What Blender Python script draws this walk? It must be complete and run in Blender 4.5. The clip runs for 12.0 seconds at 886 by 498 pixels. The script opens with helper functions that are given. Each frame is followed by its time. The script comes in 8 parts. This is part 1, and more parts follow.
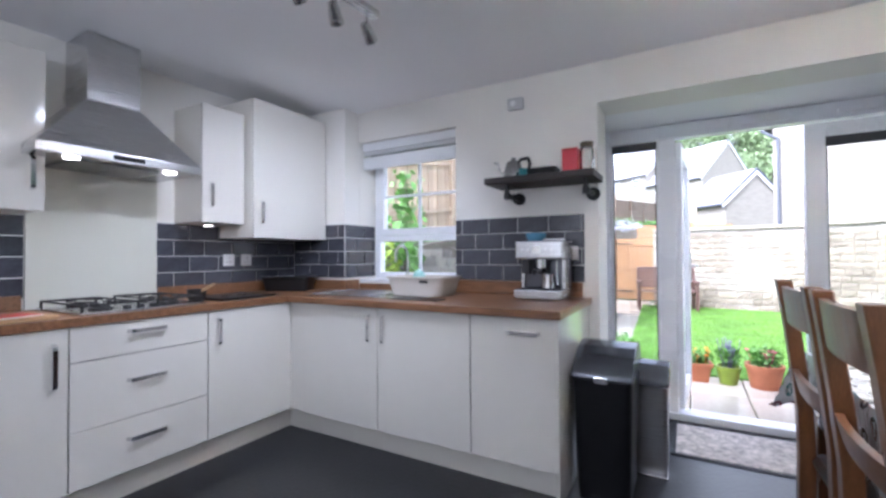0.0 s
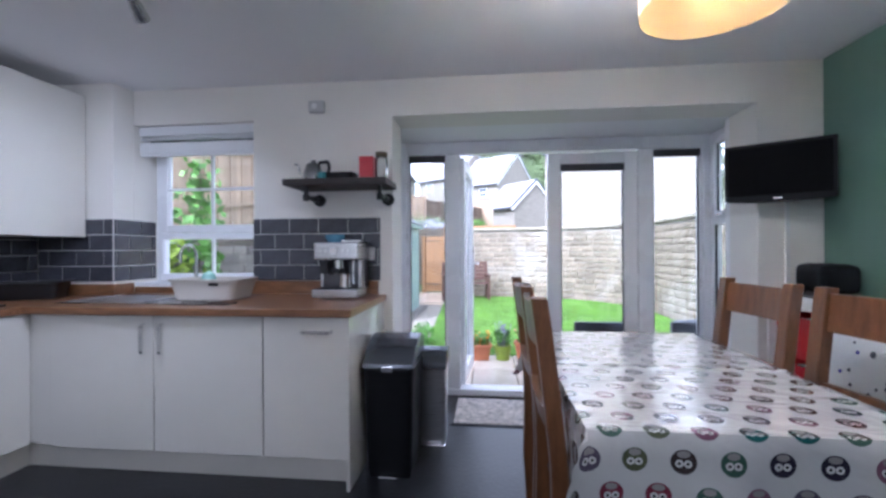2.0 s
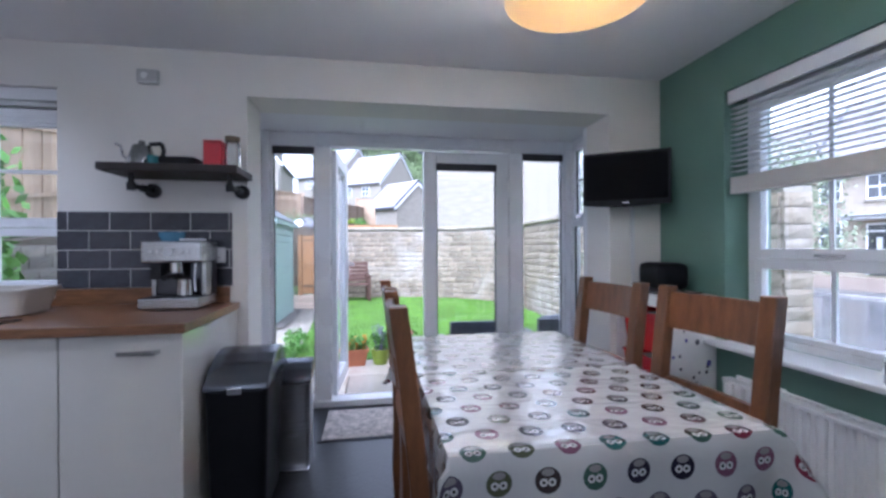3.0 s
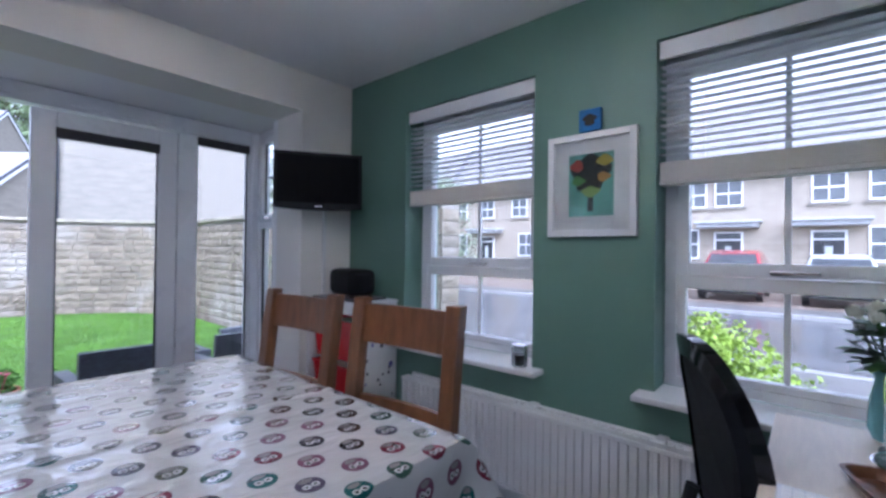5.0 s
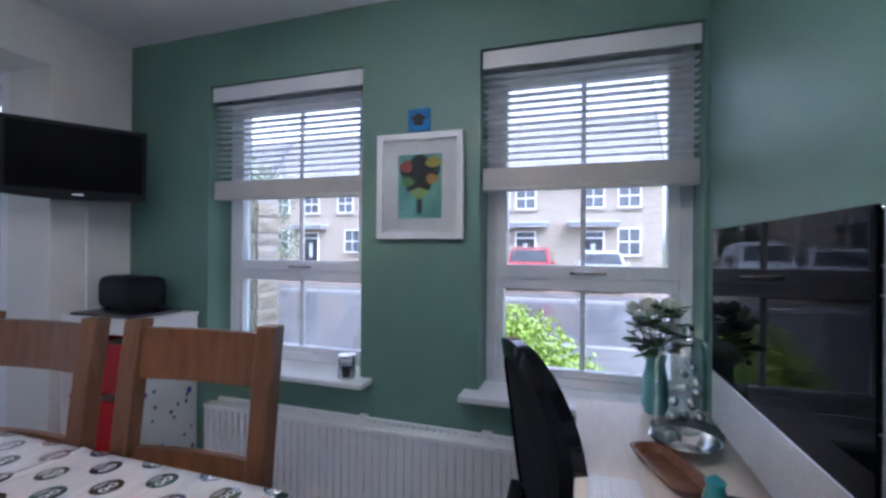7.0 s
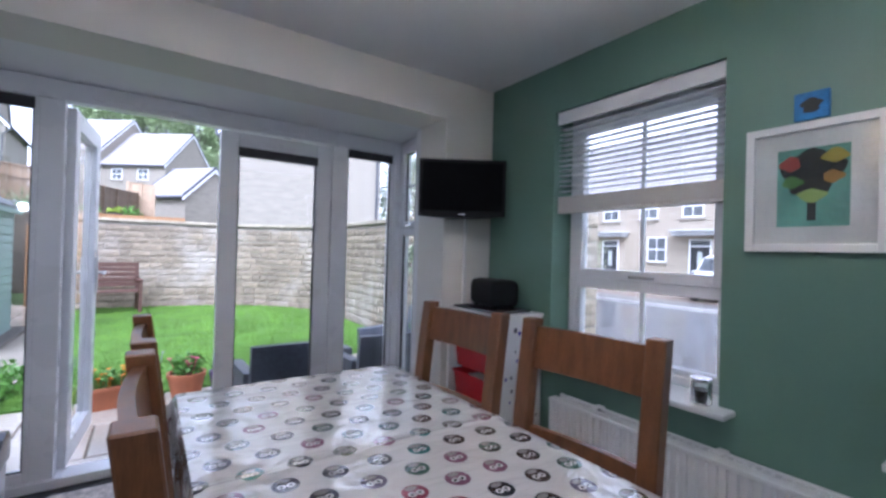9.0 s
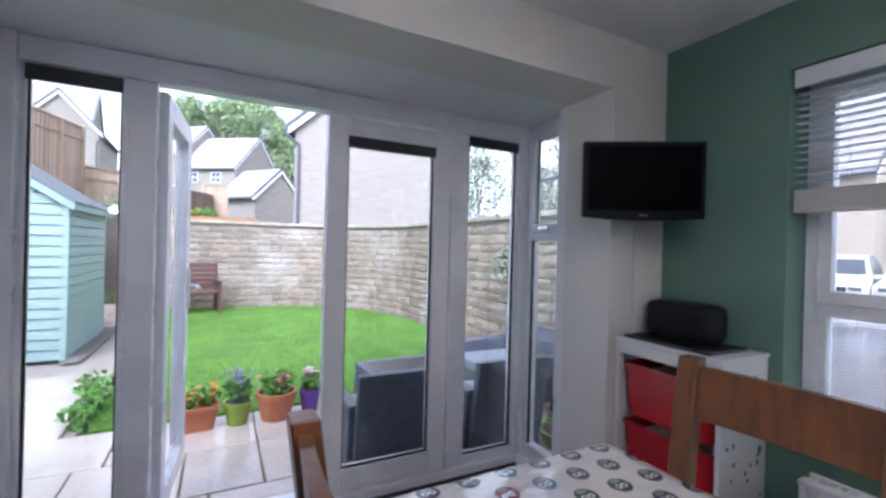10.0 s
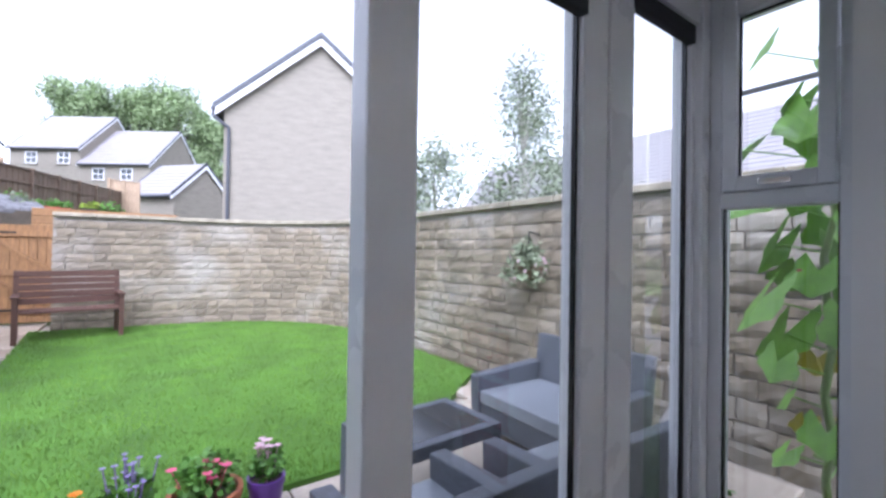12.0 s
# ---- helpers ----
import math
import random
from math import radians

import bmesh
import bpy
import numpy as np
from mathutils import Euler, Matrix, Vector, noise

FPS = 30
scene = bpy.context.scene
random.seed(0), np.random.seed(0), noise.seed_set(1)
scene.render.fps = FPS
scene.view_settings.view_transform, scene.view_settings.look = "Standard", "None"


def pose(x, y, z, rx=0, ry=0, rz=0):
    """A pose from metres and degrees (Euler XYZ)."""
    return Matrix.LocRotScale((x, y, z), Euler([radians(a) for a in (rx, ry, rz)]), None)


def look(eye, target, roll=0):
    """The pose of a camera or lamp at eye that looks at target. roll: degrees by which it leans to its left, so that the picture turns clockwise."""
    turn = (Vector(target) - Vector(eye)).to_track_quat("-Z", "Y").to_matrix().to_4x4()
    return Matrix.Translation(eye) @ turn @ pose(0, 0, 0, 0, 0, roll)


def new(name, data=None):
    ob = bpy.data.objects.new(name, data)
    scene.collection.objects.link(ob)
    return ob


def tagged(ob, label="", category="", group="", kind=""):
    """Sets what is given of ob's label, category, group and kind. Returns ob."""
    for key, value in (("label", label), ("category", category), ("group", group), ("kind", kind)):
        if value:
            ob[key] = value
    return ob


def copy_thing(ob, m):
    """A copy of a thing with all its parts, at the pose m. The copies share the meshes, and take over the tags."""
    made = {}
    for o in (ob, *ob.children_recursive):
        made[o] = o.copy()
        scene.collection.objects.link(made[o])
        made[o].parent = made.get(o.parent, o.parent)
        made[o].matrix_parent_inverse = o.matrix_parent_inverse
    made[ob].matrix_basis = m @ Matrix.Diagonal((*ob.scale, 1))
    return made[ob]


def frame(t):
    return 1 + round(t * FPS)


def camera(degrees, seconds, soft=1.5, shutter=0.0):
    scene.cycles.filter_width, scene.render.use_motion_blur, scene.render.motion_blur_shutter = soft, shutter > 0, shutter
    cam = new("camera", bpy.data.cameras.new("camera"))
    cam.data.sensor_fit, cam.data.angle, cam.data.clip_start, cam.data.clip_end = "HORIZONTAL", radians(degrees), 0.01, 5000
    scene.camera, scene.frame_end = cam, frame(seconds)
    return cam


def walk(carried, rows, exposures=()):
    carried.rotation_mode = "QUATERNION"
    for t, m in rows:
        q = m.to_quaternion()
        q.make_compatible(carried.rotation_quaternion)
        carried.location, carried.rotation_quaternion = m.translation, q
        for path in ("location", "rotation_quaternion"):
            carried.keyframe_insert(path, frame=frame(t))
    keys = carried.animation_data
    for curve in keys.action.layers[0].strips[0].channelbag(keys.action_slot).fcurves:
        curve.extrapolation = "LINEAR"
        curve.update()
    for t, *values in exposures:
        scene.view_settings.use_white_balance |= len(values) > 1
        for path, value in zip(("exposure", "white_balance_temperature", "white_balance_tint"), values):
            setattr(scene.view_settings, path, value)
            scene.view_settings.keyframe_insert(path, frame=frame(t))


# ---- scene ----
cam = camera(91.7, 12.0, soft=2.8)
PATH = [
    (0, (0.341, 0.37, 1.17), (-0.647, 2.109, 1.202), -0.4),
    (0.5, (0.399, 0.324, 1.191), (-0.426, 2.146, 1.206), -0.7),
    (1, (0.431, 0.262, 1.202), (-0.204, 2.159, 1.206), -0.4),
    (1.5, (0.484, 0.241, 1.185), (0.035, 2.19, 1.199), -0.6),
    (2, (0.509, 0.281, 1.206), (0.3, 2.271, 1.209), -0.3),
    (2.5, (0.549, 0.359, 1.222), (0.56, 2.359, 1.218), -0.5),
    (3, (0.584, 0.452, 1.209), (0.911, 2.425, 1.208), -0.3),
    (3.2, (0.627, 0.484, 1.164), (1.067, 2.435, 1.175), -1.2),
    (4.8, (0.699, 0.683, 1.21), (2.134, 2.076, 1.233), 1.1),
    (5, (0.698, 0.684, 1.229), (2.214, 1.988, 1.243), 0.7),
    (5.5, (0.721, 0.706, 1.233), (2.381, 1.821, 1.248), 0.4),
    (6, (0.767, 0.742, 1.231), (2.544, 1.659, 1.246), 0.9),
    (6.5, (0.806, 0.762, 1.247), (2.697, 1.412, 1.257), 0.8),
    (6.7, (0.815, 0.762, 1.252), (2.73, 1.339, 1.257), 0.6),
    (8.3, (0.753, 0.721, 1.27), (2.24, 2.059, 1.281), 0.6),
    (8.5, (0.727, 0.722, 1.265), (2.08, 2.194, 1.276), 1.1),
    (9, (0.652, 0.905, 1.268), (1.778, 2.557, 1.283), 1.6),
    (9.5, (0.571, 1.212, 1.312), (1.607, 2.923, 1.316), 1.3),
    (10, (0.526, 1.666, 1.329), (1.444, 3.443, 1.324), 1.5),
    (10.5, (0.541, 2.116, 1.319), (1.441, 3.902, 1.317), 1.4),
    (11, (0.609, 2.535, 1.283), (1.58, 4.284, 1.288), 1.5),
    (11.5, (0.667, 2.865, 1.241), (1.742, 4.551, 1.262), 1.9),
    (12, (0.675, 3.177, 1.226), (1.839, 4.803, 1.247), 0.9),
]
walk(cam, [(t, look(eye, target, roll)) for t, eye, target, roll in PATH], [(0, 3.38, 5350, 20), (2, 2.95, 5150, 21), (4, 2.55, 5000, 22), (5.5, 2.38, 4950, 23), (6.7, 2.4, 4950, 23), (9, 2.45, 5200, 22), (10.5, 2.5, 5350, 23), (11.2, 2.4, 5450, 23), (12, 2.15, 5450, 21)])

# ---- world, sun, large lights ----
world = bpy.data.worlds.new("overcast_sky")
scene.world = world
world.use_nodes = True
wn = world.node_tree.nodes
wl = world.node_tree.links
sky = wn.new("ShaderNodeTexSky")
sky.sky_type = "NISHITA"
sky.sun_disc = False
sky.sun_elevation = radians(48)
sky.sun_rotation = radians(215)
sky.dust_density = 3.0
grey = wn.new("ShaderNodeHueSaturation")
grey.inputs["Saturation"].default_value = 0.12
wl.new(sky.outputs["Color"], grey.inputs["Color"])
wl.new(grey.outputs["Color"], wn["Background"].inputs["Color"])
wn["Background"].inputs["Strength"].default_value = 0.12
sun = new("sun", bpy.data.lights.new("sun", "SUN"))
sun.data.energy = 0.5
sun.data.angle = radians(40)
sun.data.color = (1.0, 0.98, 0.95)
sun.rotation_euler = (radians(42), 0, radians(-35))


def lamp(name, kind, place, watts, colour, size=0.05, target=None, size_y=None, spread=None):
    data = bpy.data.lights.new(name, kind)
    data.energy, data.color = watts, colour
    ob = new(name, data)
    ob.matrix_world = look(place, target) if target else Matrix.Translation(place)
    if kind == "AREA":
        data.size = size
        if size_y:
            data.shape, data.size_y = "RECTANGLE", size_y
        if spread:
            data.spread = radians(spread)
    else:
        data.shadow_soft_size = size
        if kind == "SPOT":
            data.spot_blend = 1.0
    return ob


WARM = (1.0, 0.88, 0.72)
COOL = (0.96, 0.97, 0.955)
lamp("pendant_bulb", "POINT", (1.065, 1.40, 1.93), 11.0, (1.0, 0.92, 0.80), 0.05)
lamp("hood_bulb", "SPOT", (-2.155, 1.255, 1.62), 2.0, WARM, 0.03, (-2.2, 1.255, 0.9))
lamp("hood_bulb", "SPOT", (-2.155, 1.695, 1.62), 2.0, WARM, 0.03, (-2.2, 1.695, 0.9))
lamp("cupboard_bulb", "SPOT", (-2.42, 2.08, 1.375), 1.5, WARM, 0.03, (-2.42, 2.08, 0.9))
# ceiling lamps of the kitchen end
SPX, SPY, SPT = -0.97, 1.74, 85
for spot_y in (-0.2, 0.0, 0.2):
    lamp("spot_bulb", "SPOT", (SPX - 0.035, SPY + spot_y + 0.06, 2.18), 2.6, COOL, 0.05, (SPX - 0.9, SPY + spot_y + 0.6, 0.9)).data.spot_size = radians(130)
# unseen fill light added behind the walk, lifts the ceiling and cabinet fronts
lamp("rear_fill_bulb", "POINT", (-0.7, -0.7, 1.7), 3.8, COOL, 0.05)

# ---- materials ----
MATS = {}


def mat(name, col, rough=0.5, metal=0.0, var=0.12, scale=6.0, bump=0.0, bscale=80.0, coat=0.0, rnd=0.0, stretch=(1, 1, 1), emit=0.0, spec=0.5):
    """Procedural surface: two scales of colour noise, a fine bump and, for pieces, a random shift for each object."""
    if name in MATS:
        return MATS[name]
    m = bpy.data.materials.new(name)
    MATS[name] = m
    m.use_nodes = True
    n, l = m.node_tree.nodes, m.node_tree.links
    p = n["Principled BSDF"]
    p.inputs["Metallic"].default_value = metal
    p.inputs["Coat Weight"].default_value = coat
    p.inputs["Coat Roughness"].default_value = 0.08
    p.inputs["Specular IOR Level"].default_value = spec
    tc = n.new("ShaderNodeTexCoord")
    mp = n.new("ShaderNodeMapping")
    mp.inputs["Scale"].default_value = stretch
    l.new(tc.outputs["Object"], mp.inputs["Vector"])
    big, fine = n.new("ShaderNodeTexNoise"), n.new("ShaderNodeTexNoise")
    for tex, s, d in ((big, scale, 4.0), (fine, bscale, 3.0)):
        tex.inputs["Scale"].default_value = s
        tex.inputs["Detail"].default_value = d
        l.new(mp.outputs["Vector"], tex.inputs["Vector"])
    mix = n.new("ShaderNodeMath")
    mix.operation = "MULTIPLY_ADD"
    mix.inputs[1].default_value = 0.35
    l.new(fine.outputs["Fac"], mix.inputs[0])
    sc = n.new("ShaderNodeMath")
    sc.operation = "MULTIPLY"
    sc.inputs[1].default_value = 0.65
    l.new(big.outputs["Fac"], sc.inputs[0])
    l.new(sc.outputs[0], mix.inputs[2])
    ramp = n.new("ShaderNodeValToRGB")
    ramp.color_ramp.elements[0].position, ramp.color_ramp.elements[1].position = 0.32, 0.68
    ramp.color_ramp.elements[0].color = (*[c * (1 - var) for c in col], 1)
    ramp.color_ramp.elements[1].color = (*[min(1, c * (1 + var)) for c in col], 1)
    l.new(mix.outputs[0], ramp.inputs["Fac"])
    out = ramp.outputs["Color"]
    if rnd:
        info, hsv, mr = n.new("ShaderNodeObjectInfo"), n.new("ShaderNodeHueSaturation"), n.new("ShaderNodeMapRange")
        mr.inputs["To Min"].default_value, mr.inputs["To Max"].default_value = 1 - rnd, 1 + rnd
        l.new(info.outputs["Random"], mr.inputs["Value"])
        l.new(mr.outputs["Result"], hsv.inputs["Value"])
        l.new(out, hsv.inputs["Color"])
        out = hsv.outputs["Color"]
    l.new(out, p.inputs["Base Color"])
    rr = n.new("ShaderNodeMapRange")
    rr.inputs["To Min"].default_value, rr.inputs["To Max"].default_value = max(0.02, rough * 0.8), min(1, rough * 1.2)
    l.new(big.outputs["Fac"], rr.inputs["Value"])
    l.new(rr.outputs["Result"], p.inputs["Roughness"])
    if bump:
        b = n.new("ShaderNodeBump")
        b.inputs["Strength"].default_value = bump
        b.inputs["Distance"].default_value = 0.004
        l.new(fine.outputs["Fac"], b.inputs["Height"])
        l.new(b.outputs["Normal"], p.inputs["Normal"])
    if emit:
        l.new(out, p.inputs["Emission Color"])
        p.inputs["Emission Strength"].default_value = emit
    return m


def glass_mat(name, tint=(1, 1, 1), rough=0.0):
    m = bpy.data.materials.new(name)
    m.use_nodes = True
    p = m.node_tree.nodes["Principled BSDF"]
    p.inputs["Base Color"].default_value = (*tint, 1)
    p.inputs["Roughness"].default_value = rough
    p.inputs["Transmission Weight"].default_value = 1.0
    p.inputs["IOR"].default_value = 1.45
    return m


GLASS = glass_mat("window_glass", (0.97, 0.99, 0.98))
JAR = glass_mat("jar_glass", (0.92, 0.97, 0.96))
CREAM = mat("cream_wall_paint", (0.79, 0.765, 0.715), 0.75, 0, 0.03, 1.5, 0.15, 220)
GREEN = mat("sage_green_wall_paint", (0.142, 0.248, 0.190), 0.42, 0, 0.05, 1.5, 0.15, 220)
WHITE = mat("white_ceiling_paint", (0.86, 0.86, 0.87), 0.85, 0, 0.02, 1.2, 0.12, 220)
UPVC = mat("white_upvc", (0.82, 0.83, 0.86), 0.28, 0, 0.02, 3)
GLOSS = mat("cream_gloss_door", (0.68, 0.655, 0.605), 0.10, 0, 0.015, 2, coat=0.6)
CARCASS = mat("cream_carcass", (0.72, 0.69, 0.63), 0.3, 0, 0.02, 3)
SLATE = mat("dark_slate_vinyl", (0.019, 0.0195, 0.022), 0.36, 0, 0.45, 3.5, 0.35, 45)
OAKTOP = mat("oak_worktop", (0.20, 0.095, 0.042), 0.38, 0, 0.4, 9, 0.12, 90, stretch=(1, 6, 6))
OAK = mat("chair_oak", (0.165, 0.066, 0.023), 0.38, 0, 0.35, 7, 0.15, 70, coat=0.15, stretch=(6, 6, 1))
STEEL = mat("brushed_steel", (0.58, 0.58, 0.58), 0.26, 1, 0.08, 6, 0.1, 200, stretch=(1, 1, 30))
CHROME = mat("chrome", (0.75, 0.75, 0.76), 0.12, 1, 0.04, 6)
BLACK = mat("black_plastic", (0.012, 0.012, 0.013), 0.32, 0, 0.2, 10)
BLACKG = mat("black_gloss", (0.006, 0.006, 0.007), 0.08, 0, 0.2, 4)
IRON = mat("cast_iron", (0.02, 0.02, 0.02), 0.5, 0.3, 0.3, 20, 0.3)
TILE = mat("grey_glazed_tile", (0.055, 0.057, 0.070), 0.12, 0, 0.25, 14, 0.05, 40, coat=0.4, rnd=0.16)
GROUT = mat("grout", (0.64, 0.63, 0.61), 0.9, 0, 0.1, 30)
BACKPANEL = mat("cream_glass_splashback", (0.66, 0.66, 0.58), 0.08, 0, 0.015, 2, coat=0.5)
WHITEP = mat("white_plastic", (0.76, 0.76, 0.75), 0.35, 0, 0.03, 5)
SLATM = mat("white_blind_slat", (0.78, 0.79, 0.80), 0.4, 0, 0.03, 5)
BOTTOMRAIL = mat("pleated_blind_stack", (0.62, 0.60, 0.57), 0.6, 0, 0.06, 5)
DARKBLIND = mat("charcoal_blind", (0.035, 0.035, 0.04), 0.6, 0, 0.1, 10)


# ---- building helpers ----
def bx(bm, x0, y0, z0, x1, y1, z1, m=None):
    v = [bm.verts.new(Vector(c) if m is None else m @ Vector(c)) for c in ((x0, y0, z0), (x1, y0, z0), (x1, y1, z0), (x0, y1, z0), (x0, y0, z1), (x1, y0, z1), (x1, y1, z1), (x0, y1, z1))]
    for f in ((0, 3, 2, 1), (4, 5, 6, 7), (0, 1, 5, 4), (1, 2, 6, 5), (2, 3, 7, 6), (3, 0, 4, 7)):
        bm.faces.new([v[i] for i in f])
    return bm


def boxes(*rows):
    bm = bmesh.new()
    for r in rows:
        bx(bm, *r)
    return bm


def soft(bm, w=0.004, seg=2):
    bmesh.ops.bevel(bm, geom=list(bm.edges), offset=w, segments=seg, affect="EDGES", profile=0.6)
    return bm


def sbox(x0, y0, z0, x1, y1, z1, w=0.004, seg=2):
    return soft(boxes((x0, y0, z0, x1, y1, z1)), w, seg)


def rod(bm, a, b, r, r2=None, seg=12, caps=True):
    a, b = Vector(a), Vector(b)
    r2 = r if r2 is None else r2
    q = (b - a).to_track_quat("Z", "Y").to_matrix()
    rings = []
    for c, rad in ((a, r), (b, r2)):
        rings.append([bm.verts.new(c + q @ Vector((rad * math.cos(k * math.tau / seg), rad * math.sin(k * math.tau / seg), 0))) for k in range(seg)])
    for k in range(seg):
        j = (k + 1) % seg
        bm.faces.new((rings[0][k], rings[0][j], rings[1][j], rings[1][k]))
    if caps:
        bm.faces.new(rings[0][::-1])
        bm.faces.new(rings[1])
    return bm


def tube(bm, pts, r, seg=8):
    for a, b in zip(pts, pts[1:]):
        rod(bm, a, b, r, seg=seg)
    return bm


def lathe(bm, prof, seg=24, at=(0, 0, 0)):
    rings = []
    for r, z in prof:
        rings.append([bm.verts.new((at[0] + r * math.cos(k * math.tau / seg), at[1] + r * math.sin(k * math.tau / seg), at[2] + z)) for k in range(seg)])
    for a, b in zip(rings, rings[1:]):
        for k in range(seg):
            j = (k + 1) % seg
            bm.faces.new((a[k], a[j], b[j], b[k]))
    if prof[0][0] > 1e-4:
        bm.faces.new(rings[0][::-1])
    if prof[-1][0] > 1e-4:
        bm.faces.new(rings[-1])
    bmesh.ops.remove_doubles(bm, verts=bm.verts, dist=1e-5)
    return bm


def prism(bm, outline, axis, a, b):
    """A flat outline of (u, v) pushed along an axis from a to b."""
    def at(u, v, w):
        return {"x": (w, u, v), "y": (u, w, v), "z": (u, v, w)}[axis]
    lo = [bm.verts.new(at(u, v, a)) for u, v in outline]
    hi = [bm.verts.new(at(u, v, b)) for u, v in outline]
    k = len(outline)
    for i in range(k):
        j = (i + 1) % k
        bm.faces.new((lo[i], lo[j], hi[j], hi[i]))
    bm.faces.new(lo[::-1])
    bm.faces.new(hi)
    bmesh.ops.recalc_face_normals(bm, faces=bm.faces)
    return bm


def part(name, bm, material, parent=None, label="", smooth=False):
    """Links a bmesh as one mesh object under a thing or a part."""
    me = bpy.data.meshes.new(name)
    bm.normal_update()
    bm.to_mesh(me)
    bm.free()
    me.materials.append(material)
    if smooth:
        me.shade_smooth()
        me.set_sharp_from_angle(angle=radians(40))
    ob = new(name, me)
    ob.parent = parent
    if label:
        ob["label"] = label
    return ob


def thing(name, place, turn=0, label="", category="", group=""):
    ob = new(name)
    ob.empty_display_size = 0.1
    ob.matrix_basis = pose(*place, 0, 0, turn)
    return tagged(ob, label, category, group)


def structure(name, bm, material, label="", category=""):
    return tagged(part(name, bm, material), label, category, kind="structure")


# ---- the shell of the room ----
XW, XE, YN, YS, CEIL = -2.575, 2.525, 3.10, 0.335, 2.345
HEAD, WHEAD, SILL = 2.10, 2.075, 0.69
structure("floor", boxes((-2.9, -1.9, -0.1, 2.85, 3.4, 0.0), (-0.22, 3.4, -0.1, 2.2, 3.84, 0.0)), SLATE, "dark slate-grey vinyl floor with a soft sheen", "floor")
structure("ceiling", boxes((-2.575, -1.6, CEIL, 2.525, 3.10, CEIL + 0.2)), WHITE, "smooth white painted ceiling", "ceiling")
structure("wall_north", boxes((-2.875, 3.10, 0, -2.0, 3.40, 2.6), (-2.0, 3.10, 0, -1.10, 3.40, 0.955), (-2.0, 3.10, HEAD, -1.10, 3.40, 2.6), (-1.10, 3.10, 0, -0.125, 3.40, 2.6), (-0.125, 3.10, HEAD, 2.15, 3.40, 2.6), (2.15, 3.10, 0, 2.825, 3.40, 2.6)), CREAM, "cream painted wall with a wide opening to a bay", "wall")
structure("wall_bay_west", boxes((-0.45, 3.40, 0, -0.225, 3.95, 2.10)), WHITE, "white painted side wall of the bay", "wall")
structure("bay_soffit", boxes((-0.45, 3.40, HEAD, 2.50, 3.98, 2.6)), WHITE, "smooth white painted ceiling of the bay", "ceiling")
structure("wall_bay_east", boxes((2.15, 3.40, 0, 2.45, 3.46, 2.10)), WHITE, "white painted return wall of the bay", "wall")
structure("bay_kerb", boxes((2.19, 3.46, -0.1, 2.30, 3.84, 0.05)), WHITE, "low white base under the side window of the bay", "wall")
structure("wall_east", boxes((XE, 0.0, 0, 2.825, 0.35, 2.6), (XE, 0.35, 0, 2.825, 1.155, SILL - 0.025), (XE, 0.35, WHEAD, 2.825, 1.155, 2.6), (XE, 1.155, 0, 2.825, 1.69, 2.6), (XE, 1.69, 0, 2.825, 2.56, SILL - 0.025), (XE, 1.69, WHEAD, 2.825, 2.56, 2.6), (XE, 2.56, 0, 2.825, 3.10, 2.6)), GREEN, "sage green painted wall with two sash windows", "wall")
structure("wall_south", boxes((1.15, 0.20, 0, XE, YS, CEIL)), GREEN, "sage green painted return wall behind the desk", "wall")
structure("wall_west", boxes((-2.875, -1.9, 0, XW, 3.10, 2.6)), CREAM, "cream painted kitchen wall", "wall")
structure("wall_back", boxes((XW, -1.9, 0, 1.45, -1.6, 2.6), (1.15, -1.6, 0, 1.45, 0.20, 2.6)), CREAM, "plain cream painted wall behind the kitchen", "wall")
structure("pipe_boxing", boxes((XW, 2.93, 0.912, -2.0, 3.097, CEIL - 0.002)), CREAM, "cream boxed-in column in the kitchen corner", "wall")
structure("baseboard", soft(boxes((XE - 0.016, YS, 0.0, XE - 0.001, 3.099, 0.11), (2.155, 3.084, 0.0, XE - 0.018, 3.099, 0.11), (1.15, YS + 0.001, 0, XE - 0.018, YS + 0.016, 0.11)), 0.003), WHITEP, "white painted skirting board", "skirting")


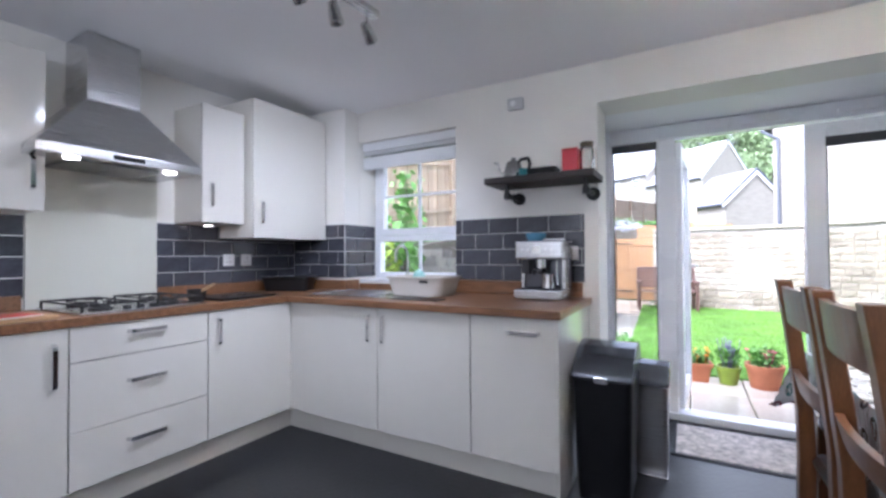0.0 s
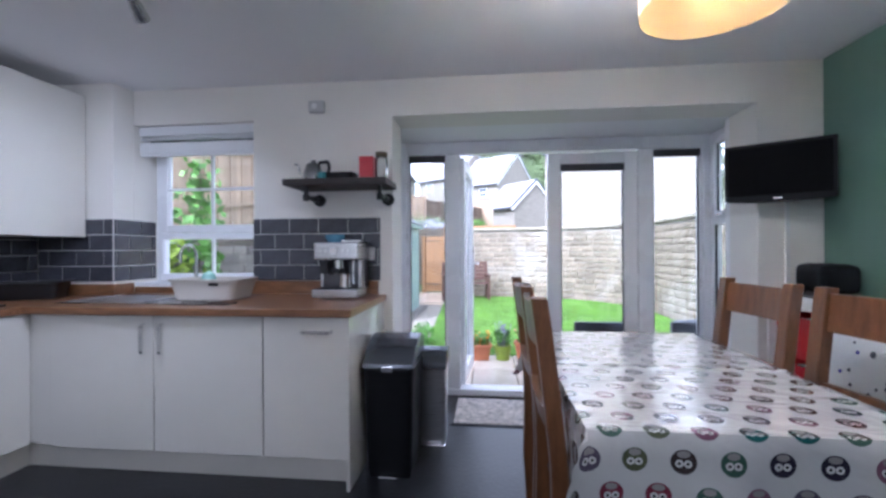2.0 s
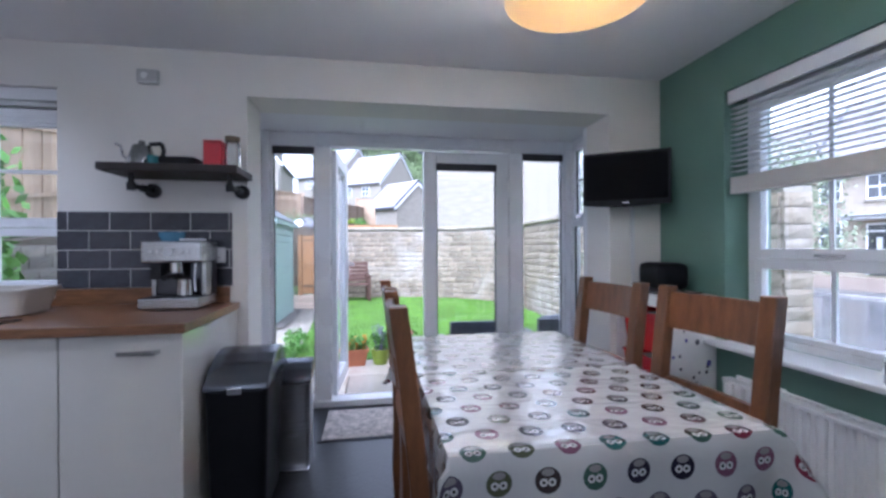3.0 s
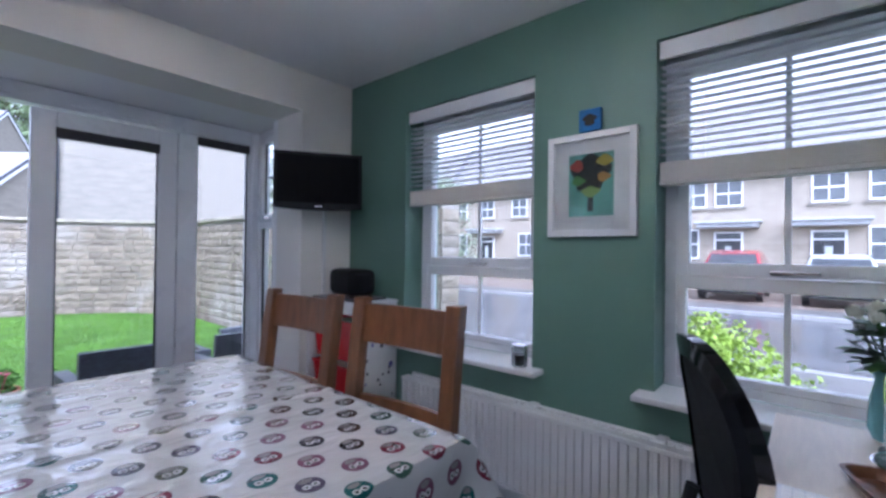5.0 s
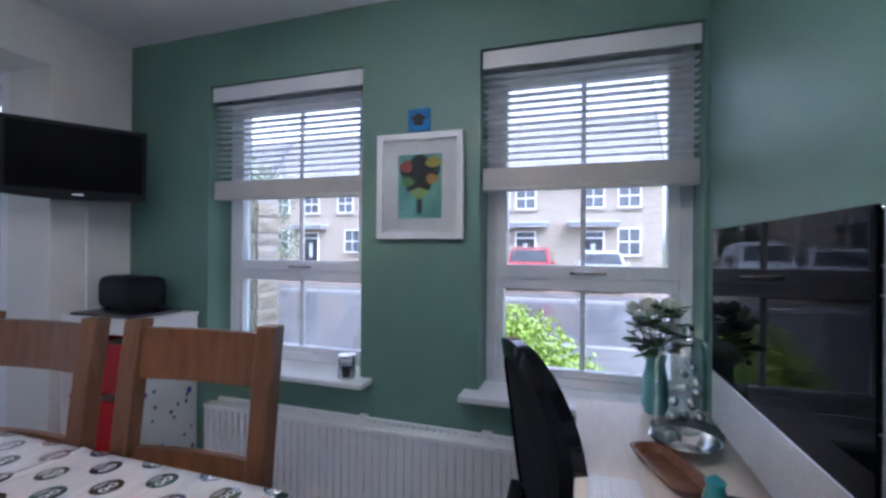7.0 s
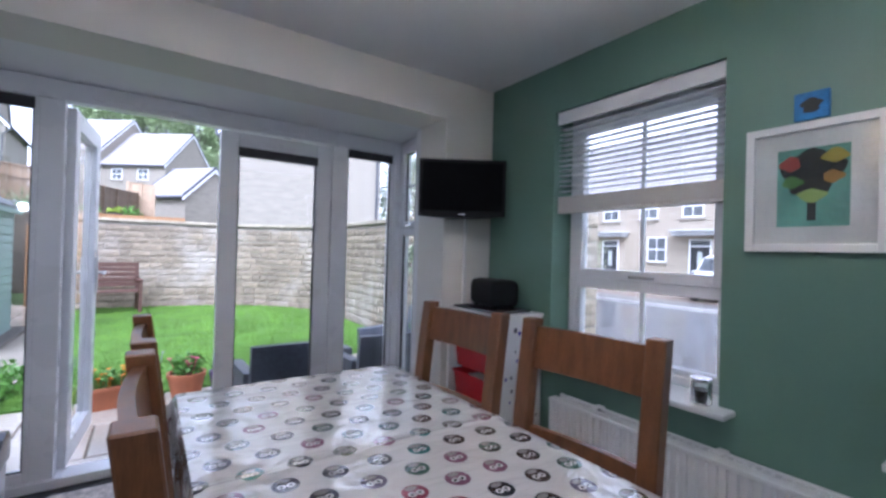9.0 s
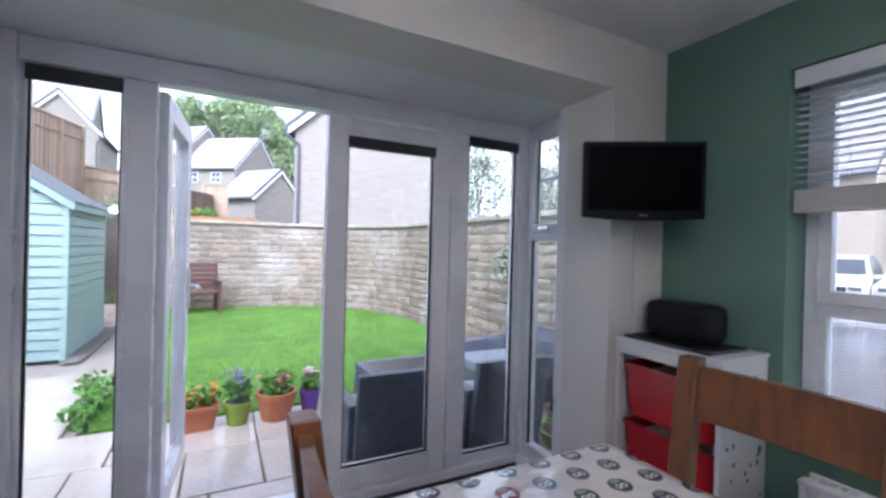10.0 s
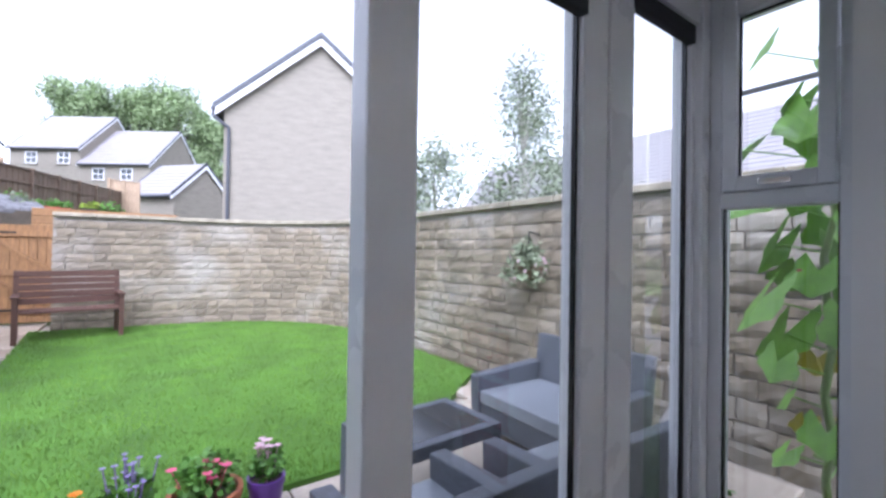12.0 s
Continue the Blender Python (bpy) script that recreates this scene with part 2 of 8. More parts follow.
def sash_window(name, y0, y1, label):
    """Sliding-sash window of the east wall: frame, two sashes, bars, panes and sill."""
    w = tagged(new(name), label, "window", kind="structure")
    xi, xo = 2.675, 2.745
    z0, z1, mid = SILL, WHEAD, 1.148
    part("window_frame", soft(boxes((xi, y0, z0, xo, y0 + 0.045, z1), (xi, y1 - 0.045, z0, xo, y1, z1), (xi, y0 + 0.045, z0, xo, y1 - 0.045, z0 + 0.04), (xi, y0 + 0.045, z1 - 0.05, xo, y1 - 0.045, z1)), 0.004), UPVC, w)
    a, b = y0 + 0.046, y1 - 0.046
    part("upper_sash", soft(boxes((xi - 0.012, a, mid, xi + 0.04, a + 0.045, z1 - 0.051), (xi - 0.012, b - 0.045, mid, xi + 0.04, b, z1 - 0.051), (xi - 0.012, a + 0.045, mid, xi + 0.04, b - 0.045, mid + 0.05), (xi - 0.012, a + 0.045, z1 - 0.11, xi + 0.04, b - 0.045, z1 - 0.051)), 0.004), UPVC, w)
    part("lower_sash", soft(boxes((xi + 0.005, a, z0 + 0.041, xi + 0.055, a + 0.03, mid - 0.055), (xi + 0.005, b - 0.03, z0 + 0.041, xi + 0.055, b, mid - 0.055), (xi + 0.005, a, mid - 0.055, xi + 0.055, b, mid - 0.003), (xi + 0.005, a + 0.03, z0 + 0.041, xi + 0.055, b - 0.03, z0 + 0.07)), 0.004), UPVC, w)
    c = (a + b) / 2
    part("glazing_bar", soft(boxes((xi + 0.012, c - 0.010, mid + 0.05, xi + 0.03, c + 0.010, z1 - 0.11)), 0.003), UPVC, w)
    part("glazing_bar", soft(boxes((xi + 0.022, c - 0.010, z0 + 0.07, xi + 0.042, c + 0.010, mid - 0.055)), 0.003), UPVC, w)
    for za, zb, x in ((mid + 0.05, z1 - 0.11, xi + 0.019), (z0 + 0.07, mid - 0.055, xi + 0.030)):
        for ya, yb in ((a + 0.03, c - 0.0102), (c + 0.0102, b - 0.03)):
            part("pane", boxes((x, ya, za, x + 0.004, yb, zb)), GLASS, w).visible_shadow = False
    handle = bmesh.new()
    bx(handle, xi - 0.022, c - 0.05, mid + 0.012, xi - 0.012, c + 0.05, mid + 0.028)
    bx(handle, xi - 0.036, c - 0.09, mid + 0.014, xi - 0.023, c + 0.03, mid + 0.026)
    part("handle", soft(handle, 0.003), CHROME, w, "polished chrome latch")
    part("window_sill", sbox(2.425, y0 - 0.06, SILL - 0.025, xi, y1 + 0.06, SILL, 0.008), WHITEP, w, "white painted sill board")
    return w


sash_window("window_1", 1.69, 2.56, "white sash window with glazing bars, overlooking a street")
sash_window("window_2", 0.35, 1.155, "white sash window with glazing bars, above the desk")


def slat_blind(y0, y1, drop):
    b = thing("venetian_blind", ((XE + 0.06), (y0 + y1) / 2, WHEAD), 0, "white slatted blind half raised over a sash window", "blind", "window blinds")
    h = (y1 - y0) / 2 - 0.006
    part("headrail", sbox(-0.045, -h, -0.075, -0.030, h, -0.003, 0.003), SLATM, b)
    part("top_box", sbox(-0.029, -h, -0.05, 0.03, h, -0.003, 0.003), SLATM, b)
    n = 13
    slat = None
    for k in range(n):
        z = -0.095 - k * (drop - 0.19) / n
        if slat is None:
            bm = bmesh.new()
            bx(bm, -0.025, -h, -0.0013, 0.025, h, 0.0013, Matrix.Rotation(radians(-3), 4, "Y"))
            slat = part("slat", bm, SLATM, b)
            slat.location.z = z
        else:
            s = slat.copy()
            scene.collection.objects.link(s)
            s.location.z = z
    for k in range(9):
        part("stacked_slat", soft(boxes((-0.03, -h, -drop + 0.02 + k * 0.008, 0.026, h, -drop + 0.027 + k * 0.008)), 0.0015, 1), BOTTOMRAIL, b)
    part("bottom_rail", sbox(-0.032, -h, -drop, 0.028, h, -drop + 0.018, 0.003), BOTTOMRAIL, b)
    for y in (-h * 0.6, 0.0, h * 0.6):
        part("ladder_cord", rod(bmesh.new(), (-0.028, y, -drop), (-0.028, y, -0.07), 0.0012, seg=5), SLATM, b)
    return b


slat_blind(1.69, 2.56, 0.57)
slat_blind(0.35, 1.155, 0.57)


# ---- bay with French doors ----
bay = tagged(new("window_bay"), "white plastic-framed glazed bay with French doors and sidelights", "window", kind="structure")
Y0, Y1, ZB, ZT = 3.85, 3.925, 0.05, 2.098
part("corner_post", sbox(-0.224, Y0 - 0.03, 0.0, -0.165, Y1, ZT, 0.006), UPVC, bay)
part("corner_post", sbox(2.185, Y0 - 0.02, 0.0, 2.31, Y1, ZT, 0.006), UPVC, bay)
part("mullion", sbox(0.172, Y0, 0.0, 0.275, Y1, ZT - 0.10, 0.006), UPVC, bay)
part("mullion", sbox(1.70, Y0, 0.0, 1.80, Y1, ZT - 0.10, 0.006), UPVC, bay)
part("head_rail", sbox(-0.165, Y0 - 0.012, ZT - 0.10, 2.185, Y1, ZT, 0.006), UPVC, bay)
part("trickle_vent", sbox(0.38, Y0 - 0.028, ZT - 0.075, 0.92, Y0 - 0.012, ZT - 0.045, 0.004), UPVC, bay)
part("trickle_vent", sbox(1.15, Y0 - 0.028, ZT - 0.075, 1.65, Y0 - 0.012, ZT - 0.045, 0.004), UPVC, bay)
part("threshold", sbox(-0.165, Y0 - 0.02, 0.0, 2.185, Y1 + 0.05, ZB, 0.006), UPVC, bay)


def glazed(parent, x0, x1, z0, z1, y, blind=True):
    """Pane with black gasket, dark blind cassette and its white cord between two uprights."""
    part("pane", boxes((x0, y - 0.003, z0, x1, y + 0.003, z1)), GLASS, parent).visible_shadow = False
    if not blind:
        return
    g = 0.008
    part("gasket", boxes((x0, y - 0.017, z0, x0 + g, y - 0.004, z1), (x1 - g, y - 0.017, z0, x1, y - 0.004, z1), (x0 + g, y - 0.017, z0, x1 - g, y - 0.004, z0 + g)), BLACK, parent)
    part("roller_blind", sbox(x0 - 0.004, y - 0.045, z1 - 0.05, x1 + 0.004, y - 0.018, z1 + 0.008, 0.004), DARKBLIND, parent, "rolled charcoal pleated blind")


for sx0, sx1 in ((-0.165, 0.172), (1.80, 2.185)):
    side = part("sidelight", soft(boxes((sx0, Y0 + 0.005, ZB, sx0 + 0.02, Y1, ZT - 0.1), (sx1 - 0.02, Y0 + 0.005, ZB, sx1, Y1, ZT - 0.1), (sx0 + 0.02, Y0 + 0.005, ZB, sx1 - 0.02, Y1, ZB + 0.05), (sx0 + 0.02, Y0 + 0.005, ZT - 0.11, sx1 - 0.02, Y1, ZT - 0.1)), 0.004), UPVC, bay)
    glazed(side, sx0 + 0.02, sx1 - 0.02, ZB + 0.05, ZT - 0.115, Y0 + 0.04)


def door_leaf(name, hinge, turn, flip, label, lever=True):
    """One French door leaf, its hinge edge at the origin."""
    d = tagged(thing(name, hinge, turn), label, "door", kind="structure")
    w, s = 0.70, -1 if flip else 1
    def bb(x0, x1, *r):
        a, b = sorted((s * x0, s * x1))
        return (a, r[0], r[1], b, r[2], r[3])
    lo, hi = 0.01, 1.935
    st = 0.105
    part("leaf_frame", soft(boxes(bb(0, st, -0.03, lo, 0.04, hi), bb(w - st, w, -0.03, lo, 0.04, hi), bb(st, w - st, -0.03, lo, 0.04, lo + 0.11), bb(st, w - st, -0.03, hi - 0.10, 0.04, hi)), 0.007), UPVC, d)
    a, b = sorted((s * st, s * (w - st)))
    glazed(d, a, b, lo + 0.11, hi - 0.10, 0.005, not lever)
    for yy, sg in ((-0.03, -1), (0.04, 1)) if lever else ():
        hx = s * (w - 0.05)
        hd = part("handle", soft(boxes((hx - 0.014, min(yy, yy + sg * 0.012), 0.88, hx + 0.014, max(yy, yy + sg * 0.012), 1.12)), 0.004), WHITEP, d, "white lever handle")
        lv = bmesh.new()
        rod(lv, (hx, yy + sg * 0.012, 1.02), (hx, yy + sg * 0.055, 1.02), 0.009)
        rod(lv, (hx, yy + sg * 0.052, 1.02), (hx - s * 0.115, yy + sg * 0.058, 1.015), 0.009, 0.007)
        part("lever", lv, WHITEP, hd, smooth=True)
    for z in (0.25, 1.0, 1.7):
        part("hinge", rod(bmesh.new(), (s * 0.004, 0.05, z), (s * 0.004, 0.05, z + 0.09), 0.010), WHITEP, d)
    return d


door_leaf("door_1", (0.282, 3.925, ZB), 86, False, "white glazed French door leaf standing open to the garden")
door_leaf("door_2", (1.695, Y0 + 0.034, ZB), 0, True, "white glazed French door leaf, closed", False)

# side casement of the bay
case = tagged(new("window_3"), "white side window of the bay with a small top light", "window", kind="structure")
part("window_frame", soft(boxes((2.23, 3.462, 0.05, 2.30, 3.50, ZT), (2.23, 3.79, 0.05, 2.30, 3.829, ZT), (2.23, 3.50, 0.05, 2.30, 3.79, 0.13), (2.23, 3.50, ZT - 0.05, 2.30, 3.79, ZT), (2.225, 3.50, 1.385, 2.30, 3.79, 1.435)), 0.005), UPVC, case)
part("top_light", soft(boxes((2.218, 3.505, 1.437, 2.27, 3.545, ZT - 0.052), (2.218, 3.745, 1.437, 2.27, 3.785, ZT - 0.052), (2.218, 3.545, 1.437, 2.27, 3.745, 1.485), (2.218, 3.545, ZT - 0.10, 2.27, 3.745, ZT - 0.052)), 0.005), UPVC, case)
part("pane", boxes((2.252, 3.54, 1.48, 2.256, 3.75, ZT - 0.095)), GLASS, case).visible_shadow = False
part("pane", boxes((2.262, 3.49, 0.12, 2.266, 3.80, 1.39)), GLASS, case).visible_shadow = False
part("gasket", boxes((2.245, 3.784, 0.13, 2.261, 3.79, 1.385), (2.245, 3.50, 0.13, 2.261, 3.506, 1.385)), BLACK, case)
part("gasket", boxes((2.240, 3.739, 1.485, 2.251, 3.745, ZT - 0.10), (2.240, 3.545, ZT - 0.106, 2.251, 3.739, ZT - 0.10)), BLACK, case)
part("glazing_bar", soft(boxes((2.245, 3.545, 1.745, 2.2515, 3.745, 1.762)), 0.002), UPVC, case)
part("handle", soft(boxes((2.196, 3.60, 1.448, 2.217, 3.68, 1.468)), 0.004), CHROME, case)

# kitchen window
kw = tagged(new("window_4"), "white sash window above the kitchen sink", "window", kind="structure")
ka, kb, kz0, kz1, kmid = -1.998, -1.102, 0.985, 2.098, 1.345
part("window_frame", soft(boxes((ka, 3.31, kz0, ka + 0.05, 3.38, kz1), (kb - 0.05, 3.31, kz0, kb, 3.38, kz1), (ka + 0.05, 3.31, kz0, kb - 0.05, 3.38, kz0 + 0.05), (ka + 0.05, 3.31, kz1 - 0.05, kb - 0.05, 3.38, kz1)), 0.004), UPVC, kw)
part("upper_sash", soft(boxes((ka + 0.051, 3.298, kmid, ka + 0.095, 3.36, kz1 - 0.051), (kb - 0.095, 3.298, kmid, kb - 0.051, 3.36, kz1 - 0.051), (ka + 0.095, 3.298, kmid, kb - 0.095, 3.36, kmid + 0.055)), 0.004), UPVC, kw)
part("meeting_rail", sbox(ka + 0.051, 3.305, kmid - 0.05, kb - 0.051, 3.365, kmid - 0.004), UPVC, kw)
kc = (ka + kb) / 2
part("glazing_bar", soft(boxes((kc - 0.011, 3.315, kmid + 0.055, kc + 0.011, 3.335, kz1 - 0.05)), 0.003), UPVC, kw)
part("glazing_bar", soft(boxes((ka + 0.095, 3.313, 1.66, kc - 0.0112, 3.333, 1.68), (kc + 0.0112, 3.313, 1.66, kb - 0.095, 3.333, 1.68)), 0.003), UPVC, kw)
part("glazing_bar", soft(boxes((kc - 0.011, 3.32, kz0 + 0.05, kc + 0.011, 3.34, kmid - 0.05)), 0.003), UPVC, kw)
for za, zb, y in ((kmid + 0.05, kz1 - 0.05, 3.337), (kz0 + 0.045, kmid - 0.045, 3.342)):
    part("pane", boxes((ka + 0.045, y, za, kb - 0.045, y + 0.004, zb)), GLASS, kw).visible_shadow = False
part("window_sill", sbox(-1.998, 3.105, 0.956, -1.102, 3.309, 0.984, 0.004), UPVC, kw)
rb = thing("roman_blind", (kc, 3.16, HEAD), 0, "white pleated blind drawn up over the kitchen window", "blind")
part("headrail", sbox(-0.435, -0.03, -0.068, 0.435, 0.025, -0.002, 0.004), SLATM, rb)
for k, zz in enumerate((-0.078, -0.090)):
    part("slat", sbox(-0.43, -0.024, zz - 0.008, 0.43, 0.022, zz, 0.002), SLATM, rb)
# shadow above the folds, put in as a charcoal strip
part("shadow_gap_batten", sbox(-0.36, -0.012, -0.112, 0.425, 0.015, -0.106, 0.001), DARKBLIND, rb, "dark strip standing for the shadow between the folds")
for k in range(6):
    part("fold", sbox(-0.43, -0.03 - 0.003 * (k % 2), -0.130 - k * 0.0125, 0.43, 0.022, -0.118 - k * 0.0125, 0.003, 2), SLATM, rb)
part("bottom_rail", sbox(-0.43, -0.026, -0.212, 0.43, 0.02, -0.194, 0.005), SLATM, rb)

# ---- kitchen units ----
ZC, ZW0, ZW1 = 0.868, 0.87, 0.91


def bar_handle(parent, a, b, out):
    """Bow handle between two points on a front, standing off along out."""
    a, b, o = Vector(a), Vector(b), Vector(out) * 0.028
    bm = bmesh.new()
    e = (b - a) * 0.10
    w = Vector(out).cross(b - a).normalized() * 0.009
    th = Vector(out) * 0.004
    pts = [a, a + e * 0.55 + o * 0.85, a + e * 1.3 + o, b - e * 1.3 + o, b - e * 0.55 + o * 0.85, b]
    ring = [[bm.verts.new(q) for q in (p - w - th, p + w - th, p + w + th, p - w + th)] for p in pts]
    for r, s in zip(ring, ring[1:]):
        for k in range(4):
            j = (k + 1) % 4
            bm.faces.new((r[k], r[j], s[j], s[k]))
    bm.faces.new(ring[0][::-1])
    bm.faces.new(ring[-1])
    bmesh.ops.recalc_face_normals(bm, faces=bm.faces)
    return part("handle", bm, CHROME, parent, "chrome bow handle")


def west_unit(y0, y1, fronts, label):
    """Base unit of the west run, its doors facing east. fronts: (z0, z1, handle)"""
    u = thing("base_cabinet", (-2.02, (y0 + y1) / 2, 0), 0, label, "cabinet", "kitchen base cabinets")
    h = (y1 - y0) / 2
    part("body", boxes((-0.55, -h + 0.0005, 0.15, -0.001, h - 0.0005, ZC)), CARCASS, u)
    for z0, z1, hd in fronts:
        d = part("drawer_front" if hd == "h" else "door", sbox(0.0, -h + 0.0015, z0, 0.02, h - 0.0015, z1, 0.0025), GLOSS, u)
        zm = (z0 + z1) / 2
        if hd == "h":
            bar_handle(d, (0.02, -0.09, zm + 0.03), (0.02, 0.09, zm + 0.03), (1, 0, 0))
        elif hd == "l":
            bar_handle(d, (0.02, -h + 0.055, z1 - 0.20), (0.02, -h + 0.055, z1 - 0.04), (1, 0, 0))
        elif hd == "r":
            bar_handle(d, (0.02, h - 0.055, z1 - 0.26), (0.02, h - 0.055, z1 - 0.06), (1, 0, 0))
    return u


west_unit(0.595, 1.195, ((0.15, ZC, "r"),), "gloss cream base cabinet with a chrome bow handle")
west_unit(1.197, 1.819, ((0.711, ZC, "h"), (0.405, 0.708, "h"), (0.15, 0.402, "h")), "gloss cream cabinet of three drawers under the hob")
west_unit(1.821, 2.40, ((0.15, ZC, "l"),), "gloss cream corner base cabinet with one door")


def north_unit(x0, x1, hd, label, name="base_cabinet", cat="cabinet"):
    u = thing(name, ((x0 + x1) / 2, 2.40, 0), 0, label, cat, "kitchen base cabinets")
    h = (x1 - x0) / 2
    part("body", boxes((-h + 0.0005, 0.001, 0.15, h - 0.0005, 0.55, ZC)), CARCASS, u)
    d = part("door", sbox(-h + 0.0015, -0.02, 0.15, h - 0.0015, 0.0, ZC, 0.0025), GLOSS, u)
    if hd == "top":
        bar_handle(d, (-0.02, -0.02, 0.795), (0.15, -0.02, 0.795), (0, -1, 0))
    else:
        xx = h - 0.05 if hd == "r" else -h + 0.05
        bar_handle(d, (xx, -0.02, 0.66), (xx, -0.02, 0.825), (0, -1, 0))
    return u


north_unit(-1.86, -1.252, "r", "gloss cream sink cabinet with a chrome handle")
north_unit(-1.249, -0.645, "l", "gloss cream sink cabinet with a chrome handle")
north_unit(-0.642, -0.203, "top", "gloss cream fronted slimline dishwasher", "dishwasher", "dishwasher")
corner = tagged(part("corner_post", sbox(-2.0195, 2.402, 0.15, -1.863, 2.42, ZC, 0.002), GLOSS), "cream filler post in the corner of the base units", "cabinet trim")
endp = tagged(part("end_panel", sbox(-0.200, 2.362, 0.0, -0.182, 3.098, ZC, 0.002), GLOSS), "gloss cream end panel beside the bins", "panel")
structure("plinth", soft(boxes((-2.10, 0.3, 0.0, -2.08, 2.50, 0.149), (-2.08, 2.46, 0.0, -0.202, 2.48, 0.149)), 0.002), CARCASS, "cream plinth under the base cabinets", "plinth")
part_top = bmesh.new()
prism(part_top, [(-2.574, 0.3), (-1.985, 0.3), (-1.985, 2.345), (-0.168, 2.345), (-0.168, 3.098), (-2.574, 3.098)], "z", ZW0, ZW1)
tagged(part("worktop", soft(part_top, 0.005), OAKTOP), "oiled oak block worktop running round the corner", "worktop")
for up in ((-2.574, 1.84, -2.556, 2.928, 0.985), (-1.98, 3.079, -1.10, 3.098, 0.954), (-1.099, 3.079, -0.22, 3.098, 1.0), (-2.55, 2.911, -1.999, 2.929, 0.985), (-1.998, 2.911, -1.981, 3.078, 0.985), (-2.574, 0.3, -2.556, 1.20, 0.985)):
    tagged(part("upstand", sbox(up[0], up[1], ZW1 + 0.0005, up[2], up[3], up[4], 0.002), OAKTOP), "oak upstand along the back of the worktop", "upstand")


def wall_unit(y0, y1, z0, z1, xf, side, label):
    u = thing("wall_cabinet", (XW, (y0 + y1) / 2, z0), 0, label, "cabinet", "kitchen wall cabinets")
    h, d, hh = (y1 - y0) / 2, xf - XW, z1 - z0
    part("body", boxes((0.001, -h, 0.0, d - 0.021, h, hh)), CARCASS, u)
    dr = part("door", sbox(d - 0.02, -h, -0.003, d, h, hh, 0.0025), GLOSS, u)
    yy = -h + 0.05 if side == "l" else h - 0.05
    bar_handle(dr, (d, yy, 0.09), (d, yy, 0.25), (1, 0, 0))
    return u


wall_unit(1.945, 2.235, 1.395, 2.135, -2.265, "l", "gloss cream wall cabinet beside the cooker hood")
wall_unit(2.255, 2.915, 1.305, 2.25, -2.19, "l", "deep gloss cream boiler cabinet in the corner")
wall_unit(0.60, 1.195, 1.395, 2.135, -2.265, "r", "gloss cream wall cabinet beside the cooker hood")
puck = thing("cabinet_light", (-2.42, 2.08, 1.391), 0, "lit round downlight under a wall cabinet", "light")
part("rim", lathe(bmesh.new(), [(0.034, 0.0), (0.036, -0.004), (0.036, -0.010), (0.028, -0.011)]), CHROME, puck, smooth=True)
LIT = mat("lit_lens", (1.0, 0.9, 0.75), 0.4, emit=0.9, var=0.02)
part("lens", lathe(bmesh.new(), [(0.027, -0.012), (0.0, -0.0125)]), LIT, puck)

# cooker hood
hood = thing("cooker_hood", (XW, 1.475, 1.645), 0, "brushed steel chimney cooker hood with two lit lamps", "cooker hood")
bm = bmesh.new()
lo = [(0.001, -0.365), (0.47, -0.365), (0.47, 0.365), (0.001, 0.365)]
hi = [(0.001, -0.105), (0.265, -0.105), (0.265, 0.15), (0.001, 0.15)]
rings = [[bm.verts.new((x, y, z)) for x, y in o] for o, z in ((lo, 0.0), (lo, 0.045), (hi, 0.34))]
for r, s in zip(rings, rings[1:]):
    for k in range(4):
        bm.faces.new((r[k], r[(k + 1) % 4], s[(k + 1) % 4], s[k]))
bm.faces.new(rings[0][::-1])
bm.faces.new(rings[2])
part("canopy", soft(bm, 0.004), STEEL, hood)
part("chimney", sbox(0.001, -0.10, 0.341, 0.26, 0.145, 0.695, 0.003), STEEL, hood)
part("filter", soft(boxes((0.05, -0.20, -0.006, 0.40, -0.003, -0.001), (0.05, 0.003, -0.006, 0.40, 0.20, -0.001)), 0.002), mat("filter_mesh", (0.3, 0.3, 0.3), 0.5, 1, 0.3, 60), hood)
for y in (-0.22, 0.22):
    part("lamp_lens", lathe(bmesh.new(), [(0.032, -0.001), (0.032, -0.008), (0.0, -0.010)], at=(0.42, y, 0)), LIT, hood, "glowing halogen lens")
part("control_strip", sbox(0.4702, -0.07, 0.012, 0.474, 0.07, 0.034, 0.002), BLACKG, hood)
tagged(part("splashback", sbox(-2.574, 1.215, ZW1 + 0.001, -2.566, 1.835, 1.645, 0.001), BACKPANEL), "cream glass splashback behind the hob", "splashback")

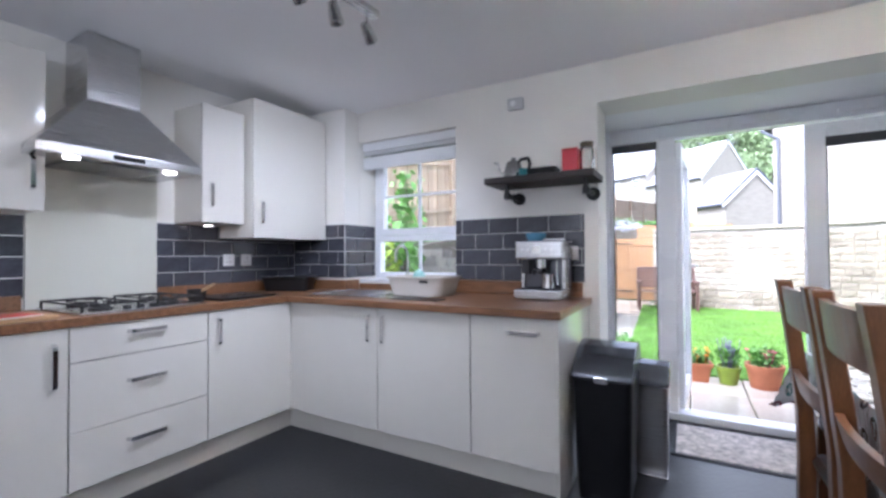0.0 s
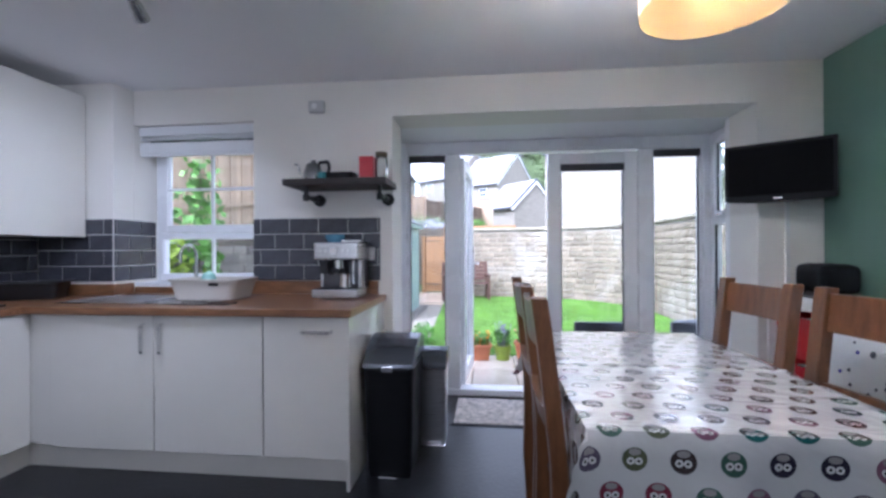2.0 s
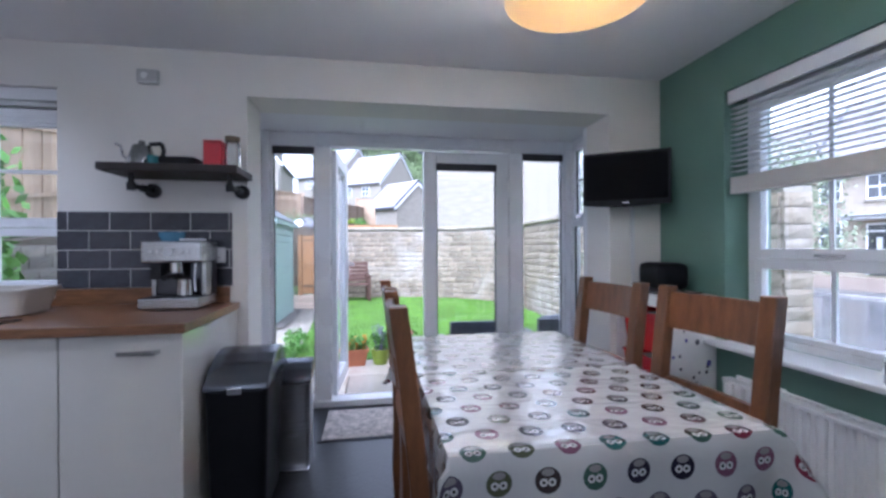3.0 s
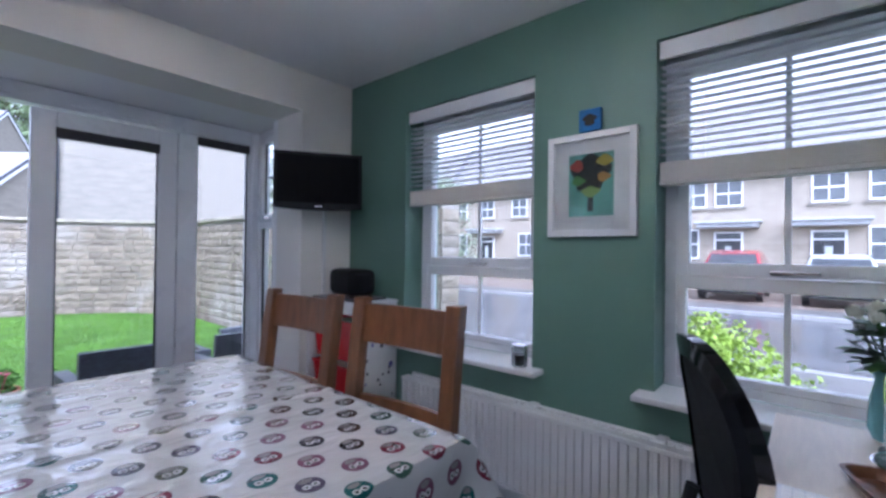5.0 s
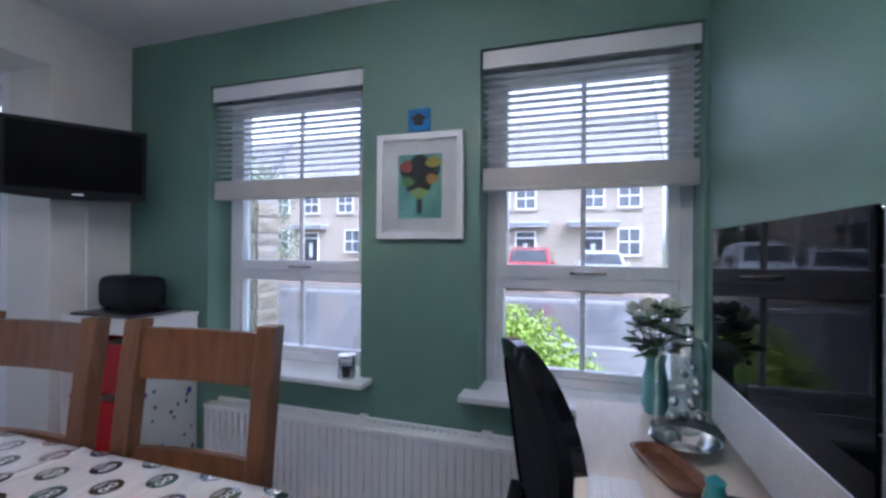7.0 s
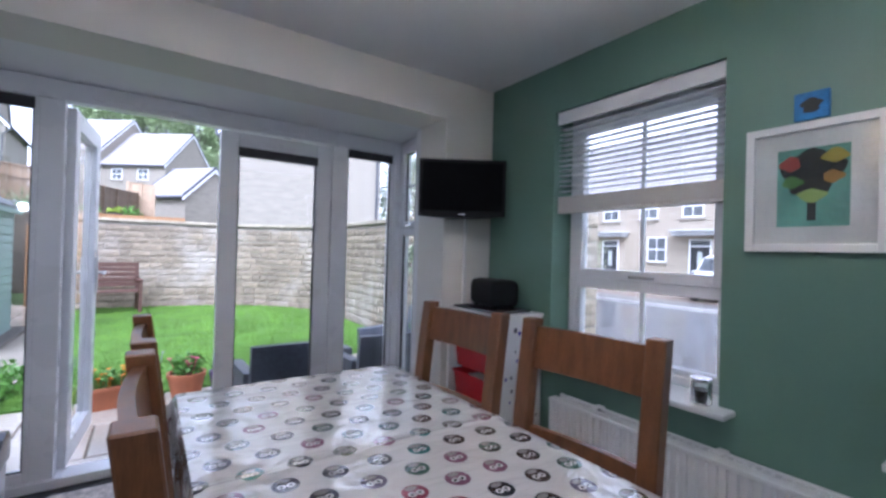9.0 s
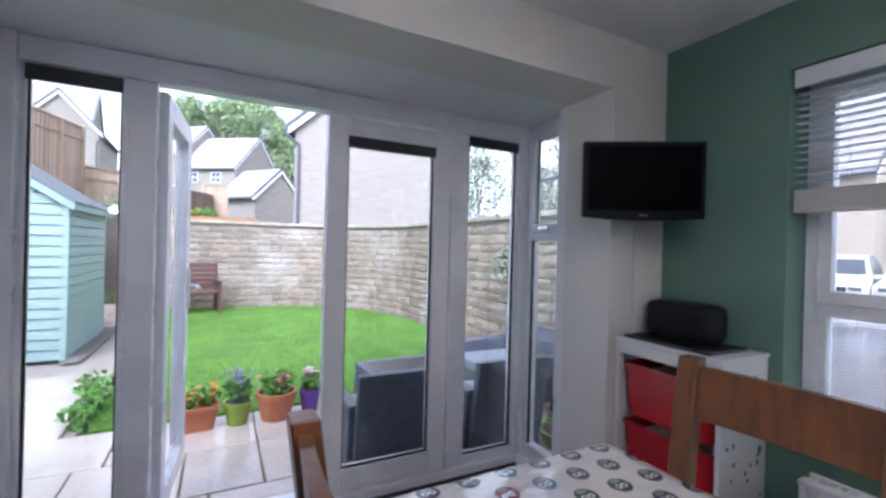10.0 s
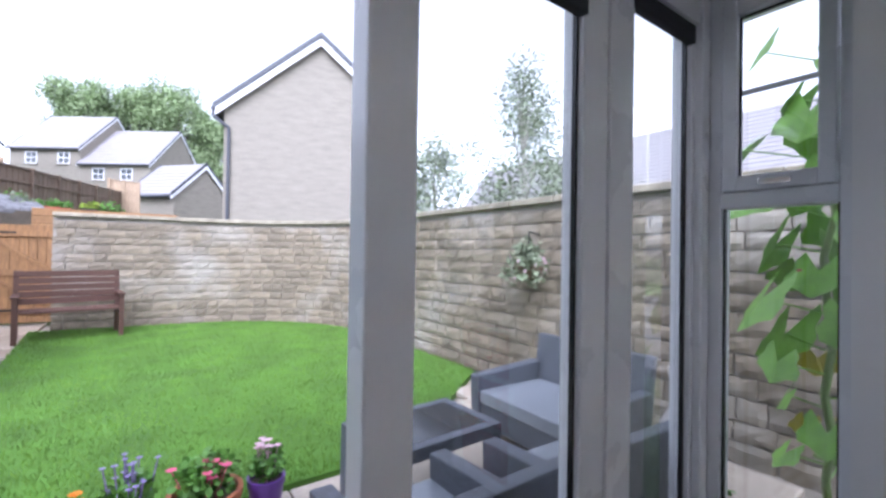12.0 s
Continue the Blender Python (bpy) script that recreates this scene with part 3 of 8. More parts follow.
# gas hob
hob = thing("gas_hob", (-2.265, 1.53, ZW1), 0, "black gas hob with cast iron pan supports", "hob")
part("plate", sbox(-0.25, -0.29, 0.0005, 0.25, 0.29, 0.012, 0.004), STEEL, hob)
for bxx in (-0.12, 0.12):
    for byy in (-0.16, 0.16):
        part("burner", lathe(bmesh.new(), [(0.05, 0.012), (0.05, 0.02), (0.038, 0.024), (0.036, 0.032), (0.0, 0.034)], at=(bxx, byy, 0)), IRON, hob, smooth=True)
for byy in (-0.16, 0.16):
    g = bmesh.new()
    for bxx in (-0.12, 0.12):
        for k in range(4):
            an = k * math.pi / 2 + math.pi / 4
            c, s = math.cos(an), math.sin(an)
            rod(g, (bxx + 0.025 * c, byy + 0.025 * s, 0.047), (bxx + 0.105 * c, byy + 0.105 * s, 0.047), 0.005, seg=6)
    for sx in (-0.225, 0.225):
        rod(g, (sx, byy - 0.11, 0.045), (sx, byy + 0.11, 0.045), 0.005, seg=6)
    for sy in (-0.115, 0.115):
        rod(g, (-0.225, byy + sy, 0.045), (0.225, byy + sy, 0.045), 0.005, seg=6)
    for sx in (-0.225, 0.225):
        for sy in (-0.115, 0.115):
            rod(g, (sx, byy + sy, 0.012), (sx, byy + sy, 0.048), 0.006, seg=6)
    part("pan_support", g, IRON, hob)
for k in range(4):
    part("knob", lathe(bmesh.new(), [(0.018, 0.012), (0.016, 0.03), (0.0, 0.031)], 14, at=(0.215, -0.09 + k * 0.06, 0)), BLACK, hob, smooth=True)

# ---- tiles ----
TILE_MESH = {}


def tile_mesh(w, h):
    key = (round(w, 3), round(h, 3))
    if key not in TILE_MESH:
        bm = bmesh.new()
        lo = [bm.verts.new(c) for c in ((0, 0, 0), (w, 0, 0), (w, 0, h), (0, 0, h))]
        e = 0.004
        md = [bm.verts.new(c) for c in ((0, -0.003, 0), (w, -0.003, 0), (w, -0.003, h), (0, -0.003, h))]
        hi = [bm.verts.new(c) for c in ((e, -0.0045, e), (w - e, -0.0045, e), (w - e, -0.0045, h - e), (e, -0.0045, h - e))]
        for a, b in ((lo, md), (md, hi)):
            for k in range(4):
                bm.faces.new((a[k], a[(k + 1) % 4], b[(k + 1) % 4], b[k]))
        bm.faces.new(hi)
        bmesh.ops.recalc_face_normals(bm, faces=bm.faces)
        me = bpy.data.meshes.new("tile")
        bm.to_mesh(me)
        bm.free()
        me.materials.append(TILE)
        TILE_MESH[key] = me
    return TILE_MESH[key]


def tiling(x, y, turn, length, z1, rows, start=0.0):
    """Brick-bonded tiles on a wall; at turn 0 the wall faces south and runs east."""
    t = tagged(thing("tile_splashback", (x, y, z1 - rows * 0.106), turn), "dark grey glazed metro tiles with pale grout", "tiles", kind="structure")
    part("grout", boxes((0, -0.003, 0, length, -0.0005, rows * 0.106)), GROUT, t)
    for r in range(rows):
        u = -(start + (r % 2) * 0.103)
        while u < length:
            a, b = max(u, 0) + 0.0, min(u + 0.2005, length)
            if b - a > 0.012:
                ob = new("tile", tile_mesh(b - a, 0.1005))
                ob.parent = t
                ob.location = (a, -0.003, r * 0.106)
            u += 0.206
    return t


tiling(-1.098, 3.099, 0, 0.89, 1.427, 4, 0.05)
tiling(-2.56, 2.929, 0, 0.558, 1.427, 4, 0.02)
tiling(-1.999, 2.93, 90, 0.365, 1.427, 4, 0.08)
tiling(XW + 0.001, 1.837, 90, 1.09, 1.395, 4, 0.10)
tiling(XW + 0.001, 0.60, 90, 0.61, 1.395, 4, 0.0)


def socket(x, y, z, turn):
    s = thing("wall_socket", (x, y, z), turn, "white plastic single wall socket on grey tiles", "socket", "kitchen sockets")
    part("plate", sbox(-0.043, -0.009, -0.043, 0.043, 0, 0.043, 0.003), WHITEP, s)
    part("rocker", sbox(0.008, -0.013, 0.006, 0.026, -0.0092, 0.03, 0.002), WHITEP, s)
    for dx, dz in ((0, 0.015), (-0.011, -0.015), (0.011, -0.015)):
        part("pin_hole", boxes((dx - 0.004, -0.0098, dz - 0.003, dx + 0.004, -0.0092, dz + 0.003)), BLACK, s)


socket(XW + 0.012, 2.32, 1.15, 90)
socket(XW + 0.012, 2.46, 1.15, 90)
socket(-0.285, 3.088, 1.18, 0)

# ---- on the worktop ----
sink = thing("kitchen_sink", (-1.50, 2.73, ZW1), 0, "stainless steel inset sink with drainer", "sink")
part("rim", soft(boxes((-0.46, -0.24, 0.0005, -0.43, 0.24, 0.006), (0.43, -0.24, 0.0005, 0.46, 0.24, 0.006), (-0.43, -0.24, 0.0005, 0.43, -0.21, 0.006), (-0.43, 0.19, 0.0005, 0.43, 0.24, 0.006)), 0.002), STEEL, sink)
part("bowl", boxes((-0.43, -0.21, 0.0008, 0.0, 0.19, 0.0022)), mat("sink_bowl", (0.45, 0.45, 0.45), 0.3, 1, 0.1, 8), sink)
drainer = part("drainer", soft(boxes((0.0, -0.21, 0.0008, 0.43, 0.19, 0.003)), 0.0008, 1), STEEL, sink)
for k in range(9):
    part("ridge", sbox(0.03 + k * 0.045, -0.19, 0.0032, 0.045 + k * 0.045, 0.17, 0.006, 0.0012, 1), STEEL, drainer)
tap = thing("kitchen_tap", (-1.455, 3.0, ZW1), 0, "tall chrome swan-neck kitchen tap", "tap")
bm = bmesh.new()
lathe(bm, [(0.026, 0.0005), (0.026, 0.03), (0.014, 0.05), (0.012, 0.16)], 16)
tube(bm, [(0, 0, 0.15)] + [(0, -0.075 + 0.075 * math.cos(a), 0.26 + 0.075 * math.sin(a)) for a in [k * math.pi / 10 for k in range(11)]] + [(0, -0.15, 0.22)], 0.010, 10)
part("spout", bm, CHROME, tap, smooth=True)
part("lever", rod(bmesh.new(), (0.012, 0, 0.09), (0.075, 0, 0.13), 0.007), CHROME, tap, smooth=True)

tub = thing("washing_up_bowl", (-1.175, 2.78, ZW1 + 0.0065), 0, "pale beige plastic washing-up bowl on the drainer", "bowl")
bm = bmesh.new()
def rrect(hx, hy, z, r, n=5):
    out = []
    for cx, cy, a0 in ((hx - r, hy - r, 0), (-hx + r, hy - r, 90), (-hx + r, -hy + r, 180), (hx - r, -hy + r, 270)):
        for k in range(n):
            a = radians(a0 + 90 * k / (n - 1))
            out.append((cx + r * math.cos(a), cy + r * math.sin(a), z))
    return out
def loft(bm, loops, close=(True, True)):
    rings = [[bm.verts.new(c) for c in lp] for lp in loops]
    k = len(rings[0])
    for a, b in zip(rings, rings[1:]):
        for i in range(k):
            bm.faces.new((a[i], a[(i + 1) % k], b[(i + 1) % k], b[i]))
    if close[0]:
        bm.faces.new(rings[0][::-1])
    if close[1]:
        bm.faces.new(rings[-1])
    return bm
loft(bm, [rrect(0.185, 0.125, 0.0, 0.04), rrect(0.215, 0.15, 0.135, 0.05), rrect(0.225, 0.16, 0.135, 0.05), rrect(0.225, 0.16, 0.148, 0.05), rrect(0.208, 0.143, 0.148, 0.05), rrect(0.18, 0.12, 0.01, 0.04)])
part("tub", bm, mat("beige_plastic", (0.50, 0.46, 0.41), 0.4, 0, 0.04, 5), tub, smooth=True)
tub.scale = (1.0, 0.9, 0.82)
part("grip_hole", sbox(0.05, -0.1505, 0.10, 0.11, -0.138, 0.122, 0.002), BLACK, tub)
dishes = thing("stacked_cup", (-1.20, 2.76, ZW1 + 0.02), 0, "pale turquoise cup upturned in the washing-up bowl", "cup")
part("cup", lathe(bmesh.new(), [(0.045, 0.0), (0.045, 0.09), (0.034, 0.135), (0.0, 0.155)], 18), mat("turquoise_glaze", (0.35, 0.62, 0.58), 0.25), dishes, smooth=True)
tray = thing("baking_rack", (-1.05, 2.50, ZW1 + 0.0005), 0, "dark wire rack lying by the sink", "rack")
bm = bmesh.new()
for k in range(9):
    rod(bm, (-0.16 + k * 0.04, -0.05, 0.004), (-0.16 + k * 0.04, 0.05, 0.004), 0.002, seg=6)
for y in (-0.05, 0.05):
    rod(bm, (-0.165, y, 0.006), (0.165, y, 0.006), 0.003, seg=6)
part("wire", bm, IRON, tray)

cm = thing("coffee_machine", (-0.41, 2.93, ZW1), 0, "brushed steel espresso machine with a portafilter and pressure dial", "coffee machine")
part("base_tray", sbox(-0.14, -0.16, 0.008, 0.14, 0.12, 0.06, 0.006), STEEL, cm)
part("drip_grid", soft(boxes(*[(-0.12, -0.15 + k * 0.022, 0.0605, 0.12, -0.138 + k * 0.022, 0.064) for k in range(7)]), 0.001, 1), BLACK, cm)
part("back_body", sbox(-0.135, 0.0, 0.061, 0.135, 0.12, 0.235, 0.006), mat("dark_steel", (0.13, 0.13, 0.14), 0.3, 1), cm)
part("head", sbox(-0.14, -0.13, 0.236, 0.14, 0.12, 0.345, 0.012, 3), STEEL, cm)
part("side_post", sbox(-0.14, -0.02, 0.061, -0.118, 0.02, 0.236, 0.004), STEEL, cm)
part("side_post", sbox(0.118, -0.06, 0.061, 0.14, 0.02, 0.236, 0.004), STEEL, cm)
part("dial", rod(bmesh.new(), (-0.01, -0.131, 0.29), (-0.01, -0.138, 0.29), 0.024, seg=20), WHITEP, cm)
for dx in (-0.09, -0.06, 0.05, 0.08):
    part("button", rod(bmesh.new(), (dx, -0.131, 0.292), (dx, -0.136, 0.292), 0.009, seg=12), CHROME, cm)
part("group_head", lathe(bmesh.new(), [(0.036, 0.185), (0.036, 0.235), (0.03, 0.236)], 20, at=(0.0, -0.065, 0)), CHROME, cm, smooth=True)
bm = lathe(bmesh.new(), [(0.02, 0.150), (0.034, 0.16), (0.034, 0.184), (0.0, 0.1845)], 20, at=(0, -0.065, 0))
rod(bm, (0, -0.09, 0.172), (0, -0.20, 0.165), 0.013, 0.015)
part("portafilter", bm, BLACK, cm, smooth=True)
part("grinder_chute", sbox(-0.11, -0.10, 0.15, -0.06, -0.02, 0.235, 0.006), BLACK, cm)
part("steam_wand", tube(bmesh.new(), [(0.10, -0.09, 0.236), (0.10, -0.10, 0.17), (0.11, -0.12, 0.09)], 0.006), CHROME, cm, smooth=True)
part("milk_jug", lathe(bmesh.new(), [(0.036, 0.065), (0.04, 0.07), (0.035, 0.13), (0.037, 0.15), (0.03, 0.149)], 20, at=(0.045, -0.075, 0)), CHROME, cm, smooth=True)
part("bean_hopper", lathe(bmesh.new(), [(0.045, 0.346), (0.062, 0.375), (0.062, 0.395), (0.02, 0.402), (0.0, 0.402)], 20, at=(-0.06, 0.03, 0)), mat("smoked_blue_plastic", (0.10, 0.25, 0.38), 0.12, 0, 0.1, 8), cm, "translucent blue bean hopper", smooth=True)
part("cup_rail", soft(boxes((0.0, -0.03, 0.346, 0.13, 0.11, 0.36)), 0.004), CHROME, cm)

rt = thing("roasting_tin", (-2.36, 2.70, ZW1 + 0.0005), 28, "black rectangular roasting tin in the corner", "tin")
part("tin", loft(bmesh.new(), [rrect(0.16, 0.095, 0.0, 0.03), rrect(0.18, 0.115, 0.10, 0.035), rrect(0.195, 0.13, 0.102, 0.035), rrect(0.195, 0.13, 0.108, 0.035), rrect(0.175, 0.11, 0.107, 0.03), rrect(0.155, 0.09, 0.006, 0.03)]), BLACK, rt, smooth=True)
sc = thing("griddle_plate", (-2.22, 2.13, ZW1 + 0.0005), 4, "flat black griddle plate lying on the worktop", "griddle")
part("plate", sbox(-0.16, -0.20, 0, 0.16, 0.20, 0.014, 0.005), BLACK, sc)
part("ring", lathe(bmesh.new(), [(0.06, 0.0145), (0.066, 0.018), (0.072, 0.0145), (0.06, 0.0142)], 24), CHROME, sc, smooth=True)
jug = thing("milk_pan", (-2.22, 1.885, ZW1 + 0.0005), 0, "small black milk pan with a wooden rest", "pan")
part("pan", lathe(bmesh.new(), [(0.04, 0.0), (0.05, 0.02), (0.052, 0.07), (0.047, 0.069), (0.04, 0.01), (0.0, 0.008)], 20), IRON, jug, smooth=True)
part("grip", tube(bmesh.new(), [(0.045, 0.0, 0.06), (0.08, 0.03, 0.085), (0.06, 0.07, 0.10)], 0.008), mat("pale_wood", (0.42, 0.27, 0.14), 0.5, 0, 0.2), jug, smooth=True)
bd = thing("chopping_board", (-2.16, 1.00, ZW1 + 0.0005), 0, "pale wooden chopping board near the hob", "board")
part("board", sbox(-0.14, -0.17, 0, 0.14, 0.17, 0.016, 0.005), mat("pale_wood", (0.42, 0.27, 0.14), 0.5), bd)
rk = thing("red_booklet", (-2.12, 1.02, ZW1 + 0.017), 12, "red and white booklet lying on a board", "booklet")
part("pages", boxes((-0.07, -0.10, 0, 0.07, 0.10, 0.005)), WHITEP, rk)
part("cover", boxes((-0.071, -0.10, 0.0052, 0.071, 0.10, 0.0062)), mat("red_card", (0.5, 0.03, 0.03), 0.4), rk)

# ---- shelf on pipe brackets ----
sh = thing("wall_shelf", (-0.42, 2.945, 1.605), 0, "dark stained plank shelf on black iron pipe brackets", "shelf")
part("plank", sbox(-0.325, -0.15, 0.0, 0.325, 0.15, 0.04, 0.006), mat("dark_plank", (0.035, 0.028, 0.025), 0.6, 0, 0.4, 10, 0.3, 60, stretch=(1, 8, 8)), sh)
for dx in (-0.20, 0.27):
    bm = bmesh.new()
    rod(bm, (dx, 0.13, -0.065), (dx, 0.154, -0.065), 0.040, seg=18)
    rod(bm, (dx, 0.135, -0.065), (dx, -0.08, -0.065), 0.014)
    rod(bm, (dx, 0.03, -0.065), (dx, 0.06, -0.065), 0.02)
    rod(bm, (dx, -0.08, -0.07), (dx, -0.08, -0.001), 0.014)
    lathe(bm, [(0.02, -0.09), (0.02, -0.05), (0.0, -0.05)], 12, at=(dx, -0.08, 0))
    part("pipe_bracket", bm, IRON, sh, smooth=True)
SH = 1.6455
kt = thing("coffee_pot", (-0.60, 2.93, SH), 0, "polished steel gooseneck coffee pot with black handle", "pot")
part("body", lathe(bmesh.new(), [(0.05, 0.0), (0.05, 0.03), (0.035, 0.085), (0.03, 0.09), (0.012, 0.095), (0.012, 0.108), (0.0, 0.112)], 20), mat("dull_steel", (0.30, 0.30, 0.30), 0.22, 1, 0.2, 14), kt, smooth=True)
part("spout", tube(bmesh.new(), [(-0.045, 0, 0.02), (-0.075, 0, 0.05), (-0.08, 0, 0.085), (-0.10, 0, 0.095)], 0.006), CHROME, kt, smooth=True)
part("grip", tube(bmesh.new(), [(0.03, 0, 0.095), (0.075, 0, 0.10), (0.085, 0, 0.07), (0.075, 0, 0.03)], 0.009), BLACK, kt, smooth=True)
kt.scale = (1.25, 1.25, 1.25)
gr = thing("black_dish", (-0.42, 2.93, SH), 0, "low black dish with a teal cloth", "dish")
part("dish", loft(bmesh.new(), [rrect(0.085, 0.06, 0.0, 0.02), rrect(0.10, 0.075, 0.045, 0.025), rrect(0.09, 0.065, 0.044, 0.02), rrect(0.08, 0.055, 0.01, 0.02)]), BLACK, gr, smooth=True)
tl = thing("teal_cup", (-0.515, 2.86, SH), 0, "small teal glazed cup on a shelf", "cup")
part("cup", lathe(bmesh.new(), [(0.022, 0.0), (0.028, 0.045), (0.024, 0.044), (0.0, 0.006)], 16), mat("teal_glaze", (0.03, 0.22, 0.24), 0.3), tl, smooth=True)
rd = thing("red_tin", (-0.245, 2.93, SH), 0, "bright red square storage tin", "tin")
part("tin", sbox(-0.045, -0.04, 0, 0.045, 0.04, 0.135, 0.006), mat("red_enamel", (0.55, 0.02, 0.03), 0.3), rd)
part("lid", sbox(-0.046, -0.041, 0.1355, 0.046, 0.041, 0.145, 0.004), mat("red_enamel", (0.55, 0.02, 0.03), 0.3), rd)
jr = thing("glass_jar", (-0.155, 2.93, SH), 0, "tall glass storage jar with a brown lid", "jar")
part("jar", lathe(bmesh.new(), [(0.0, 0.004), (0.037, 0.006), (0.040, 0.012), (0.040, 0.129), (0.031, 0.145), (0.034, 0.1455), (0.042, 0.13), (0.042, 0.01), (0.038, 0.0), (0.0, 0.0)], 20), JAR, jr, smooth=True)
part("lid", lathe(bmesh.new(), [(0.038, 0.146), (0.038, 0.172), (0.0, 0.174)], 20), mat("brown_lid", (0.10, 0.075, 0.035), 0.35), jr, smooth=True)
th = thing("thermostat", (-0.638, 3.0995, 2.175), 0, "small grey-white wall thermostat", "thermostat")
part("case", sbox(-0.055, -0.036, -0.04, 0.055, 0, 0.04, 0.012, 3), mat("grey_white_plastic", (0.50, 0.50, 0.49), 0.4), th)
part("dial", rod(bmesh.new(), (-0.01, -0.036, 0), (-0.01, -0.044, 0), 0.018, seg=18), WHITEP, th)

# ---- ceiling spots and pendant ----
sp = thing("ceiling_spotlight", (SPX, SPY, CEIL), SPT, "brushed steel ceiling spotlight bar with three heads", "light")
part("bar", sbox(-0.26, -0.025, -0.03, 0.26, 0.025, -0.0005, 0.006), STEEL, sp)
for dx, aim in ((-0.2, (0.75, 0.3, -0.55)), (0.0, (0.7, 0.45, -0.6)), (0.2, (0.8, 0.25, -0.6))):
    hd = part("spot_head", bmesh.new(), STEEL, sp)
    bm = bmesh.new()
    rod(bm, (dx, 0, -0.03), (dx, 0, -0.10), 0.006, seg=8)
    a = Vector(aim).normalized()
    c = Vector((dx, 0, -0.115))
    rod(bm, c - a * 0.035, c + a * 0.005, 0.020, 0.027, seg=16)
    rod(bm, c + a * 0.005, c + a * 0.055, 0.027, 0.031, seg=16)
    bm.to_mesh(hd.data)
    bm.free()
    hd.data.shade_smooth()
    hd.data.set_sharp_from_angle(angle=radians(40))
    lens = rod(bmesh.new(), c + a * 0.0552, c + a * 0.057, 0.026, seg=16)
    part("lens", lens, LIT, hd)

pd = thing("pendant_lamp", (1.065, 1.40, CEIL), 0, "cream fabric drum pendant lamp, lit", "lamp")
SHADE = bpy.data.materials.new("cream_shade")
SHADE.use_nodes = True
sn = SHADE.node_tree
sp_b = sn.nodes["Principled BSDF"]
sp_b.inputs["Base Color"].default_value = (0.78, 0.71, 0.57, 1)
sp_b.inputs["Roughness"].default_value = 0.8
tr = sn.nodes.new("ShaderNodeBsdfTranslucent")
tr.inputs["Color"].default_value = (0.86, 0.75, 0.56, 1)
mx = sn.nodes.new("ShaderNodeMixShader")
mx.inputs[0].default_value = 0.20
weave = sn.nodes.new("ShaderNodeTexNoise")
weave.inputs["Scale"].default_value = 90
wb = sn.nodes.new("ShaderNodeBump")
wb.inputs["Strength"].default_value = 0.2
sn.links.new(weave.outputs["Fac"], wb.inputs["Height"])
sn.links.new(wb.outputs["Normal"], sp_b.inputs["Normal"])
sn.links.new(sp_b.outputs[0], mx.inputs[1])
sn.links.new(tr.outputs[0], mx.inputs[2])
sn.links.new(mx.outputs[0], sn.nodes["Material Output"].inputs["Surface"])
R = 0.170
part("shade", lathe(bmesh.new(), [(R, -0.545), (R, -0.33), (R - 0.002, -0.33), (R - 0.002, -0.545), (R, -0.545)], 48), SHADE, pd, smooth=True)
part("diffuser", lathe(bmesh.new(), [(R - 0.003, -0.540), (0.0, -0.5405)], 48), SHADE, pd, "lit cream diffuser disc")
part("flex", rod(bmesh.new(), (0, 0, -0.37), (0, 0, -0.03), 0.004, seg=8), WHITEP, pd)
part("ceiling_rose", lathe(bmesh.new(), [(0.045, -0.0005), (0.045, -0.015), (0.015, -0.032), (0.0, -0.032)], 24), WHITEP, pd, smooth=True)
part("lamp_holder", lathe(bmesh.new(), [(0.018, -0.36), (0.018, -0.335), (0.006, -0.325)], 14), WHITEP, pd)

# ---- bins and mat ----
LIDM = mat("graphite_lid", (0.13, 0.14, 0.16), 0.22, 0.7, 0.1, 6)
b1 = thing("pedal_bin", (-0.02, 2.68, 0), 0, "tall black pedal bin with a graphite lid", "bin")
part("body", loft(bmesh.new(), [rrect(0.115, 0.165, 0.001, 0.03), rrect(0.12, 0.17, 0.04, 0.03), rrect(0.135, 0.185, 0.575, 0.035), rrect(0.12, 0.17, 0.576, 0.03)]), mat("satin_black_bin", (0.006, 0.006, 0.007), 0.4, 0, 0.2, 8, spec=0.25), b1, smooth=True)
bm = bmesh.new()
prism(bm, [(-0.195, 0.578), (0.19, 0.578), (0.192, 0.675), (0.17, 0.703), (0.12, 0.719), (0.06, 0.722), (-0.01, 0.708), (-0.08, 0.680), (-0.14, 0.645), (-0.19, 0.606)], "x", -0.14, 0.14)
part("lid", soft(bm, 0.012, 3), LIDM, b1, "graphite sloping lid", smooth=True)
part("catch", sbox(-0.03, -0.20, 0.565, 0.03, -0.186, 0.595, 0.003), CHROME, b1)
part("pedal", sbox(-0.05, -0.20, 0.008, 0.05, -0.16, 0.02, 0.004), CHROME, b1)
b2 = thing("steel_bin", (0.15, 3.00, 0), 0, "brushed dark steel bin with a graphite lid", "bin")
DS = mat("dark_brushed_steel", (0.42, 0.42, 0.43), 0.3, 0.9, 0.15, 8, stretch=(1, 1, 20))
part("body", loft(bmesh.new(), [rrect(0.085, 0.085, 0.001, 0.02), rrect(0.095, 0.10, 0.47, 0.03), rrect(0.09, 0.09, 0.471, 0.02)]), DS, b2, smooth=True)
bm = bmesh.new()
prism(bm, [(-0.11, 0.472), (0.10, 0.472), (0.102, 0.555), (0.08, 0.578), (0.04, 0.583), (-0.01, 0.572), (-0.06, 0.545), (-0.105, 0.505)], "x", -0.10, 0.10)
part("lid", soft(bm, 0.01, 3), LIDM, b2, smooth=True)
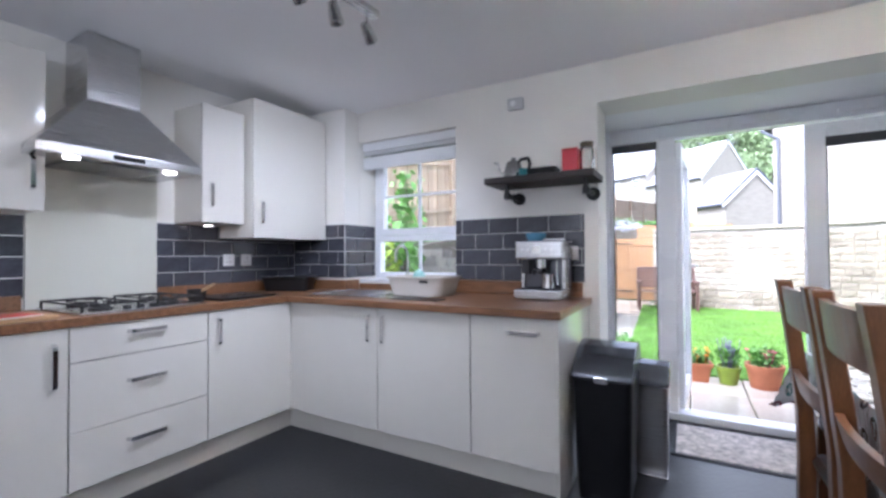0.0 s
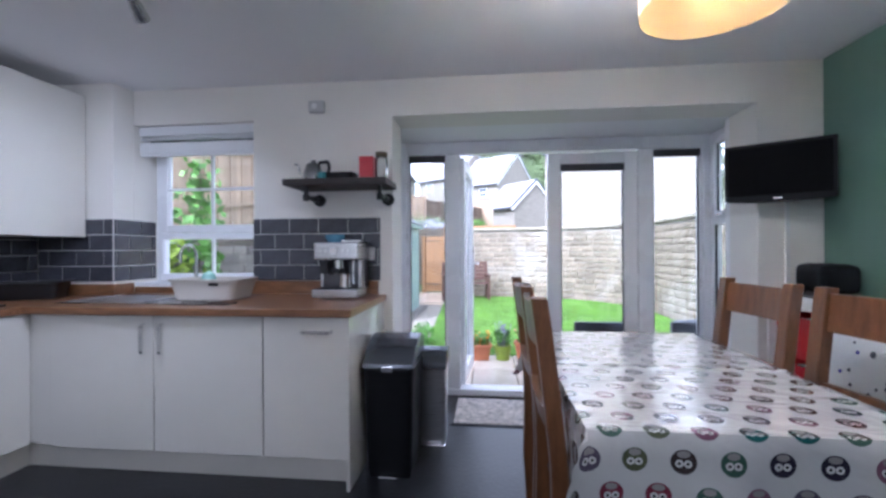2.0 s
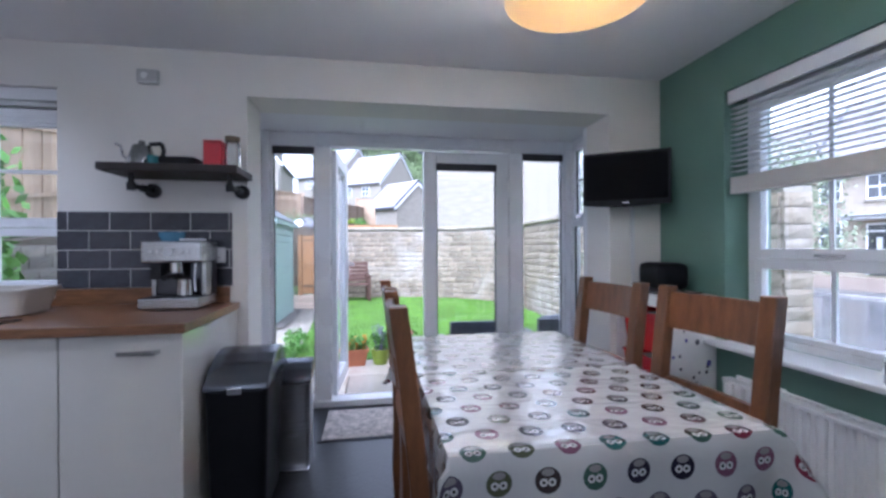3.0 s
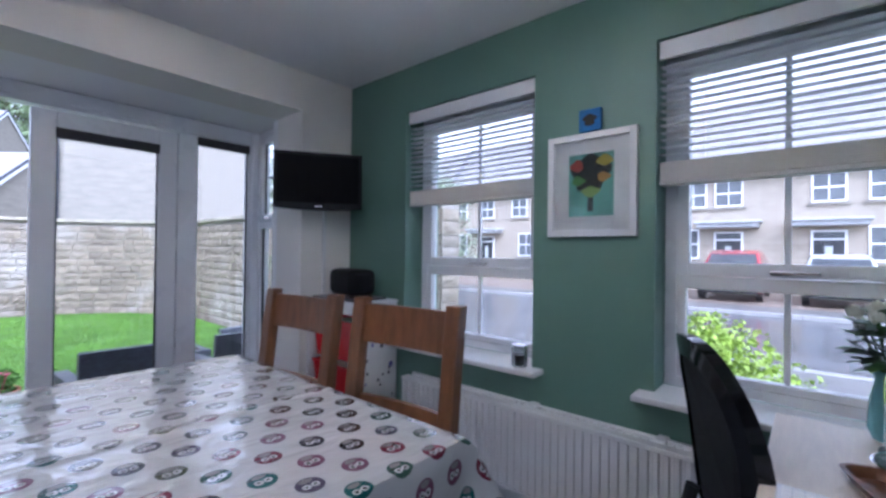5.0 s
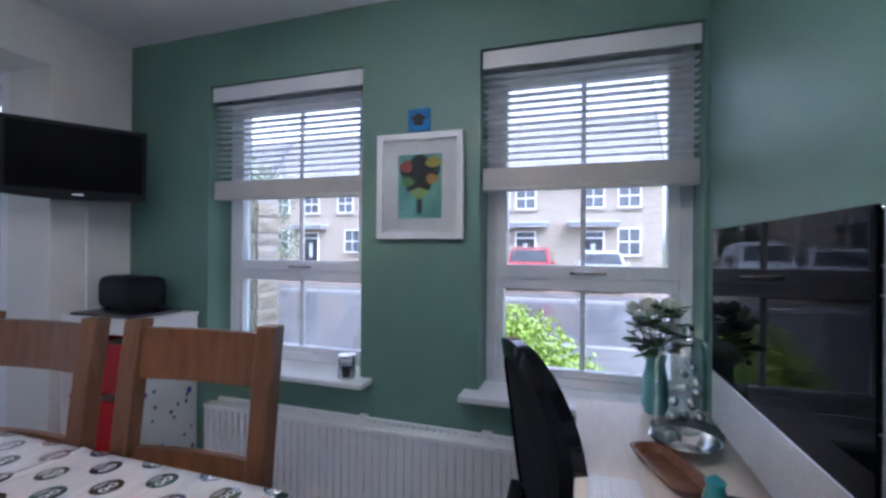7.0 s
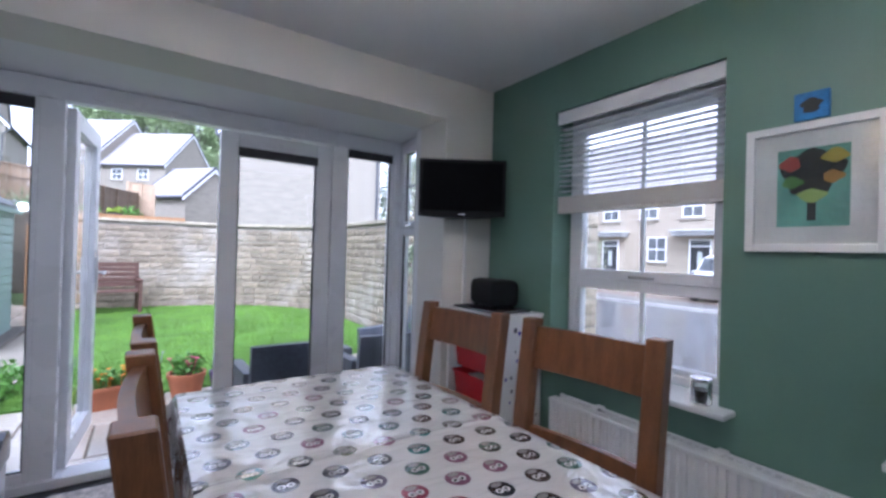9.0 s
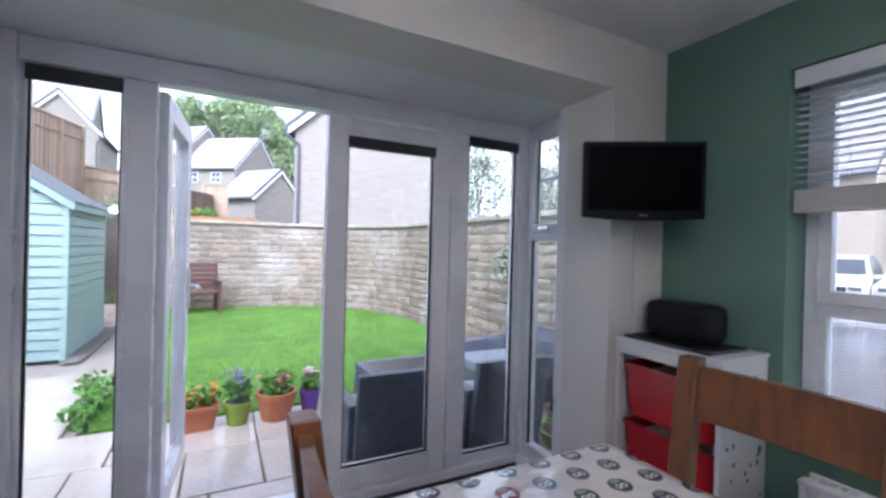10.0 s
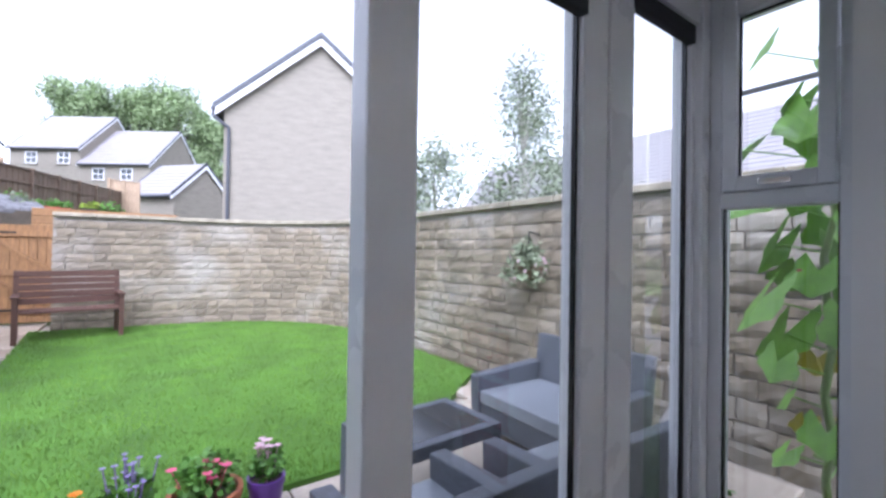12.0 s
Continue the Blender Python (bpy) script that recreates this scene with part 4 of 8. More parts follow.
part("foot", sbox(-0.09, -0.12, 0.0005, 0.09, -0.08, 0.015, 0.004), CHROME, b2)
mt = thing("door_mat", (0.62, 3.49, 0), 0, "beige flecked door mat with a black rubber border", "mat")
part("border", sbox(-0.38, -0.265, 0.0005, 0.38, 0.265, 0.007, 0.002), BLACK, mt)
part("mat_surface", sbox(-0.355, -0.245, 0.0072, 0.355, 0.245, 0.013, 0.003), mat("mat_pile", (0.55, 0.50, 0.46), 0.95, 0, 0.55, 28, 0.6, 260), mt)

# ---- dining table, cloth and chairs ----
TX0, TX1, TY0, TY1, TZ = 0.735, 1.525, 1.31, 2.53, 0.785
tb = thing("dining_table", ((TX0 + TX1) / 2, (TY0 + TY1) / 2, 0), 0, "oak dining table under a patterned oilcloth", "table")
hx, hy = (TX1 - TX0) / 2, (TY1 - TY0) / 2
part("tabletop", sbox(-hx + 0.004, -hy + 0.004, 0.745, hx - 0.004, hy - 0.004, TZ - 0.004, 0.004), OAK, tb)
part("apron", soft(boxes((-hx + 0.06, -hy + 0.06, 0.65, hx - 0.06, -hy + 0.08, 0.744), (-hx + 0.06, hy - 0.08, 0.65, hx - 0.06, hy - 0.06, 0.744), (-hx + 0.06, -hy + 0.08, 0.65, -hx + 0.08, hy - 0.08, 0.744), (hx - 0.08, -hy + 0.08, 0.65, hx - 0.06, hy - 0.08, 0.744)), 0.002), OAK, tb)
for sx in (-1, 1):
    for sy in (-1, 1):
        cx, cy = sx * (hx - 0.05), sy * (hy - 0.05)
        part("leg", sbox(cx - 0.035, cy - 0.035, 0.0, cx + 0.035, cy + 0.035, 0.744, 0.005), OAK, tb)

CLOTH = bpy.data.materials.new("owl_print_oilcloth")
CLOTH.use_nodes = True
cn, cl = CLOTH.node_tree.nodes, CLOTH.node_tree.links
cp = cn["Principled BSDF"]
cp.inputs["Roughness"].default_value = 0.12
cp.inputs["Coat Weight"].default_value = 0.8
cp.inputs["Coat Roughness"].default_value = 0.08


def mth(op, a, b=None, c=None):
    n = cn.new("ShaderNodeMath")
    n.operation = op
    for k, v in enumerate((a, b, c)):
        if v is None:
            continue
        if isinstance(v, (int, float)):
            n.inputs[k].default_value = v
        else:
            cl.new(v, n.inputs[k])
    return n.outputs[0]


uv = cn.new("ShaderNodeUVMap")
uv.uv_map = "unfolded"
xyz = cn.new("ShaderNodeSeparateXYZ")
cl.new(uv.outputs[0], xyz.inputs[0])
CW, CH = 0.105, 0.080
v_ = mth("DIVIDE", xyz.outputs["Y"], CH)
row = mth("FLOOR", v_)
shift = mth("MULTIPLY", mth("MODULO", row, 2.0), 0.5)
u_ = mth("ADD", mth("DIVIDE", xyz.outputs["X"], CW), shift)
colm = mth("FLOOR", u_)
cell = cn.new("ShaderNodeCombineXYZ")
cl.new(colm, cell.inputs[0])
cl.new(row, cell.inputs[1])
wnz = cn.new("ShaderNodeTexWhiteNoise")
wnz.noise_dimensions = "2D"
cl.new(cell.outputs[0], wnz.inputs["Vector"])
lu = mth("MULTIPLY", mth("SUBTRACT", mth("SUBTRACT", u_, colm), 0.5), CW)
lv = mth("MULTIPLY", mth("SUBTRACT", mth("SUBTRACT", v_, row), 0.5), CH)


def blob(cx, cy, rx, ry):
    a = mth("DIVIDE", mth("SUBTRACT", lu, cx), rx)
    b = mth("DIVIDE", mth("SUBTRACT", lv, cy), ry)
    return mth("LESS_THAN", mth("ADD", mth("MULTIPLY", a, a), mth("MULTIPLY", b, b)), 1.0)


pal = cn.new("ShaderNodeValToRGB")
pal.color_ramp.interpolation = "CONSTANT"
cols = ((0.03, 0.13, 0.125), (0.20, 0.035, 0.06), (0.035, 0.03, 0.05), (0.11, 0.09, 0.13), (0.06, 0.12, 0.09), (0.22, 0.10, 0.15), (0.055, 0.04, 0.04), (0.10, 0.11, 0.06))
while len(pal.color_ramp.elements) < len(cols):
    pal.color_ramp.elements.new(0.5)
for k, c in enumerate(cols):
    pal.color_ramp.elements[k].position = k / len(cols)
    pal.color_ramp.elements[k].color = (*c, 1)
cl.new(wnz.outputs["Value"], pal.inputs["Fac"])


def over(base, colour, mask):
    n = cn.new("ShaderNodeMix")
    n.data_type = "RGBA"
    cl.new(mask, n.inputs["Factor"])
    for v, s in ((base, n.inputs[6]), (colour, n.inputs[7])):
        if isinstance(v, tuple):
            s.default_value = (*v, 1)
        else:
            cl.new(v, s)
    return n.outputs[2]


body = blob(0, 0, 0.028, 0.028)
ink = over((0.60, 0.59, 0.575), pal.outputs["Color"], body)
belly = mth("MULTIPLY", blob(0.0, 0.017, 0.014, 0.008), body)
ink = over(ink, (0.30, 0.28, 0.27), belly)
for ex in (-0.009, 0.009):
    ink = over(ink, (0.72, 0.70, 0.68), blob(ex, -0.004, 0.0085, 0.0085))
    ink = over(ink, (0.03, 0.03, 0.03), blob(ex, -0.004, 0.004, 0.004))
cl.new(ink, cp.inputs["Base Color"])
wr = cn.new("ShaderNodeTexNoise")
wr.inputs["Scale"].default_value = 7
wr.inputs["Detail"].default_value = 3
cl.new(uv.outputs[0], wr.inputs["Vector"])
cb = cn.new("ShaderNodeBump")
cb.inputs["Strength"].default_value = 0.35
cb.inputs["Distance"].default_value = 0.012
cl.new(wr.outputs["Fac"], cb.inputs["Height"])
# soft creases and the ridge of an old fold across the oilcloth
ctc, cmp_, cwr, cb2 = cn.new("ShaderNodeTexCoord"), cn.new("ShaderNodeMapping"), cn.new("ShaderNodeTexNoise"), cn.new("ShaderNodeBump")
cmp_.inputs["Scale"].default_value = (5.0, 11.0, 5.0)
cwr.inputs["Scale"].default_value, cwr.inputs["Detail"].default_value = 1.0, 3
cwr.inputs["Distortion"].default_value = 1.2
cb2.inputs["Strength"].default_value, cb2.inputs["Distance"].default_value = 0.35, 0.02
cl.new(ctc.outputs["Object"], cmp_.inputs["Vector"])
cl.new(cmp_.outputs[0], cwr.inputs["Vector"])
cl.new(cwr.outputs["Fac"], cb2.inputs["Height"])
cl.new(cb.outputs["Normal"], cb2.inputs["Normal"])
cl.new(cb2.outputs["Normal"], cp.inputs["Normal"])
cl.new(cb2.outputs["Normal"], cp.inputs["Coat Normal"])

HANG = 0.21
bm = bmesh.new()
uvl = bm.loops.layers.uv.new("unfolded")
us = [TX0 - HANG + k * 0.03 for k in range(int((TX1 - TX0 + 2 * HANG) / 0.03) + 2)]
vs = [TY0 - HANG + k * 0.03 for k in range(int((TY1 - TY0 + 2 * HANG) / 0.03) + 2)]
vs = sorted(vs + [1.848, 1.854, 1.861, 1.866])
flat, grid = {}, {}
for i, u in enumerate(us):
    for j, v in enumerate(vs):
        ex = max(TX0 - u, u - TX1, 0)
        ey = max(TY0 - v, v - TY1, 0)
        sx, sy = (-1 if u < TX0 else 1), (-1 if v < TY0 else 1)
        x, y = min(max(u, TX0), TX1), min(max(v, TY0), TY1)
        drop = math.hypot(ex, ey)
        drop = min(drop, HANG + 0.05)
        fl = min(ex, ey)
        wave = 0.010 * math.sin(v * 23) * ex / HANG if ex > ey else 0.012 * math.sin(u * 19 + 1) * ey / HANG
        if ex > 0:
            x += sx * (0.006 + wave + 0.55 * fl)
        if ey > 0:
            y += sy * (0.006 + wave + 0.55 * fl)
        fold = 0.004 * math.exp(-((v - 1.86) / 0.007) ** 2)
        z = TZ + 0.001 + fold - max(0, drop - 0.008) if drop else TZ + 0.001 + fold
        grid[i, j] = bm.verts.new((x, y, z))
        flat[grid[i, j]] = (u, v)
for i in range(len(us) - 1):
    for j in range(len(vs) - 1):
        f = bm.faces.new((grid[i, j], grid[i + 1, j], grid[i + 1, j + 1], grid[i, j + 1]))
        for lp in f.loops:
            lp[uvl].uv = flat[lp.vert]
cloth = part("tablecloth", bm, CLOTH, smooth=True)
tagged(cloth, "white oilcloth printed with rows of small coloured round birds", "tablecloth")
sol = cloth.modifiers.new("thickness", "SOLIDIFY")
sol.thickness, sol.offset = 0.0015, 1.0


def chair():
    """Ladder-back chair, origin on the floor under the middle of its back, facing +x."""
    c = thing("dining_chair", (0, 0, 0), 0, "oak ladder-back dining chair with a brown leather seat", "chair", "chairs round the table")
    for sy in (-1, 1):
        bm = bmesh.new()
        pts = [(0.045, 0.0), (0.03, 0.25), (0.035, 0.46), (0.03, 0.62), (0.012, 0.80), (-0.005, 0.95), (-0.022, 1.075)]
        rings = []
        for x, z in pts:
            w, d = 0.024, 0.022 if z > 0.5 else 0.024
            rings.append([(x - d, sy * 0.187 - w, z), (x + d, sy * 0.187 - w, z), (x + d, sy * 0.187 + w, z), (x - d, sy * 0.187 + w, z)])
        loft(bm, rings)
        part("back_post", soft(bm, 0.003, 1), OAK, c)
        part("front_leg", sbox(0.41, sy * 0.187 - 0.02, 0, 0.45, sy * 0.187 + 0.02, 0.43, 0.004), OAK, c)
        part("side_stretcher", sbox(0.06, sy * 0.187 - 0.01, 0.16, 0.41, sy * 0.187 + 0.01, 0.19, 0.003), OAK, c)
    for z0, z1, xm in ((0.932, 1.055, -0.008), (0.70, 0.765, 0.019)):
        bm = bmesh.new()
        loops = []
        for k in range(9):
            y = -0.1625 + k * 0.325 / 8
            bow = -0.012 * (1 - (y / 0.1625) ** 2)
            loops.append([(xm + bow - 0.010, y, z0), (xm + bow + 0.010, y, z0), (xm + bow + 0.010 - 0.014, y, z1), (xm + bow - 0.010 - 0.014, y, z1)])
        loft(bm, loops)
        bmesh.ops.recalc_face_normals(bm, faces=bm.faces)
        part("top_rail" if z0 > 0.8 else "cross_rail", bm, OAK, c)
    part("seat_rail", soft(boxes((0.06, -0.16, 0.39, 0.44, -0.14, 0.43), (0.06, 0.14, 0.39, 0.44, 0.16, 0.43), (0.42, -0.14, 0.39, 0.44, 0.14, 0.43)), 0.002), OAK, c)
    part("seat", loft(bmesh.new(), [[(x + 0.25, y, z) for x, y, z in rrect(a, b, h, 0.03)] for a, b, h in ((0.20, 0.20, 0.431), (0.205, 0.205, 0.45), (0.19, 0.19, 0.472), (0.12, 0.12, 0.48))]), mat("brown_leather", (0.06, 0.03, 0.02), 0.45, 0, 0.2, 20, 0.2), c, "padded brown leather seat", smooth=True)
    return c


ch = chair()
ch.matrix_basis = pose(0.665, 1.655, 0)
copy_thing(ch, pose(0.665, 2.14, 0, 0, 0, 1))
copy_thing(ch, pose(1.622, 1.643, 0, 0, 0, 186))
copy_thing(ch, pose(1.567, 2.140, 0, 0, 0, 184.4))

# ---- radiator ----
rad = thing("radiator", (2.455, 1.665, 0.13), 0, "white ribbed panel radiator under the windows", "radiator")
bm = bmesh.new()
prof = []
n = 44
for k in range(n):
    y0 = -0.785 + k * 1.57 / n
    s = 1.57 / n
    prof += [(-0.040, y0), (-0.040, y0 + s * 0.30), (-0.052, y0 + s * 0.42), (-0.052, y0 + s * 0.88)]
prof += [(-0.040, 0.785), (0.0, 0.785), (0.0, -0.785)]
prism(bm, prof, "z", 0.025, 0.375)
part("panel", bm, WHITEP, rad)
part("top_edge", sbox(-0.053, -0.787, 0.3755, 0.0, 0.787, 0.395, 0.004), WHITEP, rad)
part("bottom_edge", sbox(-0.053, -0.787, 0.005, 0.0, 0.787, 0.0245, 0.004), WHITEP, rad)
part("back_panel", sbox(0.03, -0.785, 0.01, 0.05, 0.785, 0.40, 0.004), WHITEP, rad)
tagged(part("grille", boxes(*[(-0.0, -0.78 + k * 0.03, 0.385, 0.03, -0.772 + k * 0.03, 0.392) for k in range(52)]), WHITEP, rad), kind="stuff")
tagged(part("cable_trunking", sbox(2.30, 3.085, 0.11, 2.325, 3.0985, 1.56, 0.002), WHITEP), "thin white cable trunking below the television", "trunking")
for y in (-0.55, 0.0, 0.55):
    part("bracket", sbox(0.0, y - 0.02, 0.3, 0.069, y + 0.02, 0.402, 0.003), WHITEP, rad)
for y in (-0.81, 0.81):
    part("pipe", rod(bmesh.new(), (-0.02, y, -0.13), (-0.02, y, 0.04), 0.008), WHITEP, rad)
    part("valve", lathe(bmesh.new(), [(0.014, 0.02), (0.018, 0.03), (0.018, 0.08), (0.0, 0.085)], 12, at=(-0.02, y, 0)), WHITEP, rad, smooth=True)

# ---- pictures and small things on the sills ----
pf = thing("framed_print", (2.524, 1.41, 1.526), 0, "white framed print of a dark plant figure on green", "picture")
w, h = 0.193, 0.223
part("frame", soft(boxes((-0.03, -w, -h, 0, -w + 0.028, h), (-0.03, w - 0.028, -h, 0, w, h), (-0.03, -w + 0.028, h - 0.028, 0, w - 0.028, h), (-0.03, -w + 0.028, -h, 0, w - 0.028, -h + 0.028)), 0.003), WHITEP, pf)
part("mount", boxes((-0.012, -w + 0.028, -h + 0.028, -0.008, w - 0.028, h - 0.028)), mat("ivory_card", (0.74, 0.73, 0.70), 0.8), pf)
art = part("print", boxes((-0.0135, -0.098, -0.135, -0.0122, 0.098, 0.135)), mat("mint_print", (0.16, 0.42, 0.33), 0.5, 0, 0.35, 9), pf)
for k, (cy, cz, ry, rz, c) in enumerate(((0.0, 0.05, 0.085, 0.075, (0.02, 0.025, 0.02)), (0.0, -0.01, 0.055, 0.035, (0.03, 0.03, 0.02)), (0.06, 0.085, 0.03, 0.025, (0.45, 0.06, 0.03)), (-0.06, 0.10, 0.035, 0.022, (0.5, 0.38, 0.03)), (0.055, 0.02, 0.03, 0.02, (0.12, 0.30, 0.06)), (-0.055, 0.03, 0.028, 0.02, (0.5, 0.25, 0.05)), (0.0, -0.03, 0.04, 0.022, (0.30, 0.42, 0.10)))):
    bm = bmesh.new()
    x = -0.0138 - k * 0.0002
    bm.faces.new([bm.verts.new((x, cy + ry * math.cos(a) * (1 + 0.18 * math.sin(3 * a + k)), cz + rz * math.sin(a) * (1 + 0.15 * math.cos(4 * a)))) for a in [-i * math.tau / 20 for i in range(20)]])
    part("printed_shape", bm, mat("ink_%d" % k, c, 0.6), art)
part("printed_shape", boxes((-0.0148, -0.012, -0.115, -0.0138, 0.012, -0.03)), mat("ink_0", (0.02, 0.025, 0.02)), art)
part("glazing", boxes((-0.022, -w + 0.028, -h + 0.028, -0.019, w - 0.028, h - 0.028)), GLASS, pf).visible_shadow = False
cv = thing("small_canvas", (2.524, 1.415, 1.806), 0, "small blue canvas with a dark creature motif", "picture")
part("canvas", sbox(-0.02, -0.048, -0.047, 0, 0.048, 0.047, 0.003), mat("blue_canvas", (0.02, 0.16, 0.42), 0.6, 0, 0.3, 12), cv)
bm = bmesh.new()
bm.faces.new([bm.verts.new((-0.0206, 0.028 * math.cos(a) * (1 + 0.25 * math.sin(5 * a)), 0.026 * math.sin(a))) for a in [-i * math.tau / 24 for i in range(24)]])
part("motif", bm, mat("ink_0", (0.02, 0.025, 0.02)), cv)
cj = thing("sill_candle", (2.50, 1.745, SILL + 0.0005), 0, "dark filled glass candle jar on the sill", "candle")
part("glass", lathe(bmesh.new(), [(0.0, 0.004), (0.035, 0.006), (0.0375, 0.012), (0.0375, 0.09), (0.04, 0.09), (0.04, 0.006), (0.036, 0.0), (0.0, 0.0)], 20), JAR, cj, smooth=True)
part("filling", lathe(bmesh.new(), [(0.033, 0.007), (0.034, 0.055), (0.0, 0.056)], 20), mat("dark_wax", (0.05, 0.035, 0.03), 0.5), cj, smooth=True)
part("lid", lathe(bmesh.new(), [(0.04, 0.0905), (0.04, 0.102), (0.0, 0.103)], 20), CHROME, cj, smooth=True)

# ---- television in the corner ----
tv = thing("television", (2.17, 2.945, 1.65), -33, "black flat-screen television on a wall arm", "television")
part("case", soft(prism(bmesh.new(), [(-0.258, -0.165), (-0.15, -0.175), (0, -0.18), (0.15, -0.175), (0.258, -0.165), (0.258, 0.17), (-0.258, 0.17)], "y", -0.005, 0.035), 0.005), mat("satin_black", (0.006, 0.006, 0.007), 0.5, 0, 0.2, 8, spec=0.2), tv)
part("screen", boxes((-0.238, -0.0062, -0.135, 0.238, -0.0052, 0.15)), mat("matt_screen", (0.002, 0.002, 0.0025), 0.5, 0, 0.1, 5, spec=0.05), tv)
part("badge", boxes((-0.02, -0.0068, -0.158, 0.02, -0.0053, -0.153)), CHROME, tv)
part("arm", soft(boxes((-0.03, 0.035, -0.05, 0.03, 0.075, 0.05)), 0.004), BLACK, tv)

# ---- white cabinet with red drawers ----
fc = thing("storage_cabinet", (2.345, 2.845, 0), 0, "white open-fronted cabinet with red storage tubs and a spotted side", "cabinet")
RED = mat("red_gloss", (0.50, 0.015, 0.02), 0.22, 0, 0.06, 4, coat=0.3)
for y0_ in (-0.24, 0.222):
    part("side_panel", sbox(-0.155, y0_, 0.0, 0.165, y0_ + 0.018, 0.92, 0.002), WHITEP, fc)
part("back_panel", boxes((0.155, -0.2215, 0.03, 0.164, 0.2215, 0.865)), WHITEP, fc)
part("top_rail", sbox(-0.154, -0.2215, 0.866, 0.154, 0.2215, 0.919, 0.002), WHITEP, fc)
part("base_rail", sbox(-0.15, -0.2215, 0.0, 0.154, 0.2215, 0.045, 0.002), WHITEP, fc)
part("top", sbox(-0.158, -0.245, 0.9205, 0.17, 0.245, 0.937, 0.003), WHITEP, fc)
for z0, z1 in ((0.05, 0.29), (0.32, 0.56), (0.59, 0.825)):
    part("runner", boxes((-0.14, -0.2215, z1 - 0.03, 0.15, -0.212, z1 - 0.018), (-0.14, 0.212, z1 - 0.03, 0.15, 0.2215, z1 - 0.018)), WHITEP, fc)
    dr = part("tub", loft(bmesh.new(), [[(x + 0.0, y, z) for x, y, z in rrect(a_, b_, h_, 0.02, 3)] for a_, b_, h_ in ((0.125, 0.185, z0), (0.140, 0.203, z1 - 0.012), (0.146, 0.210, z1 - 0.012), (0.146, 0.210, z1), (0.136, 0.199, z1), (0.120, 0.180, z0 + 0.006))]), RED, fc, "glossy red storage tub")
    part("papers", sbox(-0.10, -0.15, z0 + 0.008, 0.09, 0.14, z1 - 0.03, 0.004), mat("paper_stack", (0.6, 0.58, 0.45), 0.8, 0, 0.35, 18), dr, "papers and toys inside the tub")
random.seed(4)
for k in range(34):
    y, z = random.uniform(-0.12, 0.14), random.uniform(0.12, 0.88)
    r = random.uniform(0.006, 0.016)
    bm = bmesh.new()
    bm.faces.new([bm.verts.new((y + r * math.cos(a), -0.2412, z + r * 1.2 * math.sin(a))) for a in [i * math.tau / 10 for i in range(10)]])
    part("spot", bm, mat("spot_%s" % ("blue" if k % 4 == 0 else "grey"), (0.08, 0.06, 0.35) if k % 4 == 0 else (0.10, 0.10, 0.12), 0.5), fc)
tr_ = thing("serving_tray", (2.34, 2.86, 0.9355), 0, "flat black tray on the cabinet", "tray")
part("tray", sbox(-0.13, -0.20, 0, 0.13, 0.20, 0.014, 0.005), BLACK, tr_)
to = thing("toaster", (2.37, 2.87, 0.95), 80, "glossy black two-slot toaster", "toaster")
part("body", soft(boxes((-0.15, -0.09, 0.008, 0.15, 0.09, 0.165)), 0.045, 5), mat("satin_black", (0.006, 0.006, 0.007), 0.5, 0, 0.2, 8, spec=0.2), to, smooth=True)
for y in (-0.03, 0.03):
    part("slot", sbox(-0.11, y - 0.014, 0.1655, 0.11, y + 0.014, 0.168, 0.002), IRON, to)
part("lever", sbox(0.1455, -0.02, 0.11, 0.165, 0.02, 0.125, 0.003), BLACK, to)
for fx in (-0.12, 0.1):
    for fy in (-0.07, 0.05):
        part("foot", boxes((fx, fy, 0, fx + 0.02, fy + 0.02, 0.009)), BLACK, to)

# ---- desk corner ----
DESKW = mat("pale_desk_wood", (0.70, 0.63, 0.54), 0.4, 0, 0.1, 9, 0.05, 60, stretch=(1, 8, 8))
dk = thing("desk", (1.78, 0.555, 0), 0, "pale wood desk with white metal legs", "desk")
part("desktop", sbox(-0.56, -0.215, 0.715, 0.63, 0.215, 0.74, 0.004), DESKW, dk)
for sx in (-0.53, 0.54):
    for sy in (-0.185, 0.185):
        part("leg", sbox(sx - 0.02, sy - 0.02, 0, sx + 0.02, sy + 0.02, 0.7145, 0.003), WHITEP, dk)
part("back_rail", sbox(-0.51, -0.195, 0.62, 0.52, -0.175, 0.7145, 0.003), WHITEP, dk)
mo = thing("desktop_computer", (1.765, 0.43, 0.7405), 180, "large black-screened all-in-one computer with an aluminium chin", "computer")
part("foot", sbox(-0.10, -0.10, 0.0, 0.10, 0.07, 0.006, 0.003), STEEL, mo)
part("stand", sbox(-0.06, 0.045, 0.0062, 0.06, 0.055, 0.20, 0.003), STEEL, mo)
part("back_case", sbox(-0.325, 0.0, 0.085, 0.325, 0.035, 0.575, 0.010, 3), STEEL, mo)
part("screen", boxes((-0.325, -0.004, 0.215, 0.325, -0.0005, 0.575)), mat("black_glass_screen", (0.002, 0.002, 0.0025), 0.03, 0, 0.1, 4, spec=0.04), mo)
part("chin", sbox(-0.325, -0.004, 0.085, 0.325, -0.0005, 0.213, 0.001, 1), mat("satin_aluminium", (0.68, 0.69, 0.70), 0.35, 0.6), mo)
kb = thing("keyboard", (1.72, 0.685, 0.7405), 0, "white compact keyboard with pale grey keys", "keyboard")
part("deck", sbox(-0.14, -0.055, 0, 0.14, 0.055, 0.008, 0.003), mat("satin_aluminium", (0.68, 0.69, 0.70)), kb)
